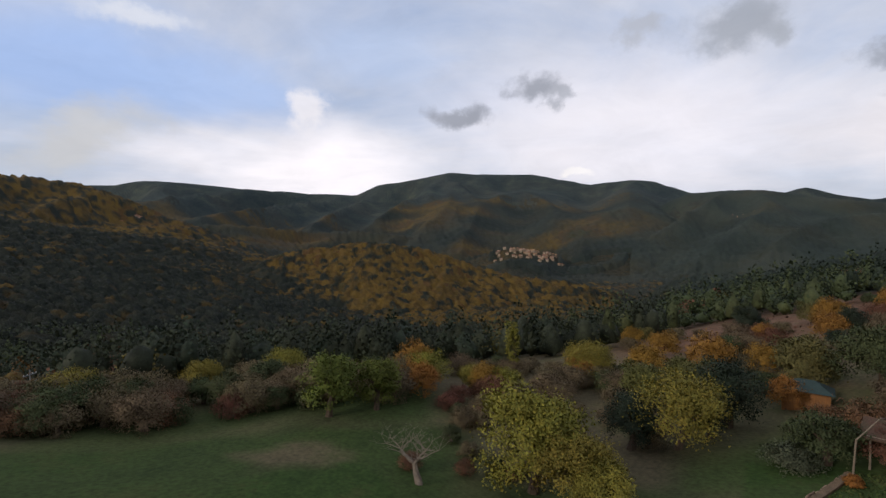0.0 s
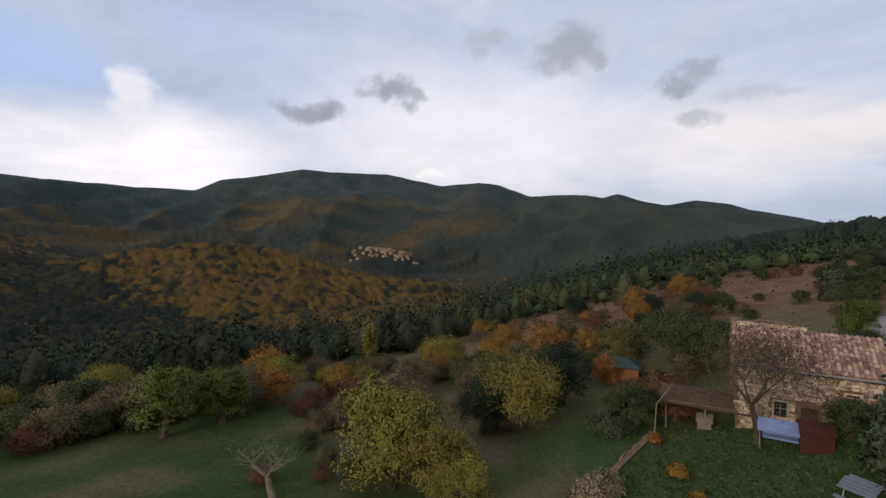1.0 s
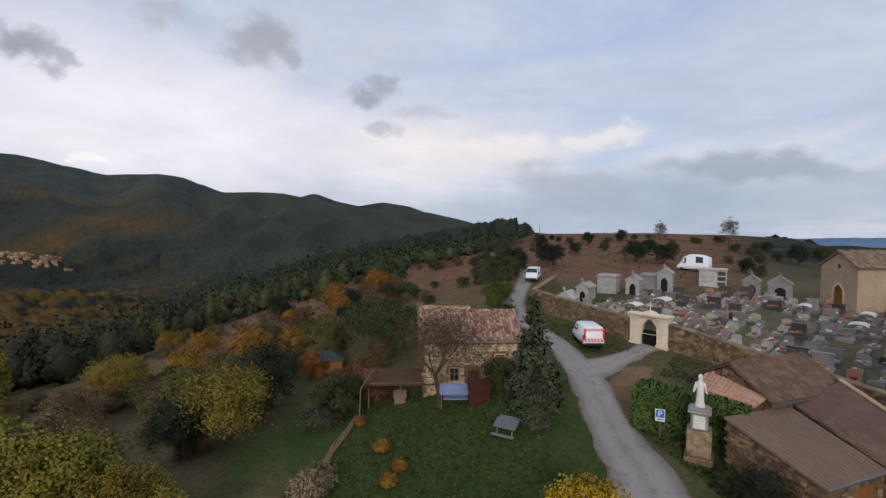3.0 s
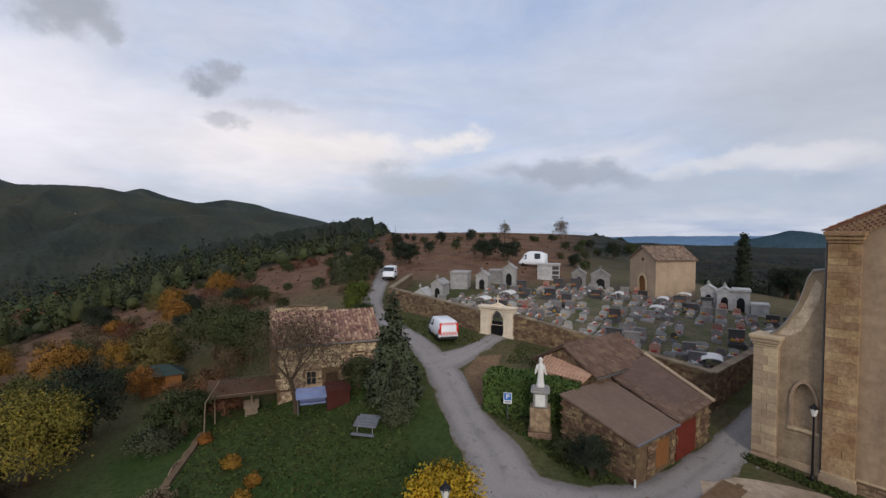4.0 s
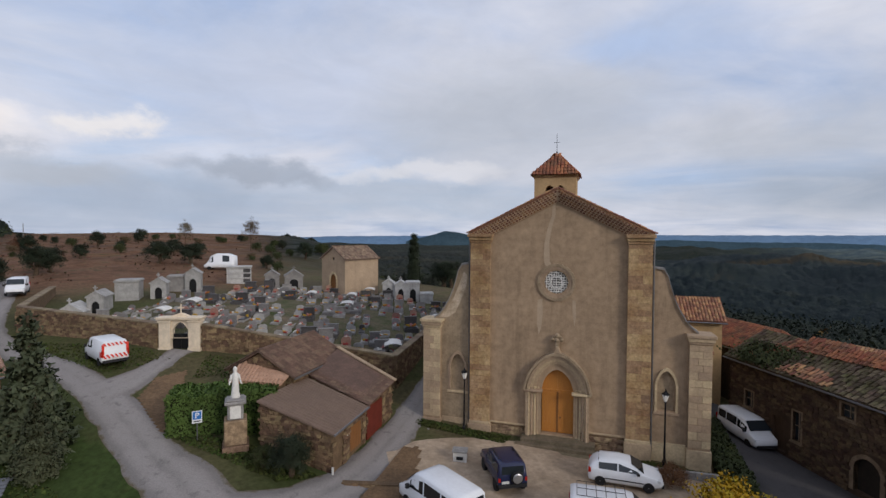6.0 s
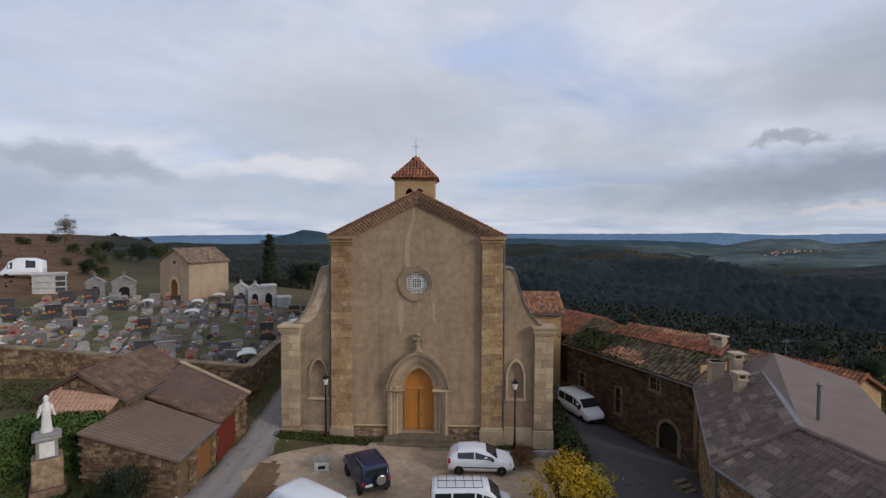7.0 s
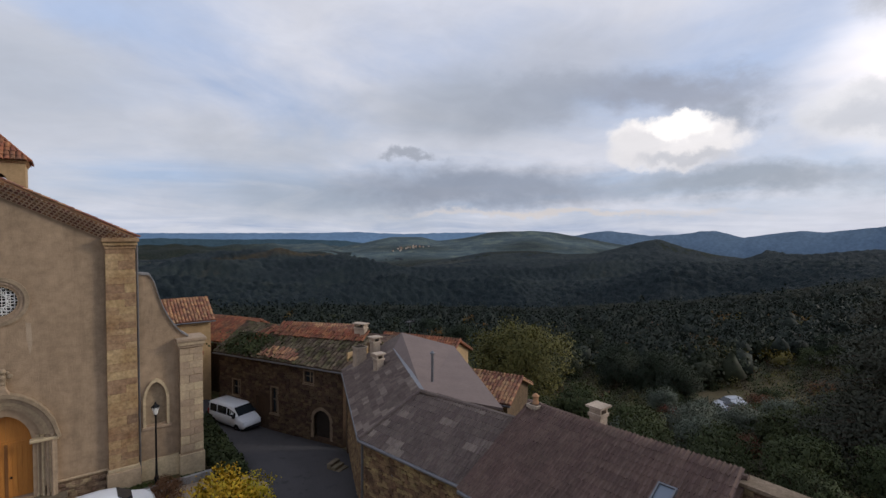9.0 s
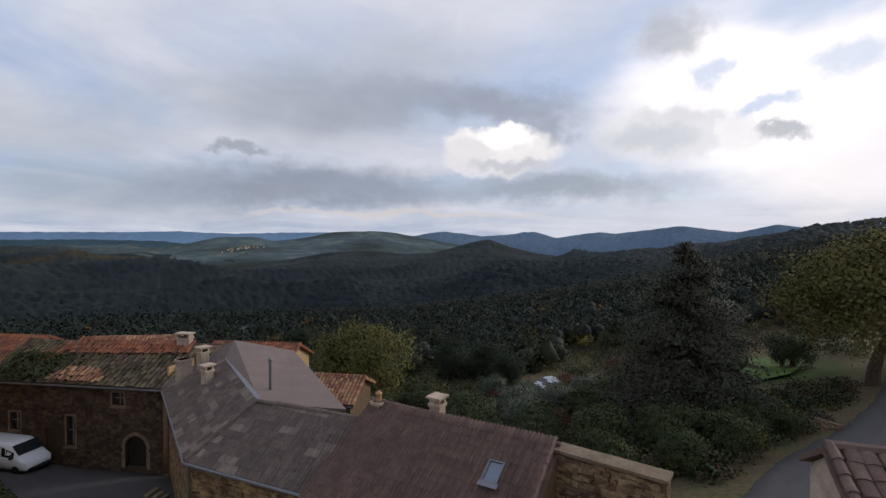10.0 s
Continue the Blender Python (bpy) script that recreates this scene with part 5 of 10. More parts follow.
    for k in range(3):
        part("step", boxes((-2.1 - 0.35 * k, 2.5 + 0.35 * k, -0.95 - 0.36 * k, 0.4 if k == 0 else -0.95 - 0.36 * (k - 1), -0.6, 0.7 - 0.2 * (k + 1) + 0.12), bevel=0.02), M["step_stone"], c, "worn stone step at the portal")
    # rose window: rings, star tracery and glass
    for ro, ri, y0, mm in ((1.2, 1.02, -0.10, M["render_old"]), (1.02, 0.86, -0.04, M["limestone"]), (0.86, 0.74, 0.06, M["limestone"])):
        o = [(-0.02 + ro * math.cos(a * math.pi / 20), 10.67 + ro * math.sin(a * math.pi / 20)) for a in range(41)]
        i = [(-0.02 + ri * math.cos(a * math.pi / 20), 10.67 + ri * math.sin(a * math.pi / 20)) for a in range(41)]
        part("rose_ring", ring_band(o, i, y0, 0.5), mm, c, "round stone moulding")
    # a lattice of bars and small rings in the round
    for k in range(-4, 5):
        q = k * 0.155
        half = math.sqrt(max(0.0, 0.74 ** 2 - q * q))
        part("glazing_bar", tube(bmesh.new(), (-0.02 + q, 0.12, 10.67 - half), (-0.02 + q, 0.12, 10.67 + half), 0.018 if k % 2 else 0.030, n=5), M["white_stone"], c)
        part("glazing_bar", tube(bmesh.new(), (-0.02 - half, 0.12, 10.67 + q), (-0.02 + half, 0.12, 10.67 + q), 0.018 if k % 2 else 0.030, n=5), M["white_stone"], c)
    for k in range(8):
        a = k * math.pi / 4
        p, q = -0.02 + 0.5 * math.cos(a), 10.67 + 0.5 * math.sin(a)
        o = [(p + 0.17 * math.cos(b * math.pi / 8), q + 0.17 * math.sin(b * math.pi / 8)) for b in range(17)]
        i = [(p + 0.125 * math.cos(b * math.pi / 8), q + 0.125 * math.sin(b * math.pi / 8)) for b in range(17)]
        part("tracery_ring", ring_band(o, i, 0.08, 0.14), M["white_stone"], c, "pale stone tracery ring")
    part("rose_glass", prism(bmesh.new(), [(-0.02 + 0.78 * math.cos(a * math.pi / 12), 10.67 + 0.78 * math.sin(a * math.pi / 12)) for a in range(24)], 0.32, 0.35), M["dark"], c, "dark leaded glass")
    # nave and aisles behind
    part("nave_wall", boxes((-W, -W + 0.7, 0.81, 27, -0.6, 13.2), (W - 0.7, W, 0.81, 27, -0.6, 13.2), (-W, W, 26.3, 27, -0.6, 13.2)), M["render_old"], c, "long rendered nave walls")
    part("aisle_wall", boxes((-8.9, -8.3, 0.76, 24, -0.6, 6.6), (8.3, 8.9, 0.76, 24, -0.6, 6.6), (-8.9, -W, 23.4, 24, -0.6, 6.6), (W, 8.9, 23.4, 24, -0.6, 6.6)), M["render_old"], c, "low aisle walls")
    tile = tile_mesh("tile", 0.24, 0.42, 0.09, M["terracotta"])
    for s in (-1, 1):
        roof = part("roof", slab(bmesh.new(), [(s * 5.8, -0.5, 13.77), (s * 5.8, 27.4, 13.77), (0, 27.4, 16.66), (0, -0.5, 16.66)], 0.07), M["terracotta"], c, "weathered terracotta tile roof")
        tiled(roof, tile, [(s * 5.82, -0.56, 13.78), (s * 5.82, 6.0, 13.78), (0, 6.0, 16.67), (0, -0.56, 16.67)], 0.25, 0.36, 0, seed=11 + s)
        # stepped cornice under the rake: rows of half-round tile ends set in pale mortar
        row = half_round("tile_end", 0.165, 0.105, 0.3, M["tile_end"])
        ux, uz = -s * 5.7, 16.64 - 13.78
        ln = math.hypot(ux, uz)
        count = int(ln / 0.21)
        for j in range(5):
            drop = 0.06 + 0.148 * j
            f0 = max(0.0, (drop + 0.06) / uz - 0.02)
            line = [(s * 5.7 + ux * f, 13.78 + uz * f - drop) for f in (f0, 1.0)]
            core = [line[0], line[1], (line[1][0], line[1][1] - 0.15), (line[0][0], line[0][1] - 0.15)]
            rake = part("rake_course", prism(bmesh.new(), core, -0.44 + 0.08 * j, -0.002), M["rake_mortar"], c, "course of pale mortar under the rake")
            for k in range(count):
                f = (k + 0.5 + 0.5 * (j % 2)) / count
                if f < f0 + 0.01 or f > 0.985:
                    continue
                m = Matrix.LocRotScale((s * 5.7 + ux * f, -0.47 + 0.08 * j, 13.78 + uz * f - drop - 0.125), Euler((0, math.atan2(-uz, abs(ux)) * -s, 0)), (1, 1, 1))
                link("tile", row, rake).matrix_local = m
        part("aisle_roof", slab(bmesh.new(), [(s * 9.2, 0.3, 6.8), (s * 9.2, 24.2, 6.8), (s * 5.6, 24.2, 8.4), (s * 5.6, 0.3, 8.4)], 0.2), M["terracotta"], c, "lean-to aisle roof")
    # belfry over the nave
    bx, by, bh = -0.5, 5.6, 1.48
    holes = [opening(0.62, 16.4, 16.95, 17.3, bx - 0.38), opening(0.62, 16.4, 16.95, 17.3, bx + 0.38)]
    out = [(bx - bh, 14.6), (bx + bh, 14.6), (bx + bh, 18.0), (bx - bh, 18.0)]
    part("belfry_wall", wall_with_holes(out, holes, by - bh, by - bh + 0.35), M["plaster_ochre"], c, "pale belfry wall with twin pointed openings")
    part("belfry_wall", wall_with_holes(out, holes, by + bh - 0.35, by + bh), M["plaster_ochre"], c)
    part("belfry_wall", boxes((bx - bh, bx - bh + 0.35, by - bh + 0.351, by + bh - 0.351, 14.6, 18.0), (bx + bh - 0.35, bx + bh, by - bh + 0.351, by + bh - 0.351, 14.6, 18.0)), M["plaster_ochre"], c)
    part("bell", turned(bmesh.new(), [(0.36, 0.0), (0.33, 0.08), (0.24, 0.25), (0.2, 0.45), (0.1, 0.55)], 14, bx, by, 16.6), M["black"], c, "bronze bell")
    part("belfry_cornice", boxes((bx - 1.54, bx + 1.54, by - 1.54, by + 1.54, 17.88, 17.97), (bx - 1.6, bx + 1.6, by - 1.6, by + 1.6, 17.97, 18.05), bevel=0.02), M["ashlar"], c, "tile cornice of the belfry")
    pyr = tile_mesh("tile", 0.24, 0.40, 0.085, M["terracotta_red"])
    tip = (bx, by, 19.86)
    cs = [(bx - 1.66, by - 1.66, 18.05), (bx + 1.66, by - 1.66, 18.05), (bx + 1.66, by + 1.66, 18.05), (bx - 1.66, by + 1.66, 18.05)]
    bm = bmesh.new()
    v = [bm.verts.new(p) for p in cs + [tip]]
    for k in range(4):
        bm.faces.new((v[k], v[(k + 1) % 4], v[4]))
    bm.faces.new(v[3::-1])
    proof = part("belfry_roof", bm, M["terracotta_red"], c, "pyramid roof of orange tiles")
    for k in range(4):
        tiled(proof, pyr, [cs[k], cs[(k + 1) % 4], tip], 0.25, 0.33, 90 if k == 0 else 0, seed=20 + k)
    bm = tube(bmesh.new(), (bx, by, 19.8), (bx, by, 21.3), 0.02, 0.014, 6)
    tube(bm, (bx - 0.24, by, 20.65), (bx + 0.24, by, 20.65), 0.014, n=6)
    bmesh.ops.create_icosphere(bm, subdivisions=1, radius=0.07, matrix=Matrix.Translation((bx, by, 19.92)))
    part("iron_cross", bm, M["black"], c, "thin wrought iron cross")


church()


# ---- ground works: roads, kerbs, steps ----
def ribbon(name, path, widths, mat, label, category="road", lift=0.05, kind="structure", edge=0.12, seed=0):
    """A paved strip that follows the land along a line of (x, y)."""
    rng = random.Random(seed)
    pts = [Vector((x, y, 0)) for x, y in path]
    dense, wd = [], []
    for k in range(len(pts) - 1):
        p0, p1, p2, p3 = pts[max(k - 1, 0)], pts[k], pts[k + 1], pts[min(k + 2, len(pts) - 1)]
        n = max(2, int((p2 - p1).length / 0.8))
        for j in range(n):
            t = j / n
            dense.append(0.5 * ((2 * p1) + (p2 - p0) * t + (2 * p0 - 5 * p1 + 4 * p2 - p3) * t * t + (3 * p1 - p0 - 3 * p2 + p3) * t ** 3))
            wd.append(widths[k] * (1 - t) + widths[k + 1] * t)
    dense.append(pts[-1])
    wd.append(widths[-1])
    rows = []
    for k, p in enumerate(dense):
        d = (dense[min(k + 1, len(dense) - 1)] - dense[max(k - 1, 0)]).normalized()
        side = Vector((-d.y, d.x, 0))
        rows.append([p + side * (wd[k] / 2) * s + side * rng.uniform(-edge, edge) * (abs(s) > 0.99) for s in (-1, -0.66, -0.33, 0, 0.33, 0.66, 1)])
    px = np.array([[q.x for q in r] for r in rows])
    py = np.array([[q.y for q in r] for r in rows])
    pz = ground_z(px.ravel(), py.ravel()).reshape(px.shape) + lift
    pz[:, 0] -= lift * 0.9
    pz[:, -1] -= lift * 0.9
    me = grid_mesh(name, px, py, pz, False, mat)
    tracks = np.tile((0.0, 0.62, 0.9, 0.6, 0.9, 0.62, 0.0), (len(rows), 1)).ravel()
    me.color_attributes.new("lane", "FLOAT_COLOR", "POINT").data.foreach_set("color", np.repeat(tracks, 4))
    return tagged(new(name, me), label, category, kind=kind)


def patch(name, outline, mat, label, category, lift=0.05, step=0.3):
    """A level patch of ground cover inside an outline, lying on the land."""
    xs, ys = [p[0] for p in outline], [p[1] for p in outline]
    gx, gy = np.arange(min(xs), max(xs) + step, step), np.arange(min(ys), max(ys) + step, step)
    px, py = np.meshgrid(gx, gy, indexing="ij")
    keep = np.array([[inside_poly(x, y, outline) for x, y in zip(a, b)] for a, b in zip(px, py)])
    pz = ground_z(px.ravel(), py.ravel()).reshape(px.shape) + lift
    idx = np.full(px.shape, -1)
    idx[keep] = np.arange(keep.sum())
    verts = np.stack([px[keep], py[keep], pz[keep]], 1)
    faces = [(idx[i, j], idx[i + 1, j], idx[i + 1, j + 1], idx[i, j + 1]) for i in range(len(gx) - 1) for j in range(len(gy) - 1) if min(idx[i, j], idx[i + 1, j], idx[i + 1, j + 1], idx[i, j + 1]) >= 0]
    me = bpy.data.meshes.new(name)
    me.from_pydata([tuple(v) for v in verts], [], faces)
    me.materials.append(mat)
    me.polygons.foreach_set("use_smooth", np.ones(len(faces), bool))
    return tagged(new(name, me), label, category, kind="structure")


ribbon("road", [(-78, 16), (-62, 5.5), (-52, -1.4), (-46, -4.2), (-39, -5.9), (-33, -7.2), (-25.9, -9.6), (-20.2, -12.0), (-16, -13.6), (-12, -17), (-6, -23), (2, -32), (8, -42)], [2.6, 2.6, 2.4, 2.2, 2.1, 2.1, 2.6, 2.8, 3.6, 5.0, 6.0, 6.5, 6.0], M["asphalt"], "worn grey lane climbing past the cemetery", lift=0.07)
ribbon("gate_path", [(-28.8, -8.9), (-28.3, -7.0), (-28.5, -5.0), (-28.9, -2.9), (-29.3, -1.2)], [5.2, 3.4, 2.1, 1.8, 1.9], M["asphalt"], "paved apron leading to the cemetery gate", "path", lift=0.085)
ribbon("church_lane", [(-14.5, -15.0), (-11.4, -12.4), (-9.9, -8.5), (-9.8, -4.0), (-9.9, -0.5), (-10.3, 10)], [4.6, 3.6, 2.7, 2.5, 2.4, 2.4], M["asphalt"], "narrow lane between the church and the garages", lift=0.08)
ribbon("forecourt", [(-8.2, -7.6), (-4, -5.4), (2, -5.0), (9.5, -6.0), (12.5, -9)], [6.5, 8.0, 8.2, 8.5, 6], M["gravel"], "pale gravel forecourt before the church", "pavement", lift=0.10)
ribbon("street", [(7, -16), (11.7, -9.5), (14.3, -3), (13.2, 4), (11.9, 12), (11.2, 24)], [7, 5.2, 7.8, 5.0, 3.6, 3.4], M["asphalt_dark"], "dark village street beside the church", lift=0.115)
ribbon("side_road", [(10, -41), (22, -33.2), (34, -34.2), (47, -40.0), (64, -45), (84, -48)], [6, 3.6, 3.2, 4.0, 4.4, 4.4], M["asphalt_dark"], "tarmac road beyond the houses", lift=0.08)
patch("earth_bank", [(-9.6, -14.5), (-8.7, -10.3), (-8.9, -4.5), (-7.6, -4.1), (-6.9, -6.4), (-6.6, -9.6), (-7.0, -14.0)], M["dirt"], "bare earth bank beside the forecourt", "bank", 0.16)
patch("lawn", [(62, -31.5), (66, -35.5), (73, -37.5), (79, -34), (78, -29.5), (70, -28)], M["lawn"], "bright mown lawn beyond the cedar", "lawn", 0.3)
patch("gravel_verge", [(-21.2, -10.6), (-26.0, -8.2), (-27.3, -5.6), (-26.2, -3.6), (-23.6, -6.6), (-21.6, -9.4)], M["dirt"], "stony verge beside the junction", "verge", 0.06, 0.2)


# ---- houses ----
TILE = {
    "canal": tile_mesh("tile", 0.26, 0.46, 0.09, M["terracotta"]),
    "pale": tile_mesh("tile", 0.27, 0.46, 0.10, M["tile_pale"]),
    "red": tile_mesh("tile", 0.26, 0.46, 0.09, M["terracotta_red"]),
    "brown": tile_mesh("tile", 0.30, 0.40, 0.05, M["tile_brown"], flat=True, taper=1.0),
    "grey": tile_mesh("tile", 0.31, 0.40, 0.05, M["tile_grey"], flat=True, taper=1.0),
    "grey_pale": tile_mesh("tile", 0.31, 0.40, 0.05, M["tile_grey_pale"], flat=True, taper=1.0),
    "purple": tile_mesh("tile", 0.30, 0.40, 0.075, M["tile_purple"], flat=True, taper=1.0),
    "moss": tile_mesh("tile", 0.30, 0.42, 0.075, M["moss"], taper=0.92),
}
SPACE = {"canal": (0.27, 0.38), "pale": (0.28, 0.38), "red": (0.27, 0.38), "brown": (0.30, 0.34), "grey": (0.31, 0.36), "purple": (0.30, 0.33), "moss": (0.35, 0.36)}


def rect(x, z, w, h):
    return [(x - w / 2, z), (x + w / 2, z), (x + w / 2, z + h), (x - w / 2, z + h)]


def window(parent, x, z, w, h, y, frame_mat, shutters=None):
    o = rect(x, z - 0.1, w + 0.26, h + 0.22)
    i = rect(x, z, w, h)
    win = part("window", ring_band([*o, o[0]], [*i, i[0]], y - 0.03, y + 0.12), frame_mat, parent, "small stone framed window")
    part("pane", boxes((x - w / 2, x + w / 2, y + 0.2, y + 0.22, z, z + h)), M["glass"], win)
    part("glazing_bar", boxes((x - 0.03, x + 0.03, y + 0.16, y + 0.2, z, z + h), (x - w / 2, x + w / 2, y + 0.16, y + 0.2, z + h * 0.5 - 0.025, z + h * 0.5 + 0.025)), M["wood_grey"], win)
    part("sill", boxes((x - w / 2 - 0.2, x + w / 2 + 0.2, y - 0.1, y + 0.1, z - 0.2, z - 0.1), bevel=0.01), frame_mat, win)
    if shutters:
        for s in (-1, 1):
            a = x + s * (w / 2 + 0.16 + w / 4)
            part("shutter", boxes((a - w / 4, a + w / 4, y - 0.06, y - 0.035, z, z + h), (a - w / 4 + 0.04, a + w / 4 - 0.04, y - 0.075, y - 0.06, z + 0.1, z + 0.2), (a - w / 4 + 0.04, a + w / 4 - 0.04, y - 0.075, y - 0.06, z + h - 0.2, z + h - 0.1)), shutters, win)


def chimney(parent, x, y, z, h, w=0.5, d=0.4, mat="chimney_white", cap="slab"):
    c = part("chimney", boxes((x - w / 2, x + w / 2, y - d / 2, y + d / 2, z, z + h), (x - w / 2 - 0.05, x + w / 2 + 0.05, y - d / 2 - 0.05, y + d / 2 + 0.05, z + h - 0.14, z + h), bevel=0.015), M[mat], parent, "plastered chimney stack")
    if cap == "slab":
        part("chimney_cap", boxes((x - w / 2 - 0.12, x + w / 2 + 0.12, y - d / 2 - 0.1, y + d / 2 + 0.1, z + h + 0.22, z + h + 0.3), (x - w / 2, x - w / 2 + 0.1, y - d / 2, y + d / 2, z + h, z + h + 0.22), (x + w / 2 - 0.1, x + w / 2, y - d / 2, y + d / 2, z + h, z + h + 0.22)), M[mat], c)
    elif cap == "pot":
        part("chimney_pot", turned(bmesh.new(), [(0.14, 0.0), (0.11, 0.15), (0.12, 0.3), (0.16, 0.32), (0.05, 0.42)], 12, x, y, z + h), M["terracotta"], c)


def house(label, x, y, z, turn, length, depth, eave, ridge, wall, style, holes=(), doors=(), masonry=None, limit=0, back=True, seed=1, overhang=0.35, name="house", ridge_at=0.5, floor=-1.5, trim="limestone"):
    """A gabled house. Its front runs along its x axis and looks to its -y; heights are above z. holes: (x, z, w, h, shutter); doors: (x, w, h, arched)."""
    hs = thing(name, label, "house", x, y, z, turn)
    cuts = [rect(a, b, w, h) for a, b, w, h, _ in holes]
    for a, w, h, arched in doors:
        cuts.append(opening(w, 0.02, h * 0.7, h, a) if arched else rect(a, 0.02, w, h))
    front = [(0, floor), (length, floor), (length, eave), (0, eave)]
    part("wall", wall_with_holes(front, cuts, 0, 0.45), wall, hs, "front wall")
    ym = depth * ridge_at
    for s in (0, length - 0.45):
        bm = bmesh.new()
        a = [bm.verts.new((s, yy, zz)) for yy, zz in ((0.451, floor), (depth, floor), (depth, eave), (ym, ridge - 0.05), (0.451, eave + (ridge - eave) * 0.451 / ym - 0.05))]
        b = [bm.verts.new((s + 0.45, *v.co[1:])) for v in a]
        bm.faces.new(a)
        bm.faces.new(b[::-1])
        for k in range(5):
            bm.faces.new((a[k], b[k], b[(k + 1) % 5], a[(k + 1) % 5]))
        part("gable_wall", bm, wall, hs)
    part("wall", boxes((0.451, length - 0.451, depth - 0.45, depth, floor, eave)), wall, hs)
    # solid block: the darkness of the rooms is put into its colour
    part("inside", boxes((0.5, length - 0.5, 1.0, depth - 0.5, floor, eave - 0.4)), M["dark"], hs, "near-black block in place of the unlit rooms")
    for a, b, w, h, sh in holes:
        window(hs, a, b, w, h, 0.0, M[trim], M[sh] if sh else None)
    for a, w, h, arched in doors:
        if arched:
            o, i = arch(w + 0.5, h * 0.7, h + 0.25), arch(w, h * 0.7, h)
            part("door_surround", ring_band([(a - w / 2 - 0.25, 0.0)] + [(a + p, q) for p, q in o] + [(a + w / 2 + 0.25, 0.0)], [(a - w / 2, 0.0)] + [(a + p, q) for p, q in i] + [(a + w / 2, 0.0)], -0.04, 0.3), M[trim], hs, "arched stone door surround")
            # closed panel: the open doorway's shade is put into its near-black colour
            part("door", prism(bmesh.new(), opening(w, 0.02, h * 0.7, h, a), 0.3, 0.36), M["dark"], hs, "near-black panel in place of the shaded open doorway")
        else:
            d = part("door", boxes((a - w / 2, a + w / 2, 0.2, 0.27, 0.02, h)), M["door_dark"], hs, "dark plank door")
            part("door_handle", tube(bmesh.new(), (a + w / 2 - 0.12, 0.14, 1.0), (a + w / 2 - 0.12, 0.2, 1.0), 0.025), M["black"], d)
    if masonry:
        skip = [rect(a, b - 0.25, w + 0.5, h + 0.5) for a, b, w, h, _ in holes] + [rect(a, -2, w + 0.6, h + 2.4) for a, w, h, _ in doors]
        rubble(hs, masonry, 0.1, length - 0.1, -0.6, eave - 0.1, 0.0, 0.36, 130, skip, seed)
    oh = overhang
    run = ym
    e0 = eave - (ridge - eave) * oh / run
    faces = [[(-oh, -oh, e0), (length + oh, -oh, e0), (length + oh, ym, ridge), (-oh, ym, ridge)]]
    if back:
        e1 = eave - (ridge - eave) * oh / (depth - ym)
        faces.append([(length + oh, depth + oh, e1), (-oh, depth + oh, e1), (-oh, ym, ridge), (length + oh, ym, ridge)])
    w, l = SPACE[style]
    for k, f in enumerate(faces):
        r = part("roof", slab(bmesh.new(), [(p[0], p[1], p[2] + 0.14) for p in f], 0.12), TILE[style].materials[0], hs, "pitched tile roof")
        tiled(r, TILE[style], [(p[0], p[1], p[2] + 0.14) for p in f], w, l, limit if k == 0 else 0, jitter=0.045 if style == "moss" else 0.012, seed=seed + k)
    bm = bmesh.new()
    n = int((length + 2 * oh) / 0.42)
    for k in range(n):
        xa = -oh + (length + 2 * oh) * k / n
        tube(bm, (xa, ym, ridge + 0.13), (xa + 0.45, ym, ridge + 0.15), 0.13, 0.11, 8)
    part("ridge_tiles", bm, TILE[style].materials[0], hs, "row of ridge tiles")
    part("gutter", tube(bmesh.new(), (-oh, -oh - 0.06, e0 + 0.03), (length + oh, -oh - 0.06, e0 + 0.03), 0.07), M["zinc"], hs, "zinc gutter")
    return hs


def turn_of(ax, ay, bx, by):
    return math.degrees(math.atan2(by - ay, bx - ax))


# stone house in the garden
h2 = house("old stone farmhouse with a mottled pink tile roof", -35.4, -19.1, 0.2, 73.6, 8.0, 5.8, 4.6, 6.3, M["mortar"], "pale", [(2.6, 1.2, 0.7, 1.0, ""), (6.4, 2.4, 0.7, 0.9, "")], [(4.2, 0.95, 2.0, False)], M["rubble_white"], limit=200, seed=31, ridge_at=0.55)
bm = bmesh.new()
prism(bm, [(-0.4, -1), (4.9, -1), (4.9, 6.1), (4.2, 6.35), (3.6, 6.95), (1.5, 7.1), (-0.4, 6.7)], 3.6, 4.2)
box(bm, -0.4, 0.15, 4.201, 7.5, -1, 6.6)
box(bm, 4.35, 4.9, 4.201, 7.5, -1, 6.05)
part("tall_wing", bm, M["mortar"], h2, "taller rubble wing without a roof")
rubble(h2, M["rubble_white"], -0.35, 4.85, 5.2, lambda x: 6.1 if x > 4.3 else 6.9, 3.6, 0.36, 0, seed=44)
part("porch_slope", slab(bmesh.new(), [(5.2, -1.7, 2.7), (7.6, -1.7, 2.7), (7.6, -0.05, 3.2), (5.2, -0.05, 3.2)], 0.1), M["tile_pale"], h2, "small lean-to roof")

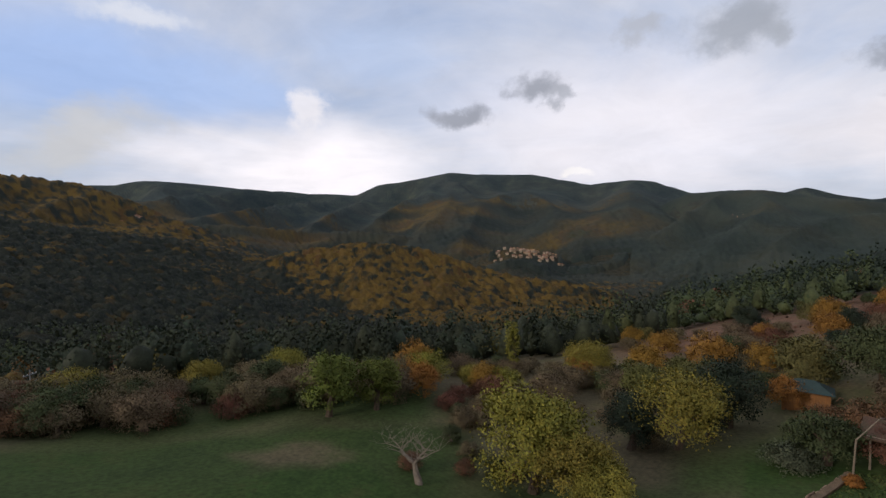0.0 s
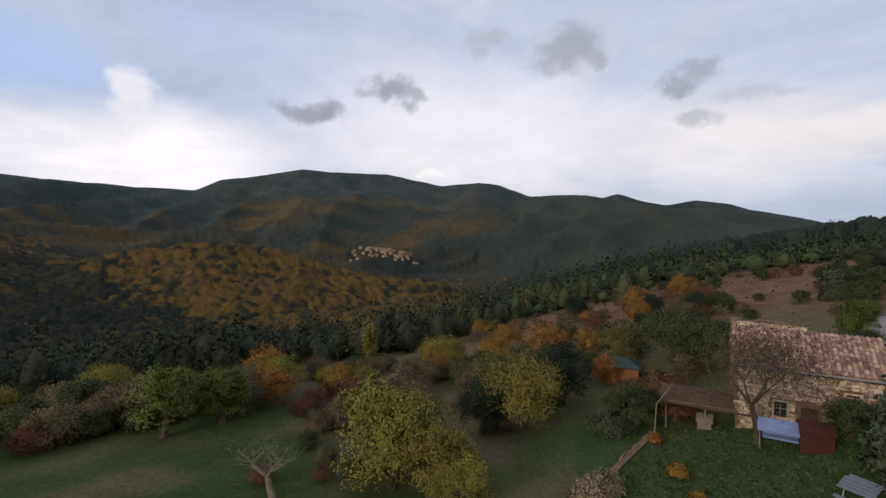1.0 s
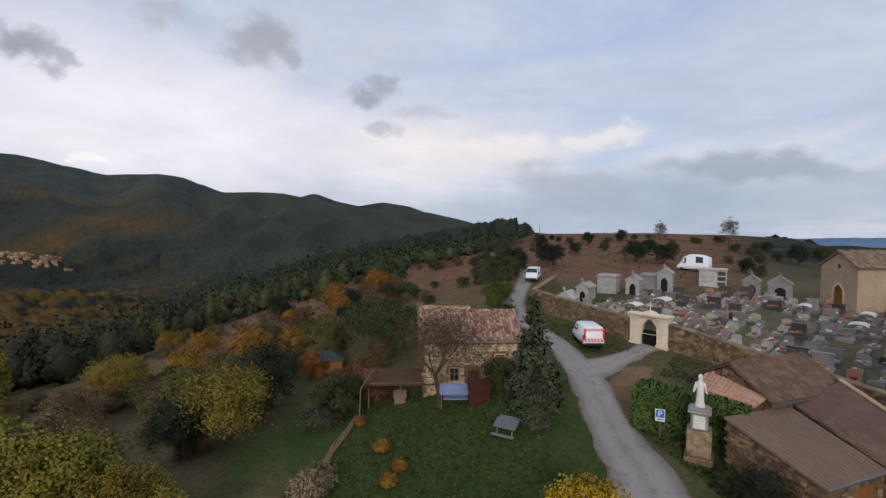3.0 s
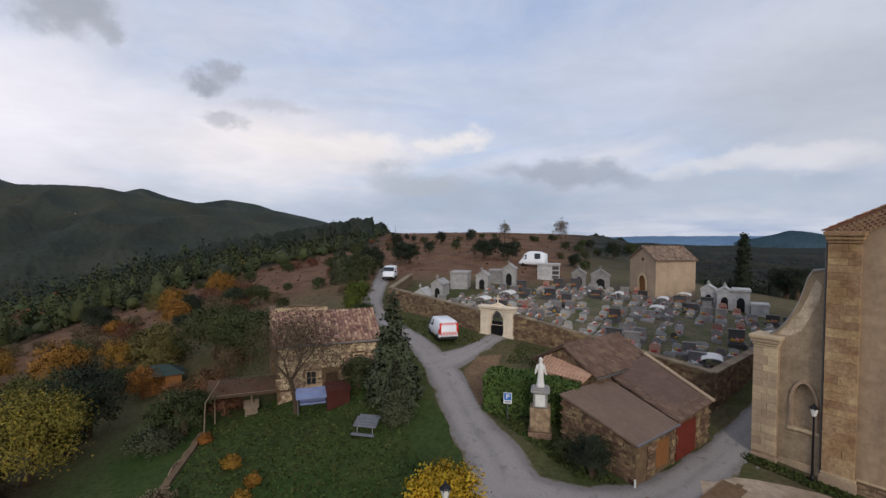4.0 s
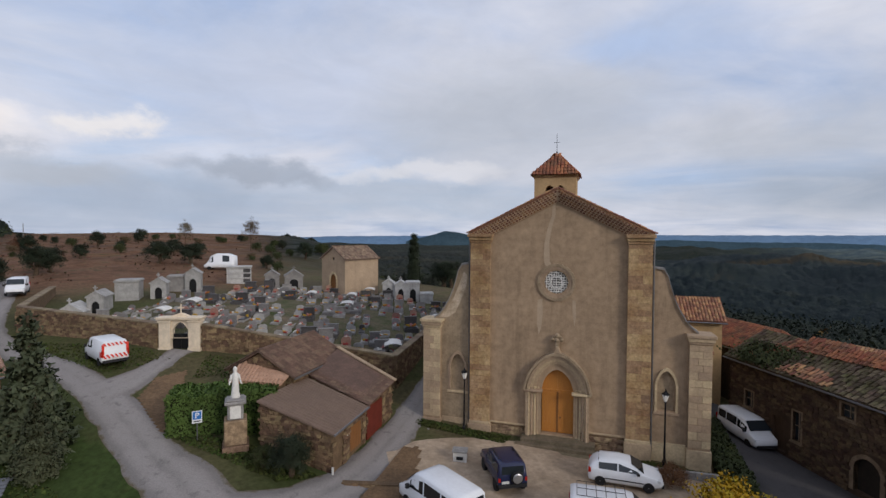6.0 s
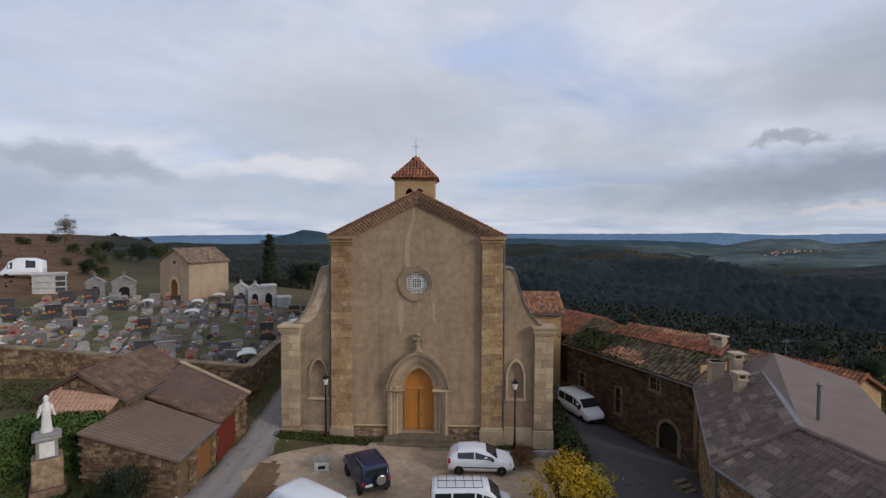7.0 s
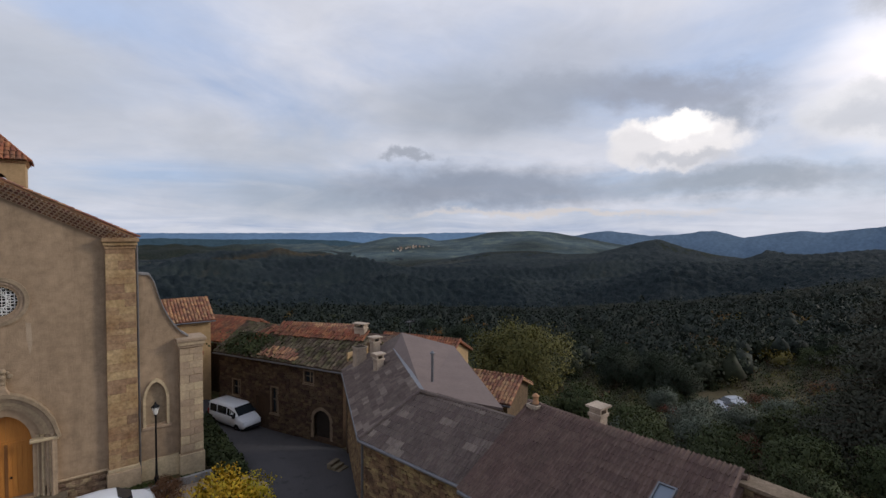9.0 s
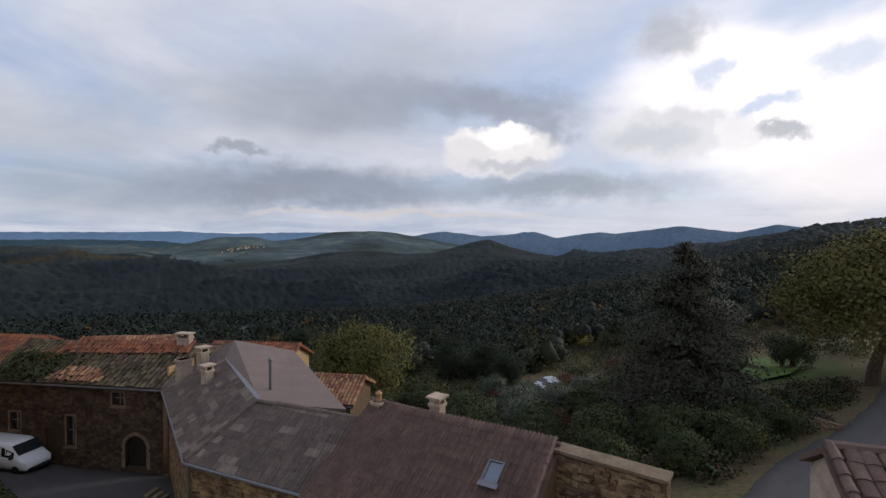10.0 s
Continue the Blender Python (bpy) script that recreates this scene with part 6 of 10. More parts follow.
# garages beside the lane
def mono(label, pts, z_floor, wall, roof_mat, style=None, limit=0, masonry=None, seed=5):
    """A lean-to: pts are the low front edge (two) and the high back edge (two) of its roof."""
    g = thing("garage", label, "garage")
    a, b, c, d = [Vector(p) for p in pts]
    inset = 0.18
    mid = (a + b + c + d) / 4
    cor = [p + (mid - p).normalized() * inset for p in (a, b, c, d)]
    names = ("front_wall", "side_wall", "back_wall", "side_wall")
    for k in range(4):
        p, q = cor[k], cor[(k + 1) % 4]
        e = (q - p)
        e.z = 0
        e.normalize()
        nrm = Vector((e.y, -e.x, 0))
        bm = bmesh.new()
        v = []
        for s in (0, 0.3):
            o = nrm * -s
            pp, qq = p + (e * 0.301 if k % 2 else Vector((0, 0, 0))), q - (e * 0.301 if k % 2 else Vector((0, 0, 0)))
            v.append([bm.verts.new((w.x + o.x, w.y + o.y, zz)) for w, zz in ((pp, z_floor), (qq, z_floor), (qq, qq.z - 0.12), (pp, pp.z - 0.12))])
        bm.faces.new(v[0])
        bm.faces.new(v[1][::-1])
        for j in range(4):
            bm.faces.new((v[0][j], v[1][j], v[1][(j + 1) % 4], v[0][(j + 1) % 4]))
        w = part(names[k], bm, wall, g, "rubble wall of the garage")
        if masonry and k != 2:
            holder = link("masonry_face", None, g)
            holder.matrix_local = Matrix.Translation((p.x, p.y, 0)) @ Matrix.Rotation(math.atan2(e.y, e.x), 4, "Z")
            ln = (Vector((q.x, q.y, 0)) - Vector((p.x, p.y, 0))).length
            rubble(holder, masonry, 0.05, ln - 0.05, z_floor, lambda x, p=p, q=q, ln=ln: p.z + (q.z - p.z) * x / ln - 0.2, 0.0, 0.34, 110 if k == 0 else 60, SKIP.get((label, k), ()), seed + k)
    r = part("roof", slab(bmesh.new(), [a, b, c, d], 0.1), roof_mat, g, "low pitched roof")
    if style:
        w, l = SPACE[style]
        tiled(r, TILE[style], [a, b, c, d], w, l, limit, seed=seed)
    return g, cor


SKIP = {("stone garage with a grey-brown roof and a plank door", 0): [rect(0.6, 0, 1.0, 2.75), rect(2.6, 0, 1.6, 2.6)], ("stone garage with a red door", 0): [rect(1.0, 0, 2.3, 2.9)]}
g1, _ = mono("stone garage with a grey-brown roof and a plank door", [(-11.0, -8.95, 2.86), (-11.0, -4.75, 2.98), (-16.1, -3.9, 4.15), (-16.1, -8.8, 4.12)], 0.0, M["mortar"], M["sheet_grey"], None, 0, M["rubble"], 51)
part("door", boxes((-11.30, -11.14, -8.55, -7.6, 0.3, 2.5)), M["wood_brown"], g1, "narrow brown plank door")
part("shuttered_window", boxes((-11.28, -11.12, -6.9, -5.6, 1.0, 2.45)), M["wood_brown"], g1, "weathered plank shutter")
part("notice", boxes((-11.13, -11.11, -7.25, -7.0, 2.0, 2.5)), M["sign_white"], g1, "small white notice")
part("gutter", tube(bmesh.new(), (-10.93, -9.0, 2.83), (-10.93, -4.75, 2.95), 0.06), M["zinc"], g1)
part("downpipe", tube(bmesh.new(), (-11.05, -9.02, 0.3), (-11.05, -9.02, 1.1), 0.06), M["plate"], g1, "white pipe end at the corner")
bm = bmesh.new()
for k in range(16):
    f = k / 16
    tube(bm, (-11.05, -8.9 + 4.15 * f, 2.9 + 0.12 * f), (-16.05, -8.75 + 4.8 * f, 4.16), 0.02, n=4)
part("roof_ribs", bm, M["sheet_grey"], g1, "low ribs of the roof sheets")
g2, _ = mono("stone garage with a red door", [(-11.0, -4.7, 3.05), (-11.0, -0.75, 3.4), (-16.0, 0.35, 5.1), (-16.0, -3.8, 4.3)], 0.2, M["mortar"], M["tile_brown"], "brown", 180, M["rubble"], 61)
part("garage_door", boxes((-11.27, -11.1, -4.75, -2.55, 0.4, 2.85)), M["red_paint"], g2, "red-brown painted garage door")
part("verge_flashing", slab(bmesh.new(), [(-10.9, -0.85, 3.5), (-10.9, -0.5, 3.5), (-16.1, 0.6, 5.22), (-16.1, 0.25, 5.22)], 0.08), M["limestone"], g2, "pale mortar verge")
g3 = house("rubble barn with a worn brown tile roof", -16.0, -5.4, 1.8, 90, 6.1, 5.0, 2.75, 4.15, M["mortar"], "brown", masonry=M["rubble"], seed=71, overhang=0.2, name="barn")
gb = link("masonry_face", None, g3)
gb.matrix_local = Matrix.Translation((0, 5.0, 0)) @ Matrix.Rotation(-math.pi / 2, 4, "Z")
rubble(gb, M["rubble"], 0.1, 4.9, 0, lambda x: 2.7 + 1.3 * (1 - abs(x - 2.5) / 2.5), 0.0, 0.36, 0, seed=73)
lt = thing("lean_to", "low lean-to with a pale pink roof behind the hedge", "shed")
pr = part("roof", slab(bmesh.new(), [(-19.4, -7.3, 4.5), (-16.3, -6.3, 4.3), (-16.2, -5.45, 4.75), (-19.8, -5.5, 5.2)], 0.1), M["pink_sheet"], lt, "pale pink tile roof")
tiled(pr, tile_mesh("tile", 0.22, 0.40, 0.07, M["pink_sheet"]), [(-19.4, -7.3, 4.5), (-16.3, -6.3, 4.3), (-16.2, -5.45, 4.75), (-19.8, -5.5, 5.2)], 0.23, 0.34, 60, seed=57)
part("wall", boxes((-19.2, -16.5, -6.2, -5.5, 1.2, 4.35)), M["mortar"], lt)

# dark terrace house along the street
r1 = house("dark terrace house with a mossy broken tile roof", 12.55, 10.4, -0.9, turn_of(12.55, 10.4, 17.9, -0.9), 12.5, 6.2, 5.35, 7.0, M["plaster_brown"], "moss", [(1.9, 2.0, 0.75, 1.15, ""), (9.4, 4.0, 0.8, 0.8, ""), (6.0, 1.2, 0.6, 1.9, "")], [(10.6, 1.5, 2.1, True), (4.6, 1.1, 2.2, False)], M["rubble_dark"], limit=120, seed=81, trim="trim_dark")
tiled(r1, TILE["red"], [(4.0, 1.9, 6.63), (12.7, 2.3, 6.84), (12.7, 3.1, 7.42), (4.0, 3.1, 7.42)], 0.27, 0.38, 100, jitter=0.05, seed=83)
tiled(r1, TILE["red"], [(1.2, 0.4, 5.78), (2.4, 0.2, 5.68), (4.2, 2.6, 6.95), (2.9, 2.9, 7.1)], 0.29, 0.40, 30, jitter=0.07, seed=84)
tiled(r1, TILE["canal"], [(4.4, -0.2, 5.47), (8.6, -0.25, 5.45), (7.4, 0.7, 5.92), (5.2, 0.9, 6.05)], 0.30, 0.40, 30, jitter=0.07, seed=85)

chimney(r1, 11.9, 3.0, 6.6, 1.2, 0.9, 0.5)
part("yellow_gable", boxes((12.45, 12.55, 0.5, 3.0, 5.2, 6.4)), M["plaster_ochre"], r1, "strip of ochre render on the gable")

# house with the patterned grey roof that bends along the street
def bent_house():
    hs = thing("corner_house", "long corner house under a patterned grey tile roof", "house")
    e1, e2, e3 = Vector((17.5, -1.7, 4.5)), Vector((13.25, -11.8, 4.4)), Vector((14.35, -18.3, 4.4))
    r1_, r2, r3 = Vector((19.6, -4.8, 6.4)), Vector((16.25, -12.5, 6.2)), Vector((17.35, -18.2, 6.2))
    ap, pr, pb = Vector((21.0, -3.7, 7.15)), Vector((23.6, -6.3, 6.3)), Vector((18.9, -15.6, 5.7))
    for p, q in ((e1, e2), (e2, e3)):
        d = (q - p).normalized()
        nrm = Vector((-d.y, d.x, 0)) * (1 if Vector((-d.y, d.x, 0)).dot(Vector((1, 0, 0))) > 0 else -1)
        a, b = p + nrm * 0.35, q + nrm * 0.35
        walls = slab(bmesh.new(), [(a.x, a.y, 4.3), (b.x, b.y, 4.3), (b.x + nrm.x * 0.5, b.y + nrm.y * 0.5, 4.3), (a.x + nrm.x * 0.5, a.y + nrm.y * 0.5, 4.3)], 6.2)
        part("wall", walls, M["plaster_brown"], hs, "rough brown wall")
        face = link("masonry_face", None, hs)
        face.matrix_local = Matrix.Translation((a.x, a.y, 0)) @ Matrix.Rotation(math.atan2(d.y, d.x), 4, "Z")
        rubble(face, M["rubble_ochre"], 0.05, (b - a).length - 0.05, -0.6, 4.15, 0.0, 0.34, 60, seed=95)
    part("gable_wall", slab(bmesh.new(), [(17.8, -1.6, 4.4), (21.0, -3.6, 6.6), (20.6, -4.0, 6.6), (17.6, -2.1, 4.4)], 6.4), M["plaster_brown"], hs)
    part("back_wall", slab(bmesh.new(), [(21.0, -3.6, 6.3), (23.5, -6.2, 5.9), (23.1, -6.5, 5.9), (20.6, -4.0, 6.3)], 8.4), M["plaster_brown"], hs)
    for corners, lim, seed in (([e2, e1, r1_, r2], 150, 91), ([e3, e2, r2, r3], 300, 92)):
        r = part("roof", slab(bmesh.new(), corners, 0.12), M["tile_grey"], hs, "grey interlocking tiles laid in a lighter pattern")
        w, l = SPACE["grey"]
        tiled(r, TILE["grey"], corners, w, l, lim, seed=seed, alt=TILE["grey_pale"])
    part("pale_roof", slab(bmesh.new(), [r1_, ap, pr, pb, r2 + Vector((0.15, 0, -0.1))], 0.12), M["sheet"], hs, "smooth pinkish grey roof slope")
    part("upper_roof", slab(bmesh.new(), [e1 + Vector((0.1, 0.5, 0.05)), ap, r1_, e1 + Vector((0, -0.1, 0.03))], 0.12), M["tile_grey"], hs)
    part("valley_flashing", slab(bmesh.new(), [r1_ + Vector((0, 0, 0.03)), r2 + Vector((0, 0, 0.03)), r2 + Vector((0.28, 0.05, 0.06)), r1_ + Vector((0.28, 0.05, 0.06))], 0.03), M["zinc"], hs, "pale metal flashing along the ridge")
    bm = bmesh.new()
    for p, q in ((r2, r3), (e2, r2)):
        n = int((q - p).length / 0.4)
        for k in range(n):
            tube(bm, p + (q - p) * k / n + Vector((0, 0, 0.06)), p + (q - p) * (k + 1.05) / n + Vector((0, 0, 0.08)), 0.12, 0.1, 8)
    part("ridge_tiles", bm, M["tile_grey"], hs)
    for p, q in ((e1, e2), (e2, e3)):
        part("gutter", tube(bmesh.new(), p + Vector((-0.08, -0.03, -0.06)), q + Vector((-0.08, -0.03, -0.06)), 0.075), M["zinc"], hs, "zinc gutter")
    part("downpipe", tube(bmesh.new(), (13.4, -11.75, -0.4), (13.4, -11.75, 4.3), 0.06), M["zinc"], hs)
    chimney(hs, 17.75, -6.0, 5.0, 1.35, 0.5, 0.45, cap="slab")
    chimney(hs, 18.3, -2.6, 5.0, 1.35, 0.75, 0.6, cap="")
    chimney(hs, 19.1, -3.3, 5.6, 1.15, 0.55, 0.5, cap="slab")
    flue = part("flue_pipe", tube(bmesh.new(), (17.9, -11.3, 5.7), (17.9, -11.3, 7.6), 0.07, 0.07, 10), M["zinc"], hs, "rusty stove flue")
    part("flue_cowl", turned(bmesh.new(), [(0.13, 0.0), (0.13, 0.05), (0.02, 0.18)], 12, 17.9, -11.3, 7.62), M["zinc"], flue)
    for y, mat in ((-13.2, "shutter_blue"), (-15.8, "shutter_blue")):
        w = part("window", boxes((13.75 + (y + 11.8) * -0.17, 13.86 + (y + 11.8) * -0.17, y - 0.4, y + 0.4, 1.9, 3.5)), M["limestone"], hs, "window with faded blue shutters")
        part("shutter", boxes((13.66 + (y + 11.8) * -0.17, 13.74 + (y + 11.8) * -0.17, y - 0.42, y - 0.02, 1.9, 3.45), (13.66 + (y + 11.8) * -0.17, 13.74 + (y + 11.8) * -0.17, y + 0.02, y + 0.42, 1.9, 3.45)), M[mat], w)
    return hs


bent_house()

# house with the purple-brown roof, its rubble end wall and skylight
def brown_house():
    hs = thing("brown_house", "house with purple-brown tiles, a skylight and a rubble end wall", "house")
    ea, eb = Vector((13.6, -18.6, 4.75)), Vector((13.6, -26.6, 5.0))
    ra, rb = Vector((17.55, -18.4, 7.05)), Vector((17.75, -26.5, 7.0))
    part("wall", boxes((13.95, 14.4, -26.4, -18.7, -1, 4.7), (14.401, 17.6, -18.85, -18.4, -1, 5.0)), M["plaster_brown"], hs)
    r = part("roof", slab(bmesh.new(), [eb, ea, ra, rb], 0.14), M["tile_purple"], hs, "purple-brown interlocking tile roof")
    w, l = SPACE["purple"]
    tiled(r, TILE["purple"], [eb, ea, ra, rb], w, l, 300, seed=101)
    part("back_roof", slab(bmesh.new(), [ra, rb, rb + Vector((3.6, 0, -2.1)), ra + Vector((3.6, 0, -2.1))], 0.14), M["tile_purple"], hs)
    bm = bmesh.new()
    for k in range(20):
        p, q = ra + (rb - ra) * k / 20, ra + (rb - ra) * (k + 1.06) / 20
        tube(bm, p + Vector((0, 0, 0.03)), q + Vector((0, 0, 0.05)), 0.13, 0.11, 8)
    part("ridge_tiles", bm, M["tile_purple"], hs)
    part("gutter", tube(bmesh.new(), ea + Vector((-0.08, 0, -0.05)), eb + Vector((-0.08, 0, -0.05)), 0.075), M["zinc"], hs)
    # the wall that carries on under the ridge line
    holder = link("end_wall_face", None, hs)
    holder.matrix_local = Matrix.Translation((17.5, -26.45, 0)) @ Matrix.Rotation(radians(-90 - 3), 4, "Z")
    bm = prism(bmesh.new(), [(0, -1), (3.4, -1), (3.4, 6.9), (0, 6.95)], 0.0, 0.5)
    part("end_wall", bm, M["mortar"], holder, "rubble end wall")
    rubble(holder, M["rubble"], 0.02, 3.35, 1.0, 6.9, 0.0, 0.24, 300, seed=103)
    part("wall_coping", boxes((-0.05, 3.45, -0.12, 0.6, 6.92, 7.02)), M["coping"], holder, "thin stone coping")
    bm = prism(bmesh.new(), [(0, -1), (4.0, -1), (4.0, 6.9), (0, 4.9)], 0.0, 0.45)
    side = part("gable_wall", bm, M["mortar"], hs, "rubble gable below the verge")
    side.matrix_local = Matrix.Translation((13.7, -26.5, 0))
    # skylight on the slope
    u = (ea - eb).normalized()
    n = (ea - eb).cross(ra - ea).normalized()
    n = n if n.z > 0 else -n
    v = n.cross(u)
    at = eb + u * 1.6 - v * 2.75 + n * 0.2
    m = Matrix((u, v, n)).transposed().to_4x4()
    m.translation = at
    sk = part("skylight", ring_band([(-0.42, -0.58), (0.42, -0.58), (0.42, 0.58), (-0.42, 0.58), (-0.42, -0.58)], [(-0.34, -0.5), (0.34, -0.5), (0.34, 0.5), (-0.34, 0.5), (-0.34, -0.5)], -0.1, 0.05), M["zinc"], hs, "skylight with a grey metal frame")
    sk.matrix_local = m @ Matrix.Rotation(math.pi / 2, 4, "X") @ Matrix.Scale(0.68, 4)
    part("pane", boxes((-0.35, 0.35, -0.06, -0.04, -0.51, 0.51)), M["skylight"], sk)
    part("apron", boxes((-0.5, 0.5, 0.02, 0.04, -0.85, -0.58)), M["zinc"], sk, "lead apron below the skylight")
    chimney(hs, 17.45, -18.85, 6.3, 0.85, 0.45, 0.45, cap="pot")
    chimney(hs, 19.0, -20.75, 5.9, 1.1, 0.5, 0.5, cap="slab")


brown_house()

# roofs further back
house("small ochre house behind the church with a red tile roof", 8.95, 16.0, -1.0, 0, 4.2, 5.0, 7.2, 8.7, M["plaster_ochre"], "canal", [(1.2, 4.2, 0.7, 1.0, "")], limit=120, seed=111)
house("low terrace house with a red tile roof", 11.8, 24.0, -1.5, -62, 8.0, 6.0, 5.0, 6.6, M["plaster_brown"], "red", [(2.0, 2.2, 0.8, 1.1, "")], limit=60, seed=113)
house("village house with an old tile roof and a wide chimney", 18.3, 13.0, -2.9, -50, 6.5, 6.0, 6.3, 7.9, M["plaster_brown"], "canal", limit=60, seed=115)
house("village house with a flat pale roof", 20.6, 7.6, -3.8, -58, 5.0, 5.5, 7.4, 8.5, M["plaster_ochre"], "brown", seed=117)
hr = house("village house with a red tile roof and an aerial", 23.9, 5.6, -4.5, -62, 7.0, 6.0, 7.6, 9.0, M["plaster_ochre"], "red", limit=60, seed=119)
house("ruined rubble house with a sagging roof", 24.0, -3.2, -4.0, -66, 6.0, 4.6, 6.4, 7.4, M["mortar"], "canal", masonry=M["rubble_pale"], seed=121)

# near house at the end of the turn
def near_house():
    hs = thing("near_house", "near house with a pale gable and purple-brown interlocking tiles", "house", 12.3, -32.95, 10.6, -76)
    # x runs along the ridge, -y is the slope towards the village
    bm = bmesh.new()
    pts = ((-5.0, -10.0), (0.8, -10.0), (0.8, -0.62), (0.0, -0.12), (-5.0, -2.75))
    a = [bm.verts.new((0.0, y, z)) for y, z in pts]
    b = [bm.verts.new((0.3, y, z)) for y, z in pts]
    bm.faces.new(a)
    bm.faces.new(b[::-1])
    for k in range(5):
        bm.faces.new((a[k], b[k], b[(k + 1) % 5], a[(k + 1) % 5]))
    part("gable_wall", bm, M["chimney_white"], hs, "pale rendered gable wall")
    corners = [(-0.12, -5.3, -2.78), (7.0, -5.3, -2.78), (7.0, 0, 0.0), (-0.12, 0, 0.0)]
    r = part("roof", slab(bmesh.new(), corners, 0.12), M["tile_purple"], hs, "purple-brown interlocking roof tiles")
    tl = tile_mesh("tile", 0.24, 0.34, 0.06, M["tile_purple"], seg=6, taper=1.0)
    tiled(r, tl, [(0.1, -5.3, -2.78), (7.0, -5.3, -2.78), (7.0, 0, 0.0), (0.1, 0, 0.0)], 0.24, 0.30, 220, seed=131)
    part("back_roof", slab(bmesh.new(), [(-0.12, 1.0, -0.57), (7.0, 1.0, -0.57), (7.0, 0, 0), (-0.12, 0, 0)], 0.12), M["tile_purple"], hs)
    verge = tile_mesh("verge_tile", 0.17, 0.34, 0.09, M["tile_purple"], seg=6)
    slope = math.atan2(2.78, 5.3)
    for k in range(20):
        f = k * 0.295
        link("tile", verge, r).matrix_local = Matrix.Translation((-0.03, -5.3 + f * math.cos(slope), -2.70 + f * math.sin(slope))) @ Matrix.Rotation(slope, 4, "X")
    bm = bmesh.new()
    for k in range(17):
        tube(bm, (-0.1 + k * 0.42, -0.02, 0.03), (-0.1 + (k + 1.05) * 0.42, -0.02, 0.05), 0.10, 0.085, 8)
    part("ridge_tiles", bm, M["tile_purple"], hs)
    part("wall", boxes((0.301, 7, -5.0, -4.6, -10, -2.7), (0.301, 7, 0.5, 0.8, -10, -0.6)), M["plaster_white"], hs)


near_house()


# ---- cemetery ----
def masonry_wall(label, a, b, top_a, top_b, thick=0.5, limit=120, seed=1, name="cemetery_wall", foot=1.2, mat="rubble"):
    """A rubble wall with coping stones from a to b (x, y); tops are heights at its ends."""
    ln = math.hypot(b[0] - a[0], b[1] - a[1])
    w = thing(name, label, "wall", a[0], a[1], 0, turn_of(*a, *b))
    lo = min(gz(*a), gz(*b), gz((a[0] + b[0]) / 2, (a[1] + b[1]) / 2)) - foot
    part("core", prism(bmesh.new(), [(0, lo), (ln, lo), (ln, top_b - 0.1), (0, top_a - 0.1)], 0.0, thick), M["mortar"], w, "rubble masonry")
    rubble(w, M[mat], 0.02, ln - 0.02, lo + foot * 0.6, lambda x: top_a + (top_b - top_a) * x / ln - 0.05, 0.0, 0.36, limit, seed=seed)
    n = max(1, int(ln / 0.9)) if name == "cemetery_wall" else 0
    for k in range(n):
        x0, x1 = ln * k / n + 0.01, ln * (k + 1) / n - 0.01
        z0, z1 = top_a + (top_b - top_a) * k / n, top_a + (top_b - top_a) * (k + 1) / n
        part("coping_stone", slab(bmesh.new(), [(x0, -0.08, z0), (x1, -0.08, z1), (x1, thick + 0.08, z1), (x0, thick + 0.08, z0)], 0.12), M["coping"], w)
    return w


masonry_wall("long rubble cemetery wall with flat coping", (-47.2, -2.0), (-31.1, -1.75), 7.05, 6.45, limit=200, seed=3)
masonry_wall("rubble cemetery wall with flat coping beside the gate", (-28.0, -0.45), (-20.6, 2.2), 6.35, 5.0, limit=160, seed=4)
masonry_wall("rubble cemetery wall behind the garages", (-20.5, 2.3), (-12.6, 2.9), 4.95, 4.2, limit=160, seed=5)
masonry_wall("rubble cemetery wall along the church lane", (-12.4, 3.0), (-13.6, 26.0), 4.2, 4.9, limit=60, seed=6)
masonry_wall("far rubble cemetery wall", (-58.0, 8.0), (-47.4, -1.8), 7.4, 7.05, limit=60, seed=7)


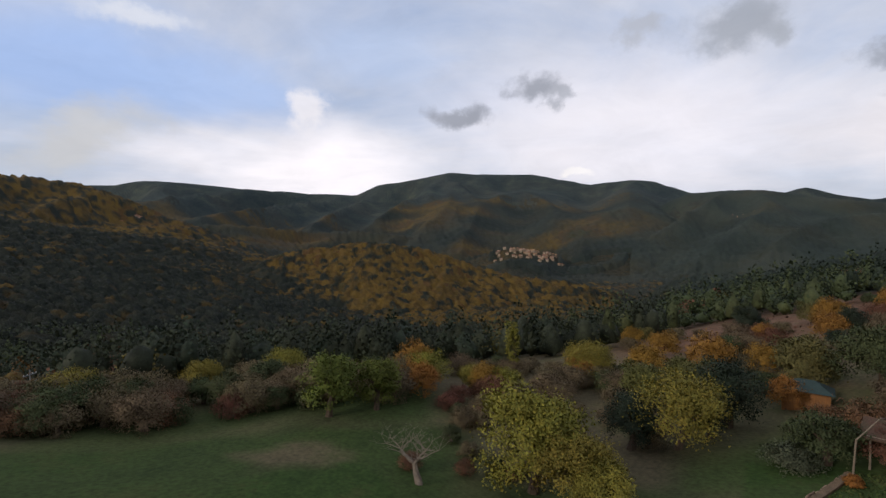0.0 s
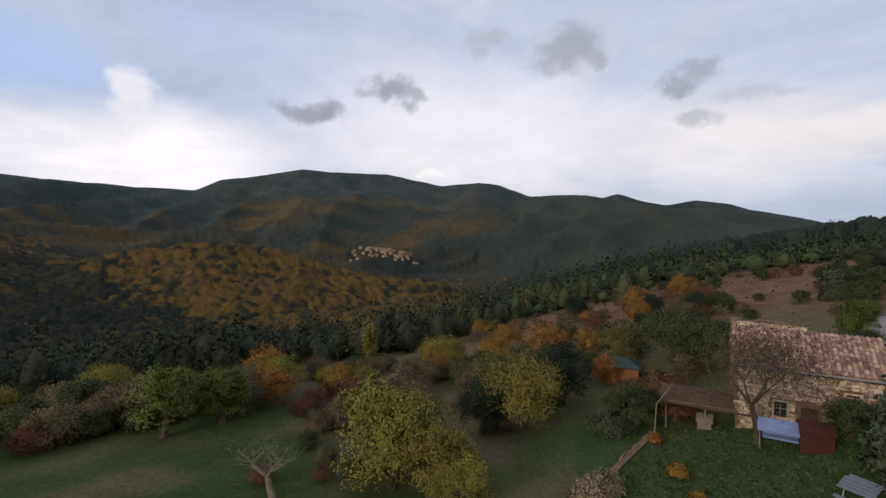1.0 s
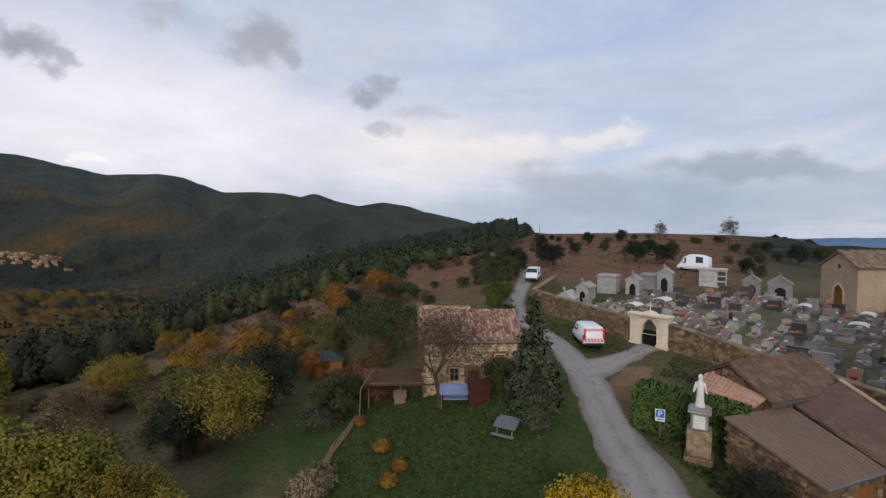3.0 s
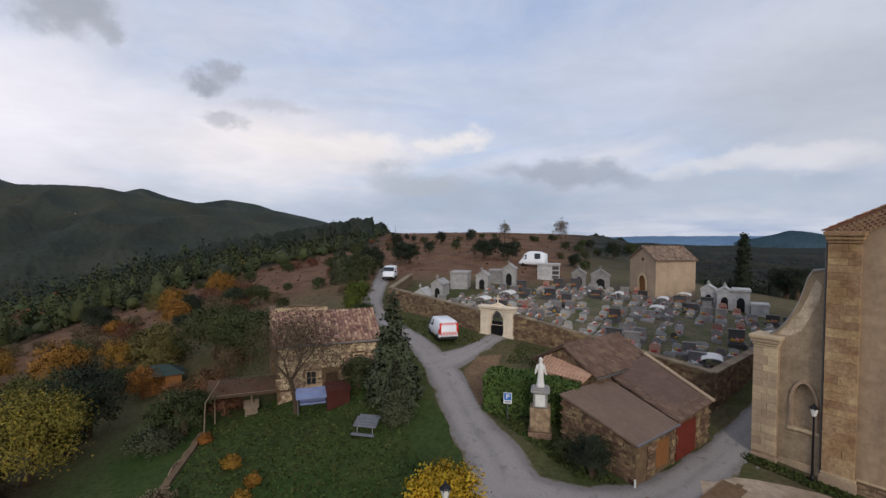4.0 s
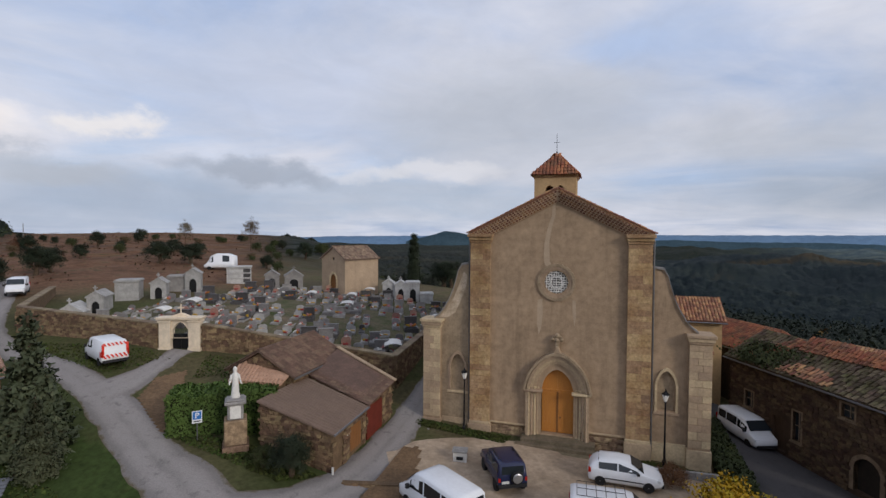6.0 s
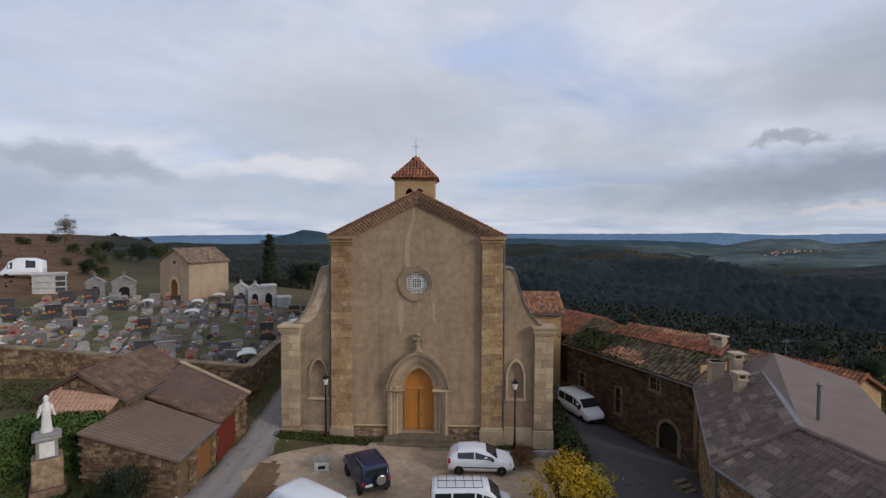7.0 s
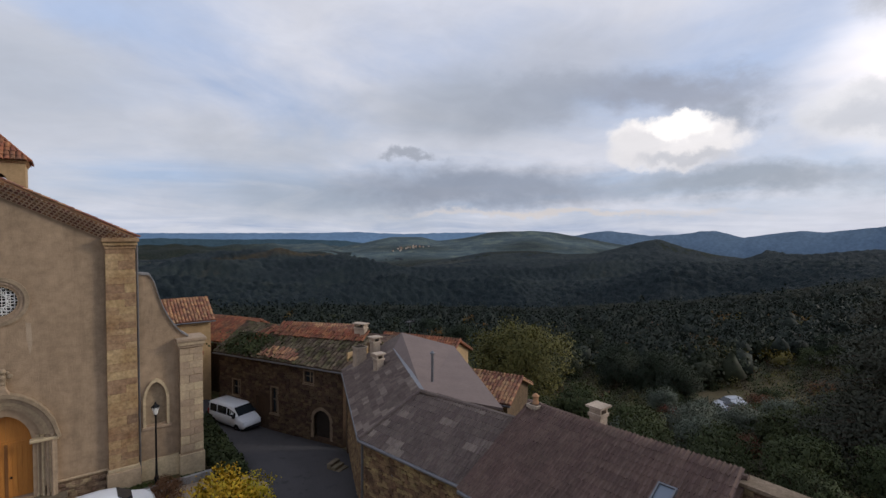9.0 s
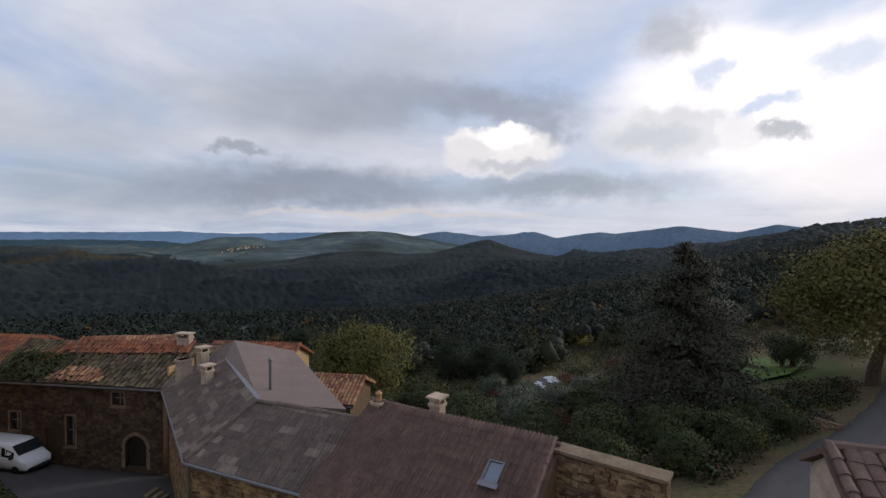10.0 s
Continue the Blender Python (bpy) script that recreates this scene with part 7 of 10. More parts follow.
def gate():
    g = thing("cemetery_gate", "cream plastered cemetery gateway with an iron gate", "gate", -31.05, -1.7, 4.2, 21.8)
    for x in (0.0, 2.3):
        part("pillar", boxes((x, x + 0.9, -0.15, 0.55, -0.6, 2.5), (x - 0.06, x + 0.96, -0.22, 0.62, -0.6, 0.25), (x - 0.08, x + 0.98, -0.24, 0.64, 2.3, 2.45), bevel=0.02), M["plaster_white"], g, "cream plastered pillar")
    part("arch", wall_with_holes([(0.9, 1.0), (2.3, 1.0), (2.3, 2.62), (0.9, 2.62)], [[(1.0, 1.02)] + [(1.6 + x, z) for x, z in arch(1.2, 1.7, 2.3, 8, False)] + [(2.2, 1.02)]], 0.0, 0.4), M["plaster_white"], g, "round arch over the gate")
    part("cornice", boxes((-0.14, 3.34, -0.3, 0.7, 2.5, 2.62), (-0.2, 3.4, -0.36, 0.76, 2.62, 2.72), bevel=0.02), M["plaster_white"], g, "moulded cornice")
    part("pediment", prism(bmesh.new(), [(0.8, 2.72), (2.4, 2.72), (1.75, 3.0), (1.45, 3.0)], 0.0, 0.4), M["plaster_white"], g)
    bm = boxes((1.56, 1.64, 0.16, 0.24, 3.0, 3.75), (1.36, 1.84, 0.16, 0.24, 3.4, 3.48))
    part("cross", bm, M["plaster_white"], g, "stone cross on the gateway")
    for s in (0, 1):
        leaf = part("gate_leaf", boxes((0.95 + s * 0.66, 1.59 + s * 0.66, 0.18, 0.22, 0.0, 1.35)), M["black"], g, "black iron gate leaf")
        for k in range(5):
            part("bar", tube(bmesh.new(), (1.0 + s * 0.66 + k * 0.135, 0.2, 1.3), (1.0 + s * 0.66 + k * 0.135, 0.2, 1.85), 0.014, n=5), M["black"], leaf)


gate()


TILE["chapel"] = tile_mesh("tile", 0.26, 0.44, 0.08, M["tile_old"])


def chapel():
    c = thing("cemetery_chapel", "plain plastered cemetery chapel with an arched door", "chapel", -35.3, 29.6, 5.2, -20)
    door = opening(1.3, 0.1, 2.0, 2.8, 2.5)
    part("front_wall", wall_with_holes([(0, -1), (5, -1), (5, 4.9), (2.5, 6.45), (0, 4.9)], [door, [(2.5 + 0.28 * math.cos(k * math.pi / 6), 4.9 + 0.28 * math.sin(k * math.pi / 6)) for k in range(12)]], 0, 0.4), M["plaster_chapel"], c, "gabled front wall")
    part("side_wall", boxes((0, 0.4, 0.401, 6.4, -1, 4.85), (4.6, 5, 0.401, 6.4, -1, 4.85), (0.401, 4.599, 6.0, 6.4, -1, 4.85)), M["plaster_chapel"], c)
    part("door", prism(bmesh.new(), opening(1.3, 0.1, 2.0, 2.8, 2.5), 0.2, 0.28), M["wood_brown"], c, "arched brown plank door")
    o, i = arch(1.75, 2.0, 3.1), arch(1.3, 2.0, 2.8)
    part("door_surround", ring_band([(1.625, 0)] + [(2.5 + x, z) for x, z in o] + [(3.375, 0)], [(1.85, 0)] + [(2.5 + x, z) for x, z in i] + [(3.15, 0)], -0.06, 0.2), M["limestone"], c)
    part("bullseye", prism(bmesh.new(), [(2.5 + 0.3 * math.cos(k * math.pi / 6), 4.9 + 0.3 * math.sin(k * math.pi / 6)) for k in range(12)], 0.25, 0.28), M["glass"], c, "small round window")
    for f, s in (([(-0.25, -0.2, 4.75), (-0.25, 6.6, 4.75), (2.5, 6.6, 6.5), (2.5, -0.2, 6.5)], 1), ([(5.25, -0.2, 4.75), (5.25, 6.6, 4.75), (2.5, 6.6, 6.5), (2.5, -0.2, 6.5)], 2)):
        r = part("roof", slab(bmesh.new(), [(p[0], p[1], p[2] + 0.12) for p in f], 0.12), M["sheet_grey"], c, "grey-brown tile roof")
        tiled(r, TILE["chapel"], [(p[0], p[1], p[2] + 0.12) for p in f], 0.27, 0.38, 0, seed=140 + s)


chapel()


def mausoleum(label, x, y, turn, w, d, h, mat, top="gable", door=True, z=None):
    z = gz(x, y) if z is None else z
    m = thing("family_tomb", label, "tomb", x, y, z - 0.1, turn, group="family tombs")
    hole = [opening(w * 0.45, 0.05, h * 0.5, h * 0.72, 0)] if door else []
    body = [(-w / 2, 0), (w / 2, 0), (w / 2, h)] + ([(0, h + w * 0.32)] if top == "gable" else []) + [(-w / 2, h)]
    part("front", wall_with_holes(body, hole, 0, 0.2), mat, m)
    for b in ((-w / 2, -w / 2 + 0.2, 0.201, d, 0, h), (w / 2 - 0.2, w / 2, 0.201, d, 0, h), (-w / 2 + 0.201, w / 2 - 0.201, d - 0.2, d, 0, h)):
        part("wall", boxes(b), mat, m)
    if door:
        part("door", prism(bmesh.new(), opening(w * 0.45, 0.05, h * 0.5, h * 0.72, 0), 0.12, 0.16), M["black"], m, "dark iron door")
    if top == "gable":
        bm = bmesh.new()
        for s in (-1, 1):
            slab(bm, [(s * (w / 2 + 0.12), -0.12, h - 0.06), (s * (w / 2 + 0.12), d + 0.1, h - 0.06), (0, d + 0.1, h + w * 0.32 + 0.06), (0, -0.12, h + w * 0.32 + 0.06)], 0.12)
        part("roof", bm, mat, m)
        part("cross", boxes((-0.05, 0.05, 0, 0.1, h + w * 0.32, h + w * 0.32 + 0.6), (-0.2, 0.2, 0, 0.1, h + w * 0.32 + 0.3, h + w * 0.32 + 0.4)), mat, m)
    else:
        part("cornice", boxes((-w / 2 - 0.12, w / 2 + 0.12, -0.14, d + 0.1, h, h + 0.14), (-w / 2 - 0.04, w / 2 + 0.04, -0.05, d, h + 0.14, h + 0.26), bevel=0.02), mat, m)
    return m


CONC, WHT = M["concrete"], M["pale_tomb"]
mausoleum("small concrete tomb with a steep white gable", -45.8, 1.6, 35, 2.2, 2.6, 0.9, WHT)
mausoleum("grey tomb chapel with a dark iron door", -45.2, 3.7, 35, 1.5, 2.6, 1.9, M["tomb_stone"])
mausoleum("wide pale stone family tomb with a cross", -47.5, 9.0, 38, 2.3, 2.4, 2.2, M["tomb_stone"], "flat", False)
mausoleum("pale stone tomb with a pediment", -45.4, 11.2, 38, 1.6, 2.0, 2.0, M["tomb_stone"])
mausoleum("tall tomb with a columned front", -46.2, 17.0, 38, 1.8, 2.2, 2.5, M["tomb_stone"])
mausoleum("low wide tomb of grey concrete", -47.4, 16.6, 38, 3.4, 2.2, 1.9, CONC, "flat", False)
mausoleum("gabled tomb chapel with an arched opening", -42.6, 28.0, 36, 2.0, 2.2, 1.9, CONC)
mausoleum("gabled tomb chapel with an arched opening", -40.0, 29.6, 36, 2.6, 2.2, 1.9, CONC)
mausoleum("white tomb chapel with a gable", -25.6, 31.4, 22, 1.7, 2.2, 2.2, WHT)
mausoleum("white tomb chapel with a gable", -23.8, 31.6, 22, 1.7, 2.2, 2.3, WHT)
mausoleum("white stone tomb with a flat top", -22.2, 32.2, 22, 1.9, 2.6, 2.6, WHT, "flat")
mausoleum("low white tomb with a flat lid", -20.2, 32.4, 22, 1.8, 2.0, 1.3, WHT, "flat", False)


def columbarium():
    m = thing("columbarium", "white concrete burial wall with three tiers of niches", "tomb", -50.0, 27.2, gz(-49, 27.5) - 0.1, 38)
    part("body", boxes((0, 3.4, 0, 2.0, 0, 2.5)), WHT, m)
    part("slab_roof", boxes((-0.15, 3.55, -0.15, 2.15, 2.5, 2.68), bevel=0.02), WHT, m)
    for k in range(3):
        part("niche", boxes((2.3, 3.3, -0.012, 0.0, 0.25 + 0.75 * k, 0.8 + 0.75 * k)), M["granite_dark"], m, "dark niche slab")
        part("ledge", boxes((0, 3.4, -0.1, -0.001, 0.86 + 0.75 * k, 0.92 + 0.75 * k)), WHT, m)


columbarium()


def flowers(parent, x, y, z, mat, rng, r=0.22):
    bm = bmesh.new()
    for _ in range(9):
        a, q = rng.uniform(0, 6.28), r * math.sqrt(rng.random())
        bmesh.ops.create_icosphere(bm, subdivisions=1, radius=rng.uniform(0.07, 0.13), matrix=Matrix.Translation((x + q * math.cos(a), y + q * math.sin(a), z + rng.uniform(0.12, 0.32))))
    part("bouquet", bm, mat, parent)


def grave(kind, mat, rng):
    g = new("grave")
    if kind == "slab":
        part("plinth", boxes((-0.55, 0.55, 0, 2.1, -0.3, 0.22), bevel=0.02), CONC, g)
        part("slab", boxes((-0.47, 0.47, 0.06, 2.0, 0.221, 0.34), bevel=0.015), mat, g)
        part("headstone", prism(bmesh.new(), [(-0.5, 0.22), (0.5, 0.22), (0.5, 0.85), (0.25, 1.05), (-0.25, 1.05), (-0.5, 0.85)], 1.95, 2.1), mat, g)
    elif kind == "cross":
        part("kerb", boxes((-0.6, 0.6, 0, 0.12, -0.3, 0.28), (-0.6, 0.6, 1.98, 2.1, -0.3, 0.28), (-0.6, -0.48, 0.121, 1.979, -0.3, 0.28), (0.48, 0.6, 0.121, 1.979, -0.3, 0.28)), CONC, g)
        part("gravel_bed", boxes((-0.479, 0.479, 0.121, 1.979, -0.3, 0.2)), M["gravel"], g)
        part("cross", boxes((-0.07, 0.07, 1.86, 1.98, 0.2, 1.35), (-0.34, 0.34, 1.86, 1.98, 0.9, 1.04), bevel=0.01), mat, g)
    elif kind == "tall":
        part("base", boxes((-0.8, 0.8, 0, 2.2, -0.3, 0.45), bevel=0.03), mat, g)
        part("slab", boxes((-0.68, 0.68, 0.1, 1.7, 0.451, 0.6), bevel=0.02), mat, g)
        part("stele", boxes((-0.7, 0.7, 1.75, 2.1, 0.451, 1.5), (-0.76, 0.76, 1.7, 2.14, 1.5, 1.62), bevel=0.02), mat, g)
    else:
        part("base", boxes((-0.9, 0.9, 0, 2.3, -0.3, 0.35), bevel=0.03), CONC, g)
        for sx in (-0.8, 0.8):
            part("post", tube(bmesh.new(), (sx, 0.2, 0.35), (sx, 0.2, 1.35), 0.05), CONC, g)
            part("post", tube(bmesh.new(), (sx, 2.1, 0.35), (sx, 2.1, 1.35), 0.05), CONC, g)
        bm = bmesh.new()
        for k in range(6):
            a0, a1 = math.pi * k / 6, math.pi * (k + 1) / 6
            slab(bm, [(-math.cos(a0) * 1.0, 0.0, 1.3 + 0.35 * math.sin(a0)), (-math.cos(a1) * 1.0, 0.0, 1.3 + 0.35 * math.sin(a1)), (-math.cos(a1) * 1.0, 2.3, 1.3 + 0.35 * math.sin(a1)), (-math.cos(a0) * 1.0, 2.3, 1.3 + 0.35 * math.sin(a0))], 0.06)
        part("canopy", bm, M["white_stone"], g, "curved pale canopy")
    for _ in range(rng.choice((1, 2, 3, 3))):
        flowers(g, rng.uniform(-0.4, 0.4), rng.uniform(0.15, 1.6), 0.3 if kind != "tall" else 0.6, M[rng.choice(("flower_red", "flower_yellow", "flower_pink", "flower_white", "flower_white", "flower_red", "flower_orange"))], rng)
    return g


def cemetery():
    rng = random.Random(17)
    kinds = [("slab", "granite", "grey granite grave slab with potted flowers"), ("slab", "granite_dark", "dark polished grave slab with potted flowers"), ("slab", "tomb_stone", "pale stone grave slab with flowers"),
             ("slab", "concrete", "weathered concrete grave slab with flowers"), ("cross", "concrete", "kerbed grave with a grey stone cross"), ("tall", "granite_dark", "dark granite tomb with a tall stele"), ("tall", "concrete", "weathered concrete tomb with a stele"),
             ("slab", "granite_pink", "rose granite grave slab with flowers"), ("slab", "tomb_stone", "pale weathered grave slab with potted flowers"), ("tall", "granite", "grey granite tomb with a stele"), ("canopy", "concrete", "grave under a curved pale canopy"), ("slab", "granite", "grey granite grave slab with potted flowers")]
    protos = []
    for kind, mat, label in kinds:
        g = grave(kind, M[mat], rng)
        tagged(g, label, "grave", "graves in the cemetery")
        g.matrix_world = pose(-22, 8, gz(-22, 8))
        protos.append(g)
    e1, e2 = Vector((math.cos(radians(21)), math.sin(radians(21)))), Vector((-math.sin(radians(21)), math.cos(radians(21))))
    area = [(-44.5, 0.5), (-29.5, 1.0), (-21.0, 4.3), (-13.6, 5.0), (-15.0, 30.0), (-27, 31), (-36, 27), (-42, 25), (-42, 14)]
    lawn = [(-33, 12.5), (-25.5, 15.0), (-26.5, 18.5), (-34, 16)]
    used = 0
    o = Vector((-30.0, 1.5))
    for j in range(0, 14):
        for i in range(-14, 17):
            p = o + e1 * (i * 1.5 + rng.uniform(-0.3, 0.3)) + e2 * (j * 2.5 + rng.uniform(-0.5, 0.5))
            if not inside_poly(p.x, p.y, area) or inside_poly(p.x, p.y, lawn) or rng.random() < 0.10:
                continue
            k = rng.choice([n for n in range(len(protos)) if n != 10 or rng.random() < 0.4])
            if used < len(protos):
                k = used
            m = pose(p.x, p.y, gz(p.x, p.y) + 0.05, 0, 0, 21 + rng.uniform(-7, 7)) @ Matrix.Diagonal((rng.uniform(0.72, 1.02), rng.uniform(0.75, 1.0), rng.uniform(0.6, 1.05), 1))
            if used < len(protos):
                protos[k].matrix_world = m
            else:
                copy_thing(protos[k], m)
            used += 1


cemetery()
ribbon("cemetery_path", [(-29.3, 0.5), (-31.2, 7), (-34, 14), (-37, 22)], [1.8, 1.6, 1.6, 1.6], M["gravel"], "gravel path between the graves", "path", lift=0.07)
patch("cemetery_gravel", [(-44, 0.2), (-29.5, 0.8), (-20.8, 4.0), (-13.8, 4.8), (-15, 30), (-27, 31), (-36, 27), (-42, 25), (-42.5, 13)], M["cemetery_ground"], "worn grass and gravel between the graves", "gravel", 0.03)


# ---- street things ----
def statue():
    ped = thing("pedestal", "tall weathered stone pedestal with a pale plaque", "pedestal", -17.05, -9.4, gz(-17.05, -9.4) - 0.1, 40)
    part("base", boxes((-0.7, 0.7, -0.7, 0.7, -0.2, 0.35), (-0.6, 0.6, -0.6, 0.6, 0.35, 1.75), bevel=0.06), M["rubble_pale"], ped, "rough stone base")
    part("shaft", boxes((-0.42, 0.42, -0.42, 0.42, 1.75, 2.65), bevel=0.05), M["concrete"], ped)
    part("cap", boxes((-0.56, 0.56, -0.56, 0.56, 2.65, 2.8), (-0.48, 0.48, -0.48, 0.48, 2.8, 2.9), bevel=0.03), M["concrete"], ped)
    part("plaque", boxes((-0.28, 0.28, -0.445, -0.421, 1.85, 2.55)), M["white_stone"], ped, "pale plaque with worn lines")
    z = gz(-17.05, -9.4) + 2.8
    bm = turned(bmesh.new(), [(0.25, 0.0), (0.26, 0.08), (0.21, 0.3), (0.18, 0.7), (0.165, 0.95), (0.19, 1.2), (0.17, 1.38), (0.08, 1.46), (0.115, 1.57), (0.11, 1.7), (0.04, 1.79)], 14)
    for s in (-1, 1):
        tube(bm, (s * 0.17, 0, 1.33), (s * 0.26, -0.08, 0.98), 0.075, 0.065, 8)
        tube(bm, (s * 0.26, -0.08, 0.98), (s * 0.33, -0.26, 0.82), 0.06, 0.04, 8)
    for v in bm.verts:
        v.co.y *= 0.85
        if v.co.z < 1.2:
            v.co.x += 0.02 * math.sin(9 * math.atan2(v.co.y, v.co.x))
    me = bpy.data.meshes.new("statue")
    bmesh.ops.recalc_face_normals(bm, faces=bm.faces)
    bm.to_mesh(me)
    bm.free()
    me.materials.append(M["white_stone"])
    me.polygons.foreach_set("use_smooth", np.ones(len(me.polygons), bool))
    st = new("statue", me)
    st.matrix_world = pose(-17.05, -9.4, z, 0, 0, 40)
    tagged(st, "white robed stone statue on a tall pedestal", "statue")


statue()


def parking_sign():
    x, y = -19.2, -10.0
    s = thing("parking_sign", "blue parking sign on a thin grey pole", "sign", x, y, gz(x, y) - 0.05, 44)
    part("pole", tube(bmesh.new(), (0, 0, -0.2), (0, 0, 1.75), 0.035), M["zinc"], s)
    pl = part("plate", boxes((-0.26, 0.26, -0.05, -0.036, 1.1, 1.8), bevel=0.004), M["sign_white"], s, "white edged sign plate")
    part("blue_field", boxes((-0.22, 0.22, -0.054, -0.0505, 1.32, 1.76)), M["sign_blue"], pl)
    part("letter", boxes((-0.09, -0.03, -0.059, -0.0545, 1.39, 1.69), (-0.0299, 0.06, -0.059, -0.0545, 1.64, 1.69), (0.0601, 0.11, -0.059, -0.0545, 1.55, 1.69), (-0.0299, 0.06, -0.059, -0.0545, 1.52, 1.57)), M["sign_white"], pl, "white letter P")
    part("text_bar", boxes((-0.18, 0.18, -0.054, -0.0505, 1.18, 1.24)), M["plastic_black"], pl)


parking_sign()


def street_lamp(x, y, z, h, turn=0):
    s = thing("street_lamp", "black iron street lamp with an opal lantern", "lamp", x, y, z, turn, group="street lamps")
    part("post", turned(bmesh.new(), [(0.12, -0.3), (0.12, 0.35), (0.07, 0.5), (0.055, 1.2), (0.045, h - 0.75), (0.07, h - 0.7), (0.03, h - 0.62)], 10), M["black"], s, "tapered iron post")
    lan = part("lantern", turned(bmesh.new(), [(0.09, h - 0.62), (0.19, h - 0.25), (0.19, h - 0.22)], 6), M["lamp_white"], s, "opal glass lantern")
    part("lantern_roof", turned(bmesh.new(), [(0.23, h - 0.22), (0.2, h - 0.16), (0.1, h - 0.06), (0.06, h - 0.04), (0.05, h + 0.02), (0.01, h + 0.1)], 6), M["black"], lan)
    part("lantern_frame", boxes(*[(0.185 * math.cos(a) - 0.012, 0.185 * math.cos(a) + 0.012, 0.185 * math.sin(a) - 0.012, 0.185 * math.sin(a) + 0.012, h - 0.3, h - 0.22) for a in [k * math.pi / 3 for k in range(6)]]), M["black"], lan)


street_lamp(-5.9, -0.75, 0.45, 4.25)
street_lamp(6.45, -0.75, -0.05, 4.55)
street_lamp(-11.3, -21.0, gz(-11.3, -21), 4.6)

# steps and low kerb walls before the church
kb = thing("kerb_bank", "low stone kerb round a grass bank before the church", "kerb")
for k in range(9):
    a, b = (-9.3 + 0.62 * k, -1.5 - 0.02 * k), (-9.3 + 0.62 * (k + 1) - 0.02, -1.5 - 0.02 * (k + 1))
    part("kerb_stone", slab(bmesh.new(), [(a[0], a[1] - 0.18, 0.75 - 0.06 * k), (b[0], b[1] - 0.18, 0.75 - 0.06 * k), (b[0], b[1], 0.77 - 0.06 * k), (a[0], a[1], 0.77 - 0.06 * k)], 0.6), M["concrete"], kb)
for k in range(10):
    a, b = (3.0 + 0.62 * k, -1.75 + 0.02 * k), (3.0 + 0.62 * (k + 1) - 0.02, -1.75 + 0.02 * (k + 1))
    part("kerb_stone", slab(bmesh.new(), [(a[0], a[1] - 0.18, 0.26), (b[0], b[1] - 0.18, 0.26), (b[0], b[1], 0.28), (a[0], a[1], 0.28)], 0.6), M["concrete"], kb)
blk = thing("utility_box", "small pale concrete utility box on the forecourt", "box", -5.1, -4.65, gz(-5.1, -4.65), 10)
part("body", boxes((-0.4, 0.4, -0.3, 0.3, -0.2, 0.62), bevel=0.03), M["white_stone"], blk)
part("lid", boxes((-0.45, 0.45, -0.35, 0.35, 0.62, 0.72), bevel=0.02), M["concrete"], blk)
part("grille", boxes((-0.2, 0.2, -0.312, -0.301, 0.2, 0.4)), M["plastic_black"], blk)
masonry_wall("low stone edging along the forecourt", (-10.2, -9.6), (-5.6, -8.2), 0.75, 0.62, 0.35, 40, 33, "edging_wall", 0.8)
st = thing("house_steps", "stone steps climbing beside the corner house", "steps", 15.2, -4.2, -0.9, -64)
for k in range(4):
    part("step", boxes((-0.1 + 0.32 * k, 0.22 + 0.32 * k, 0.0, 0.9, -0.3, 0.16 * (4 - k)), bevel=0.015), M["step_stone"], st)


# ---- vehicles ----
def wheel(parent, x, y, r, w=0.19):
    t = part("tyre", turned(bmesh.new(), [(r * 0.62, -w / 2), (r * 0.93, -w / 2), (r, -w / 3), (r, w / 3), (r * 0.93, w / 2), (r * 0.62, w / 2)], 20), M["tyre"], parent)
    t.matrix_local = Matrix.Translation((x, y, r)) @ Matrix.Rotation(math.pi / 2, 4, "X")
    part("rim", turned(bmesh.new(), [(r * 0.61, -w * 0.42), (r * 0.61, w * 0.42), (r * 0.45, w * 0.46), (r * 0.12, w * 0.5)], 14), M["rim"], t)


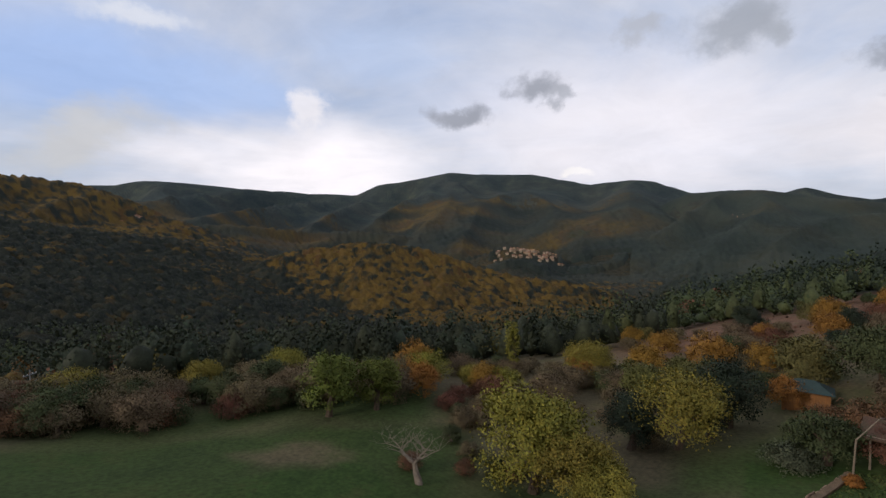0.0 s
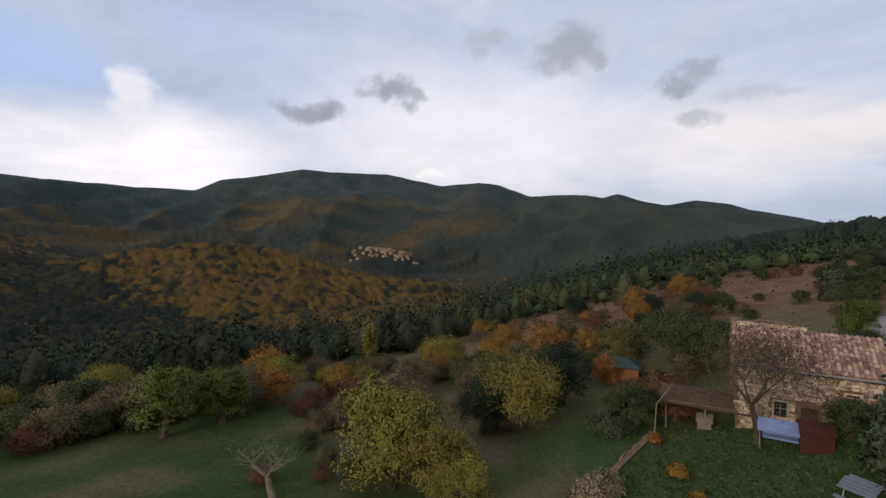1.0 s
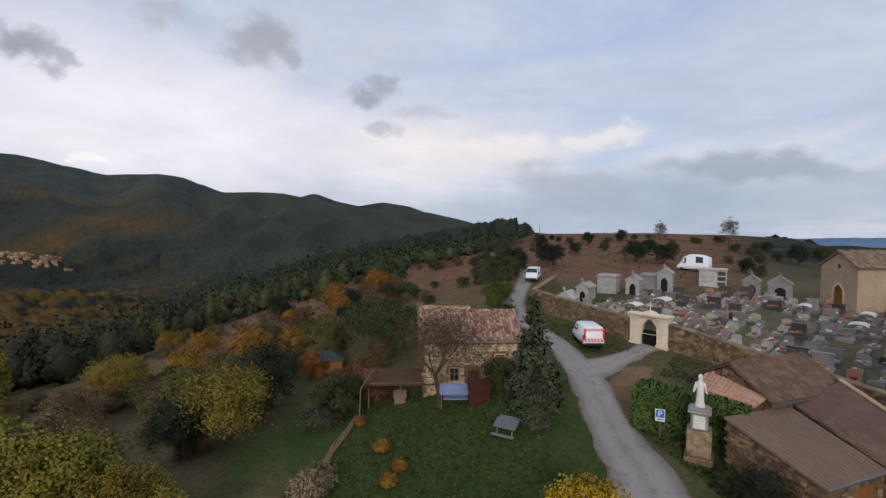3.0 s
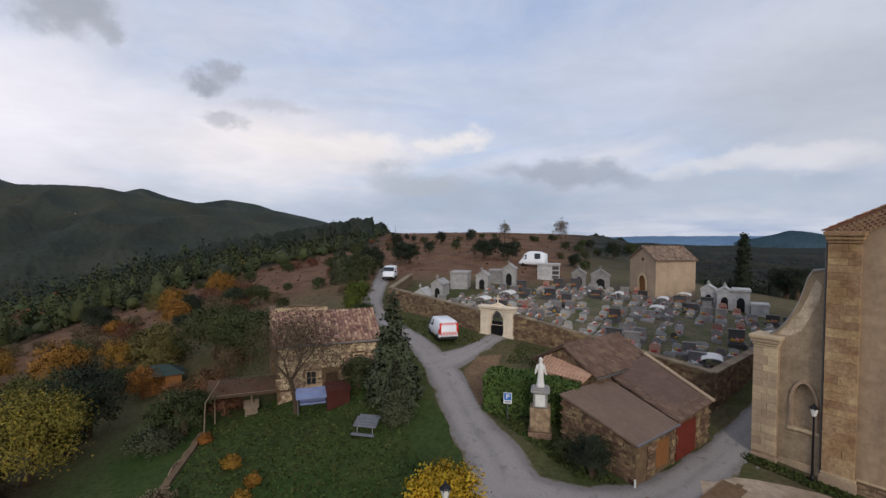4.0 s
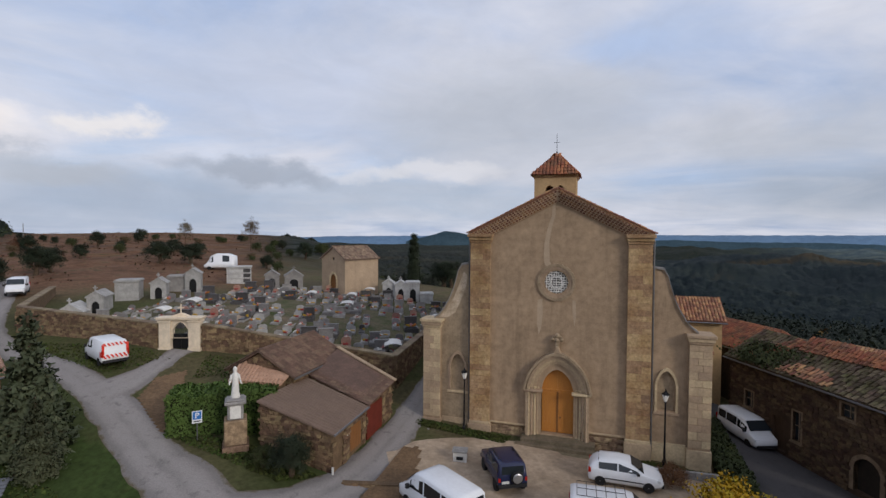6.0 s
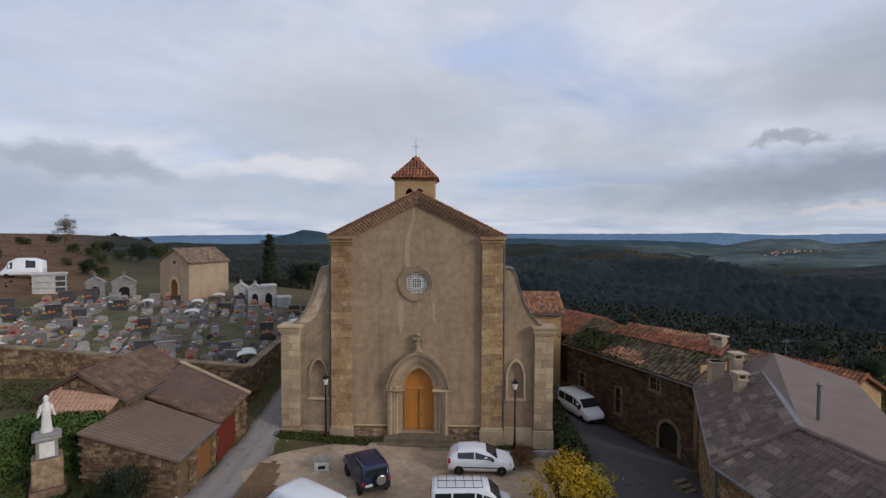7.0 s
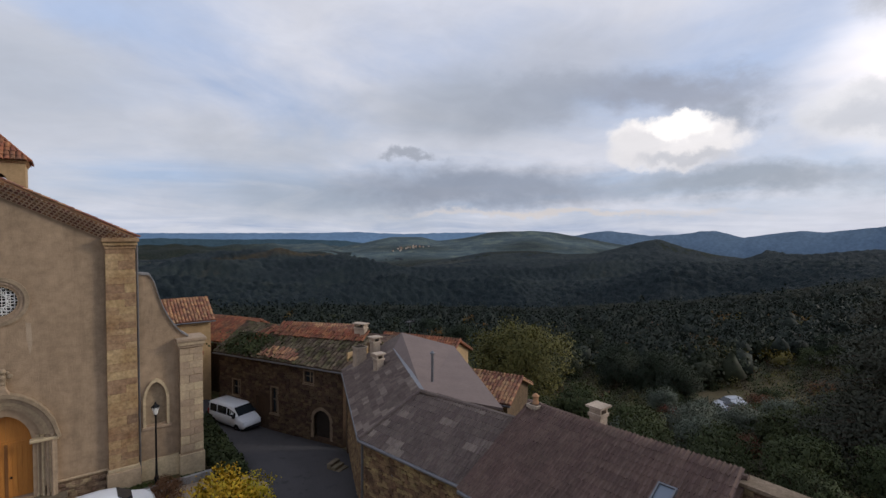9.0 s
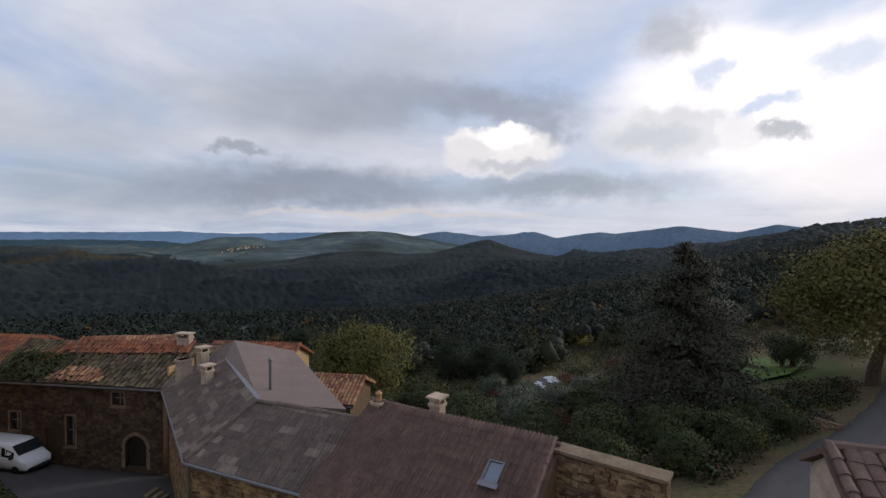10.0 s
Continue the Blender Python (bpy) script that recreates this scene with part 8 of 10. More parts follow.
def vehicle(label, category, x, y, z, turn, stations, glass_rows, half, r, axles, paint, extras=(), name="car", group=""):
    """Front is +x. stations: (x, sill, belt, roof or None, belt half width share, roof half width share); glass_rows: side windows (x0, x1)."""
    v = thing(name, label, category, x, y, z, turn, group)
    bm = bmesh.new()
    rings = []
    for sx, sill, belt, roof, wb, wr in stations:
        hb = half * wb
        top = roof if roof else belt + 0.02
        ht = half * (wr if roof else wb * 0.9)
        pts = [(hb * 0.86, sill), (hb * 0.99, sill + 0.12), (hb, (sill + belt) / 2), (hb * 0.97, belt - 0.03), (hb * 0.94, belt), (ht, max(top - 0.09, belt + 0.005)), (ht * 0.86, top - 0.015 if roof else belt + 0.015), (ht * 0.4, top)]
        rings.append([bm.verts.new((sx, -p, q)) for p, q in pts] + [bm.verts.new((sx, p, q)) for p, q in pts[::-1]])
    for a, b in zip(rings, rings[1:]):
        n = len(a)
        for k in range(n):
            bm.faces.new((a[k], a[(k + 1) % n], b[(k + 1) % n], b[k]))
    bm.faces.new(rings[0])
    bm.faces.new(rings[-1][::-1])
    bmesh.ops.subdivide_edges(bm, edges=[e for e in bm.edges if abs(e.verts[0].co.x - e.verts[1].co.x) > 0.3], cuts=1, use_grid_fill=True)
    part("body", bm, paint, v, "", True)

    def at(sx):
        for p, q in zip(stations, stations[1:]):
            if min(p[0], q[0]) - 1e-6 <= sx <= max(p[0], q[0]) + 1e-6:
                f = (sx - p[0]) / (q[0] - p[0])
                rp, rq = p[3] or p[2] + 0.02, q[3] or q[2] + 0.02
                wp, wq = (p[5] if p[3] else p[4] * 0.9), (q[5] if q[3] else q[4] * 0.9)
                return p[2] + (q[2] - p[2]) * f, rp + (rq - rp) * f, half * (p[4] + (q[4] - p[4]) * f), half * (wp + (wq - wp) * f)
    for x0, x1 in glass_rows:
        for s in (-1, 1):
            b = bmesh.new()
            vs = []
            for sx, lo in ((x0, 0), (x1, 0), (x1, 1), (x0, 1)):
                belt, roof, wb, wt = at(sx)
                f = 0.86 if lo else 0.08
                zz = belt + (roof - 0.09 - belt) * f
                yy = wb * 0.94 + (wt - wb * 0.94) * f
                vs.append((sx, s * (yy + 0.012), zz))
            a = [b.verts.new(p) for p in vs]
            c = [b.verts.new((p[0], p[1] - s * 0.03, p[2])) for p in vs]
            b.faces.new(a)
            b.faces.new(c[::-1])
            for k in range(4):
                b.faces.new((a[k], c[k], c[(k + 1) % 4], a[(k + 1) % 4]))
            part("side_window", b, M["glass"], v)
    for ax in axles:
        for s in (-1, 1):
            wheel(v, ax, s * (half - 0.09), r)
    for nm, rows, mat in extras:
        part(nm, boxes(*rows, bevel=0.008), M[mat] if isinstance(mat, str) else mat, v)
    return v


def pane_between(v, name, a, b, c, d, mat="glass"):
    """A raked windscreen or rear window as a thin slab."""
    bm = bmesh.new()
    n = (Vector(b) - Vector(a)).cross(Vector(d) - Vector(a)).normalized() * 0.012
    p = [bm.verts.new(Vector(q) + n) for q in (a, b, c, d)]
    q = [bm.verts.new(Vector(w) - n) for w in (a, b, c, d)]
    bm.faces.new(p)
    bm.faces.new(q[::-1])
    for k in range(4):
        bm.faces.new((p[k], q[k], q[(k + 1) % 4], p[(k + 1) % 4]))
    part(name, bm, M[mat], v)


HATCH = [(-1.86, 0.36, 0.62, None, 0.86, 0.7), (-1.80, 0.24, 0.86, None, 0.95, 0.7), (-1.62, 0.22, 0.92, 1.18, 0.98, 0.72), (-1.25, 0.2, 0.92, 1.40, 1.0, 0.72), (-0.3, 0.2, 0.90, 1.44, 1.0, 0.74), (0.35, 0.2, 0.88, 1.36, 1.0, 0.74),
         (0.95, 0.2, 0.90, 0.98, 1.0, 0.86), (1.1, 0.2, 0.88, None, 1.0, 0.8), (1.55, 0.22, 0.78, None, 0.97, 0.8), (1.85, 0.26, 0.62, None, 0.86, 0.8), (1.97, 0.34, 0.5, None, 0.7, 0.7)]
VANP = [(-2.3, 0.4, 0.7, None, 0.94, 0.9), (-2.25, 0.3, 1.05, 1.88, 0.97, 0.86), (-2.0, 0.28, 1.08, 1.95, 1.0, 0.88), (0.6, 0.28, 1.08, 1.97, 1.0, 0.88), (1.0, 0.28, 1.06, 1.88, 1.0, 0.86), (1.6, 0.28, 1.06, 1.32, 1.0, 0.86), (1.85, 0.28, 1.02, None, 0.98, 0.8), (2.25, 0.3, 0.86, None, 0.92, 0.8), (2.38, 0.38, 0.66, None, 0.8, 0.7)]


def small_car(label, x, y, turn, paint, z=None):
    v = vehicle(label, "car", x, y, (gz(x, y) if z is None else z) + 0.1, turn, HATCH, [(-1.3, -0.35), (-0.28, 0.72)], 0.83, 0.29, (-1.22, 1.22), paint, [
        ("bumper", [(1.82, 2.0, -0.62, 0.62, 0.28, 0.42)], "plastic_black"), ("side_moulding", [(-1.0, 1.0, -0.845, -0.825, 0.45, 0.51), (-1.0, 1.0, 0.825, 0.845, 0.45, 0.51)], "plastic_black"),
        ("tail_light", [(-1.84, -1.70, -0.80, -0.62, 0.68, 0.92)], "red_light"), ("tail_light", [(-1.84, -1.70, 0.62, 0.80, 0.68, 0.92)], "red_light"),
        ("headlight", [(1.60, 1.82, -0.76, -0.52, 0.58, 0.72)], "clear_light"), ("headlight", [(1.60, 1.82, 0.52, 0.76, 0.58, 0.72)], "clear_light"),
        ("mirror", [(0.62, 0.78, -0.98, -0.84, 0.9, 1.02)], "plastic_black"), ("mirror", [(0.62, 0.78, 0.84, 0.98, 0.9, 1.02)], "plastic_black"), ("number_plate", [(-1.90, -1.865, -0.26, 0.26, 0.5, 0.6)], "plate")])
    pane_between(v, "windscreen", (0.98, -0.66, 0.97), (0.98, 0.66, 0.97), (0.36, 0.55, 1.35), (0.36, -0.55, 1.35))
    pane_between(v, "rear_window", (-1.68, 0.62, 0.98), (-1.68, -0.62, 0.98), (-1.30, -0.52, 1.36), (-1.30, 0.52, 1.36))
    return v


def van(label, x, y, turn, paint, rear_glass=True, stripes=False, side=True, scale=1.0, rack=False, z=None):
    v = vehicle(label, "van", x, y, (gz(x, y) if z is None else z) + 0.1, turn, VANP, [(0.25, 1.3)] + ([(-1.05, 0.15), (-2.05, -1.15)] if side else []), 0.93, 0.33, (-1.5, 1.5), paint, [
        ("bumper", [(2.2, 2.42, -0.75, 0.75, 0.3, 0.5)], "plastic_black"), ("rear_bumper", [(-2.4, -2.24, -0.86, 0.86, 0.3, 0.5)], "plastic_black"),
        ("tail_light", [(-2.32, -2.22, -0.93, -0.80, 0.75, 1.25)], "red_light"), ("tail_light", [(-2.32, -2.22, 0.80, 0.93, 0.75, 1.25)], "red_light"),
        ("headlight", [(2.08, 2.28, -0.84, -0.52, 0.68, 0.86)], "clear_light"), ("headlight", [(2.08, 2.28, 0.52, 0.84, 0.68, 0.86)], "clear_light"),
        ("mirror", [(1.2, 1.36, -1.12, -0.94, 1.1, 1.32)], "plastic_black"), ("mirror", [(1.2, 1.36, 0.94, 1.12, 1.1, 1.32)], "plastic_black"), ("number_plate", [(-2.36, -2.335, -0.26, 0.26, 0.56, 0.66)], "plate")], name="van")
    pane_between(v, "windscreen", (1.66, -0.80, 1.30), (1.66, 0.80, 1.30), (1.03, 0.74, 1.84), (1.03, -0.74, 1.84))
    if rear_glass:
        pane_between(v, "rear_window", (-2.275, 0.74, 1.12), (-2.275, -0.74, 1.12), (-2.265, -0.7, 1.72), (-2.265, 0.7, 1.72))
    if stripes:
        rows = []
        for k in range(6):
            y0 = -0.82 + 0.28 * k
            bm = bmesh.new()
            slab(bm, [(-2.30, y0, 0.62), (-2.30, y0 + 0.14, 0.62), (-2.285, y0 + 0.34, 0.92), (-2.285, y0 + 0.2, 0.92)], 0.01)
            for q in bm.verts:
                q.co.x -= 0.012
            part("reflective_stripe", bm, M["stripe_red"], v)
        for k in range(6):
            y0 = -0.80 + 0.27 * k
            bm = slab(bmesh.new(), [(-2.30, y0, 1.58), (-2.30, y0 + 0.13, 1.58), (-2.275, y0 + 0.28, 1.80), (-2.275, y0 + 0.15, 1.80)], 0.01)
            part("reflective_stripe", bm, M["stripe_red"], v)
        for e in (-0.90, 0.74):
            part("reflective_edge", boxes((-2.31, -2.255, e, e + 0.16, 0.95, 1.72)), M["stripe_red"], v, "red reflective film")
        part("reflective_side", boxes((-2.2, -1.9, -0.942, -0.93, 0.7, 1.15), (-2.2, -1.9, 0.93, 0.942, 0.7, 1.15)), M["stripe_red"], v)
    if rack:
        rack_ob = part("roof_rack", tube(bmesh.new(), (-1.9, 0, 2.06), (0.6, 0, 2.06), 0.018, n=5), M["black"], v, "wire roof rack")
        for k in range(6):
            part("crossbar", tube(bmesh.new(), (-1.9 + 0.5 * k, -0.78, 2.06), (-1.9 + 0.5 * k, 0.78, 2.06), 0.018, n=5), M["black"], rack_ob)
        for q in (-0.78, 0.78):
            part("side_bar", tube(bmesh.new(), (-1.9, q, 2.06), (0.6, q, 2.06), 0.018, n=5), M["black"], rack_ob)
    if scale != 1.0:
        v.scale = (scale, scale, scale)
    return v


small_car("white three-door hatchback parked before the church", 4.0, -3.8, -1, M["paint_white"])
van("white minibus with dark windows parked on the forecourt", -4.6, -10.1, 146, M["paint_white"])
van("small white van with a roof rack", 3.3, -8.5, 2, M["paint_white"], rack=True, scale=0.86)
van("white service van with red reflective stripes at the back", -32.6, -5.0, 158, M["paint_white"], rear_glass=False, stripes=True, side=False, scale=0.93)
van("old white van parked on the lane", -62.2, 7.2, -38, M["paint_white"], side=False)
van("white minibus parked in the dark street", 12.9, 7.6, -70, M["paint_white"], scale=0.93)
small_car("silver car parked below the village", 63.5, -9.5, 150, M["paint_silver"])
small_car("silver car parked below the village", 66.0, -8.0, 152, M["paint_silver"])


def jeep():
    st_ = [(-1.7, 0.45, 0.75, None, 0.96, 0.9), (-1.66, 0.42, 1.02, 1.62, 0.98, 0.84), (-1.3, 0.4, 1.03, 1.68, 1.0, 0.86), (0.2, 0.4, 1.03, 1.68, 1.0, 0.86), (0.5, 0.4, 1.02, 1.58, 1.0, 0.84), (0.85, 0.4, 1.02, 1.08, 1.0, 0.84), (1.0, 0.4, 1.0, None, 0.98, 0.8), (1.75, 0.42, 0.94, None, 0.94, 0.8), (1.85, 0.5, 0.8, None, 0.9, 0.8)]
    v = vehicle("dark blue short off-road car with a spare wheel", "car", -2.35, -5.8, gz(-2.35, -5.8) + 0.1, 118, st_, [(-1.4, -0.5), (-0.42, 0.45)], 0.81, 0.36, (-1.1, 1.15), M["paint_navy"], [
        ("rear_bumper", [(-1.8, -1.66, -0.75, 0.75, 0.42, 0.6)], "plastic_black"), ("tail_light", [(-1.72, -1.64, -0.78, -0.66, 0.72, 0.92)], "red_light"), ("tail_light", [(-1.72, -1.64, 0.66, 0.78, 0.72, 0.92)], "red_light"),
        ("number_plate", [(-1.72, -1.705, 0.2, 0.6, 0.62, 0.76)], "plate"), ("bumper", [(1.8, 1.98, -0.75, 0.75, 0.45, 0.62)], "plastic_black"), ("roof_bar", [(-1.2, 0.1, -0.6, -0.56, 1.69, 1.73), (-1.2, 0.1, 0.56, 0.6, 1.69, 1.73)], "plastic_black")])
    pane_between(v, "windscreen", (0.84, -0.68, 1.06), (0.84, 0.68, 1.06), (0.53, 0.62, 1.54), (0.53, -0.62, 1.54))
    pane_between(v, "rear_window", (-1.69, 0.6, 1.1), (-1.69, -0.6, 1.1), (-1.68, -0.58, 1.5), (-1.68, 0.58, 1.5))
    t = part("spare_tyre", turned(bmesh.new(), [(0.1, -0.09), (0.3, -0.1), (0.34, -0.05), (0.34, 0.05), (0.3, 0.1), (0.1, 0.09)], 18), M["tyre"], v)
    t.matrix_local = Matrix.Translation((-1.8, -0.2, 0.95)) @ Matrix.Rotation(math.pi / 2, 4, "Y")
    part("spare_cover", turned(bmesh.new(), [(0.26, -0.105), (0.2, -0.13), (0.05, -0.14)], 16), M["rim"], t, "silver spare wheel cover")


jeep()


def camper():
    x, y = -63.5, 41.0
    v = vehicle("white motorhome parked on the heath", "motorhome", x, y, gz(x, y) + 0.1, 205, [(-2.7, 0.5, 0.9, None, 0.95, 0.9), (-2.65, 0.4, 1.4, 2.5, 1.0, 0.9), (-1.5, 0.4, 1.4, 2.95, 1.0, 0.85), (0.5, 0.4, 1.4, 3.0, 1.0, 0.85), (1.5, 0.4, 1.3, 2.5, 1.0, 0.85), (1.9, 0.4, 1.2, 1.6, 0.95, 0.85), (2.4, 0.4, 1.05, None, 0.9, 0.8), (2.7, 0.5, 0.8, None, 0.8, 0.8)], [(-1.8, -0.6), (1.0, 1.6)], 1.1, 0.34, (-1.6, 1.7), M["paint_white"], name="motorhome")
    return v


camper()

# ---- garden ----
def garden():
    # low stone wall along the lawn
    pts = [(-35.6, -24.6), (-32.6, -26.0), (-29.6, -27.4), (-27.0, -28.6), (-24.8, -29.8), (-23.2, -31.6)]
    for k in range(5):
        za, zb = gz(*pts[k]) + 0.35, gz(*pts[k + 1]) + 0.35
        masonry_wall("low dry stone wall at the lawn edge", pts[k], pts[k + 1], za, zb, 0.4, 25, 40 + k, "garden_wall", 1.4, "rubble_pale")
    b = thing("swing_seat", "garden swing seat under a faded blue awning", "swing seat", -31.9, -17.6, gz(-31.9, -17.6), 72)
    for s in (-1.1, 1.1):
        part("frame_leg", tube(bmesh.new(), (s, -0.6, -0.1), (s, 0, 1.35), 0.035), M["zinc"], b)
        part("frame_leg", tube(bmesh.new(), (s, 0.6, -0.1), (s, 0, 1.35), 0.035), M["zinc"], b)
    part("top_rail", tube(bmesh.new(), (-1.1, 0, 1.35), (1.1, 0, 1.35), 0.035), M["zinc"], b)
    part("awning", slab(bmesh.new(), [(-1.25, -0.7, 1.18), (1.25, -0.7, 1.18), (1.25, 0.5, 1.5), (-1.25, 0.5, 1.5)], 0.06), M["tarp_blue"], b, "faded blue cloth awning")
    part("awning_edge", boxes((-1.25, 1.25, -0.73, -0.702, 1.02, 1.18)), M["tarp_blue"], b)
    part("seat", boxes((-0.95, 0.95, -0.25, 0.3, 0.42, 0.54), bevel=0.04), M["tarp_blue"], b)
    part("backrest", boxes((-0.95, 0.95, 0.3, 0.4, 0.5, 1.0), bevel=0.03), M["tarp_blue"], b)
    rs = thing("red_shed", "low red-brown painted garden shed", "shed", -30.6, -15.9, gz(-30.6, -15.9), 72)
    part("walls", boxes((-1.1, 0.5, -0.6, 0.8, -0.5, 1.15)), M["maroon"], rs)
    part("roof", slab(bmesh.new(), [(-1.2, -0.75, 1.15), (0.6, -0.75, 1.15), (0.6, 0.9, 1.35), (-1.2, 0.9, 1.35)], 0.07), M["maroon"], rs)
    part("door", boxes((-0.7, 0.1, -0.63, -0.601, 0.05, 1.08)), M["maroon"], rs)
    hu = thing("wellhead", "small weathered grey wooden hutch on the lawn", "hutch", -36.0, -20.9, gz(-36.0, -20.9), 74)
    part("body", boxes((-0.45, 0.45, -0.4, 0.4, -0.1, 0.6)), M["wood_grey"], hu)
    part("roof", slab(bmesh.new(), [(-0.55, -0.5, 0.6), (0.55, -0.5, 0.6), (0.55, 0.5, 0.9), (-0.55, 0.5, 0.9)], 0.06), M["wood_grey"], hu)
    # stands for a grey trailer, though its shape is a picnic table's
    pt = thing("picnic_table", "grey trailer frame tipped on its side, shaped like a picnic table", "table", -25.2, -16.7, gz(-25.2, -16.7) + 0.30, 40)
    for k in range(4):
        part("plank", boxes((-0.9, 0.9, -0.5 + 0.27 * k, -0.27 + 0.27 * k, 0.36, 0.41), bevel=0.008), M["zinc"], pt)
    for s in (-1, 1):
        part("bench_plank", boxes((-0.9, 0.9, s * 0.95 - 0.13, s * 0.95 + 0.13, 0.06, 0.11), bevel=0.008), M["zinc"], pt)
        part("leg", tube(bmesh.new(), (s * 0.6, -0.8, -0.32), (s * 0.6, -0.2, 0.38), 0.04), M["zinc"], pt)
        part("leg", tube(bmesh.new(), (s * 0.6, 0.8, -0.32), (s * 0.6, 0.2, 0.38), 0.04), M["zinc"], pt)
    pt.rotation_euler.x = radians(24)
    pt.scale = (0.85, 0.85, 0.85)
    gs = thing("summer_house", "orange timber summer house with a dark green roof", "shed", -50.5, -25.2, gz(-50.5, -25.2), 83)
    part("walls", boxes((-2.3, 2.3, -1.4, 1.6, -0.5, 2.1)), M["wood_brown"], gs)
    for k in range(10):
        part("board", boxes((-2.32, 2.32, -1.425, -1.401, 0.05 + 0.2 * k, 0.235 + 0.2 * k), bevel=0.006), M["wood_brown"], gs)
    bm = bmesh.new()
    v = [bm.verts.new(p) for p in ((-2.7, -1.9, 2.05), (2.7, -1.9, 2.05), (2.7, 2.0, 2.05), (-2.7, 2.0, 2.05), (-0.8, 0, 3.1), (0.8, 0, 3.1))]
    for f in ((0, 1, 5, 4), (1, 2, 5), (2, 3, 4, 5), (3, 0, 4), (3, 2, 1, 0)):
        bm.faces.new([v[k] for k in f])
    part("roof", bm, M["roof_green"], gs, "dark green hipped roof")
    gs.scale = (0.74, 0.74, 0.78)
    wl = thing("pergola_post", "leaning grey post with loose wires at the garden corner", "post", -35.3, -24.4, gz(-35.3, -24.4), 0)
    part("post", tube(bmesh.new(), (0, 0, -0.3), (0.1, 0.1, 2.4), 0.06, 0.05), M["wood_grey"], wl)
    part("stay", tube(bmesh.new(), (0.1, 0.1, 2.35), (-1.0, 1.4, 3.6), 0.035), M["wood_grey"], wl)
    part("wire", tube(bmesh.new(), (-1.0, 1.4, 3.6), (-1.2, 6.4, 3.1), 0.012, n=4), M["zinc"], wl)
    tr = thing("trellis", "rusty brown creeper covered pergola roof", "pergola", -36.9, -20.6, gz(-37.3, -21) - 0.55, 74)
    for s in (-2.6, 0, 2.6):
        part("post", tube(bmesh.new(), (s, -0.9, -0.3), (s, -0.9, 2.1), 0.06), M["wood_grey"], tr)
    part("beam", boxes((-2.9, 2.9, -0.98, -0.82, 2.1, 2.22)), M["wood_grey"], tr)
    part("cover", slab(bmesh.new(), [(-3.2, -1.2, 2.15), (3.2, -1.2, 2.15), (3.2, 1.4, 2.75), (-3.2, 1.4, 2.75)], 0.1), M["creeper"], tr, "tangle of rusty creeper stems")
    ft = thing("fountain_figure", "small dark garden ornament on a stone base", "ornament", -38.6, -9.4, gz(-38.6, -9.4), 60)
    part("base", boxes((-0.5, 0.5, -0.5, 0.5, -0.2, 1.0), (-0.62, 0.62, -0.62, 0.62, 1.0, 1.15), bevel=0.03), M["concrete"], ft)
    part("bowl", turned(bmesh.new(), [(0.12, 1.15), (0.1, 1.6), (0.35, 1.85), (0.42, 1.95), (0.3, 1.95)], 12), M["granite_dark"], ft)


M["roof_green"] = material("dark_green_roof", (0.03, 0.05, 0.045), 0.8, 0.3, 1.5)
M["creeper"] = material("rusty_creeper", (0.085, 0.047, 0.035), 0.95, 0.5, 1.2, (0.055, 0.045, 0.028), 1.0, 6)
garden()


for a, b in (((49.2, -29.6), (47.0, -35.4)), ((46.9, -35.5), (44.4, -36.8))):
    masonry_wall("low pale dry stone wall beside the road", a, b, gz(*a) + 0.55, gz(*b) + 0.55, 0.45, 20, 77, "garden_wall", 1.0, "rubble_pale")

# poles, aerials
def pole(label, x, y, h, arms, name="utility_pole"):
    p = thing(name, label, "pole", x, y, gz(x, y), 30)
    part("mast", tube(bmesh.new(), (0, 0, -0.5), (0, 0, h), 0.13, 0.09), M["concrete"], p)
    for z in arms:
        part("crossarm", boxes((-1.3, 1.3, -0.06, 0.06, z, z + 0.12)), M["zinc"], p)
        for s in (-1.2, -0.5, 0.5, 1.2):
            part("insulator", turned(bmesh.new(), [(0.05, 0), (0.07, 0.1), (0.03, 0.2)], 8, s, 0, z + 0.12), M["white_stone"], p)


tall = -9.3 - gz(-30.0, -131.2)
pole("pale concrete power pole with crossarms", -30.0, -131.2, tall, (tall - 0.9, tall - 2.2))
pole("thin pale post on the heath skyline", -151.0, 62.7, 5.5, ())
for (x, y, z, h) in ((26.3, 3.0, 4.6, 1.9), (20.7, 9.0, 4.2, 1.3)):
    a = thing("roof_aerial", "thin metal television aerial on a roof", "aerial", x, y, z, 30)
    part("mast", tube(bmesh.new(), (0, 0, -0.8), (0, 0, h), 0.03), M["zinc"], a)
    part("boom", tube(bmesh.new(), (-0.5, 0, h - 0.15), (0.5, 0, h - 0.15), 0.015, n=5), M["zinc"], a)
    for k in range(6):
        part("element", tube(bmesh.new(), (-0.45 + 0.18 * k, -0.3, h - 0.15), (-0.45 + 0.18 * k, 0.3, h - 0.15), 0.01, n=4), M["zinc"], a)


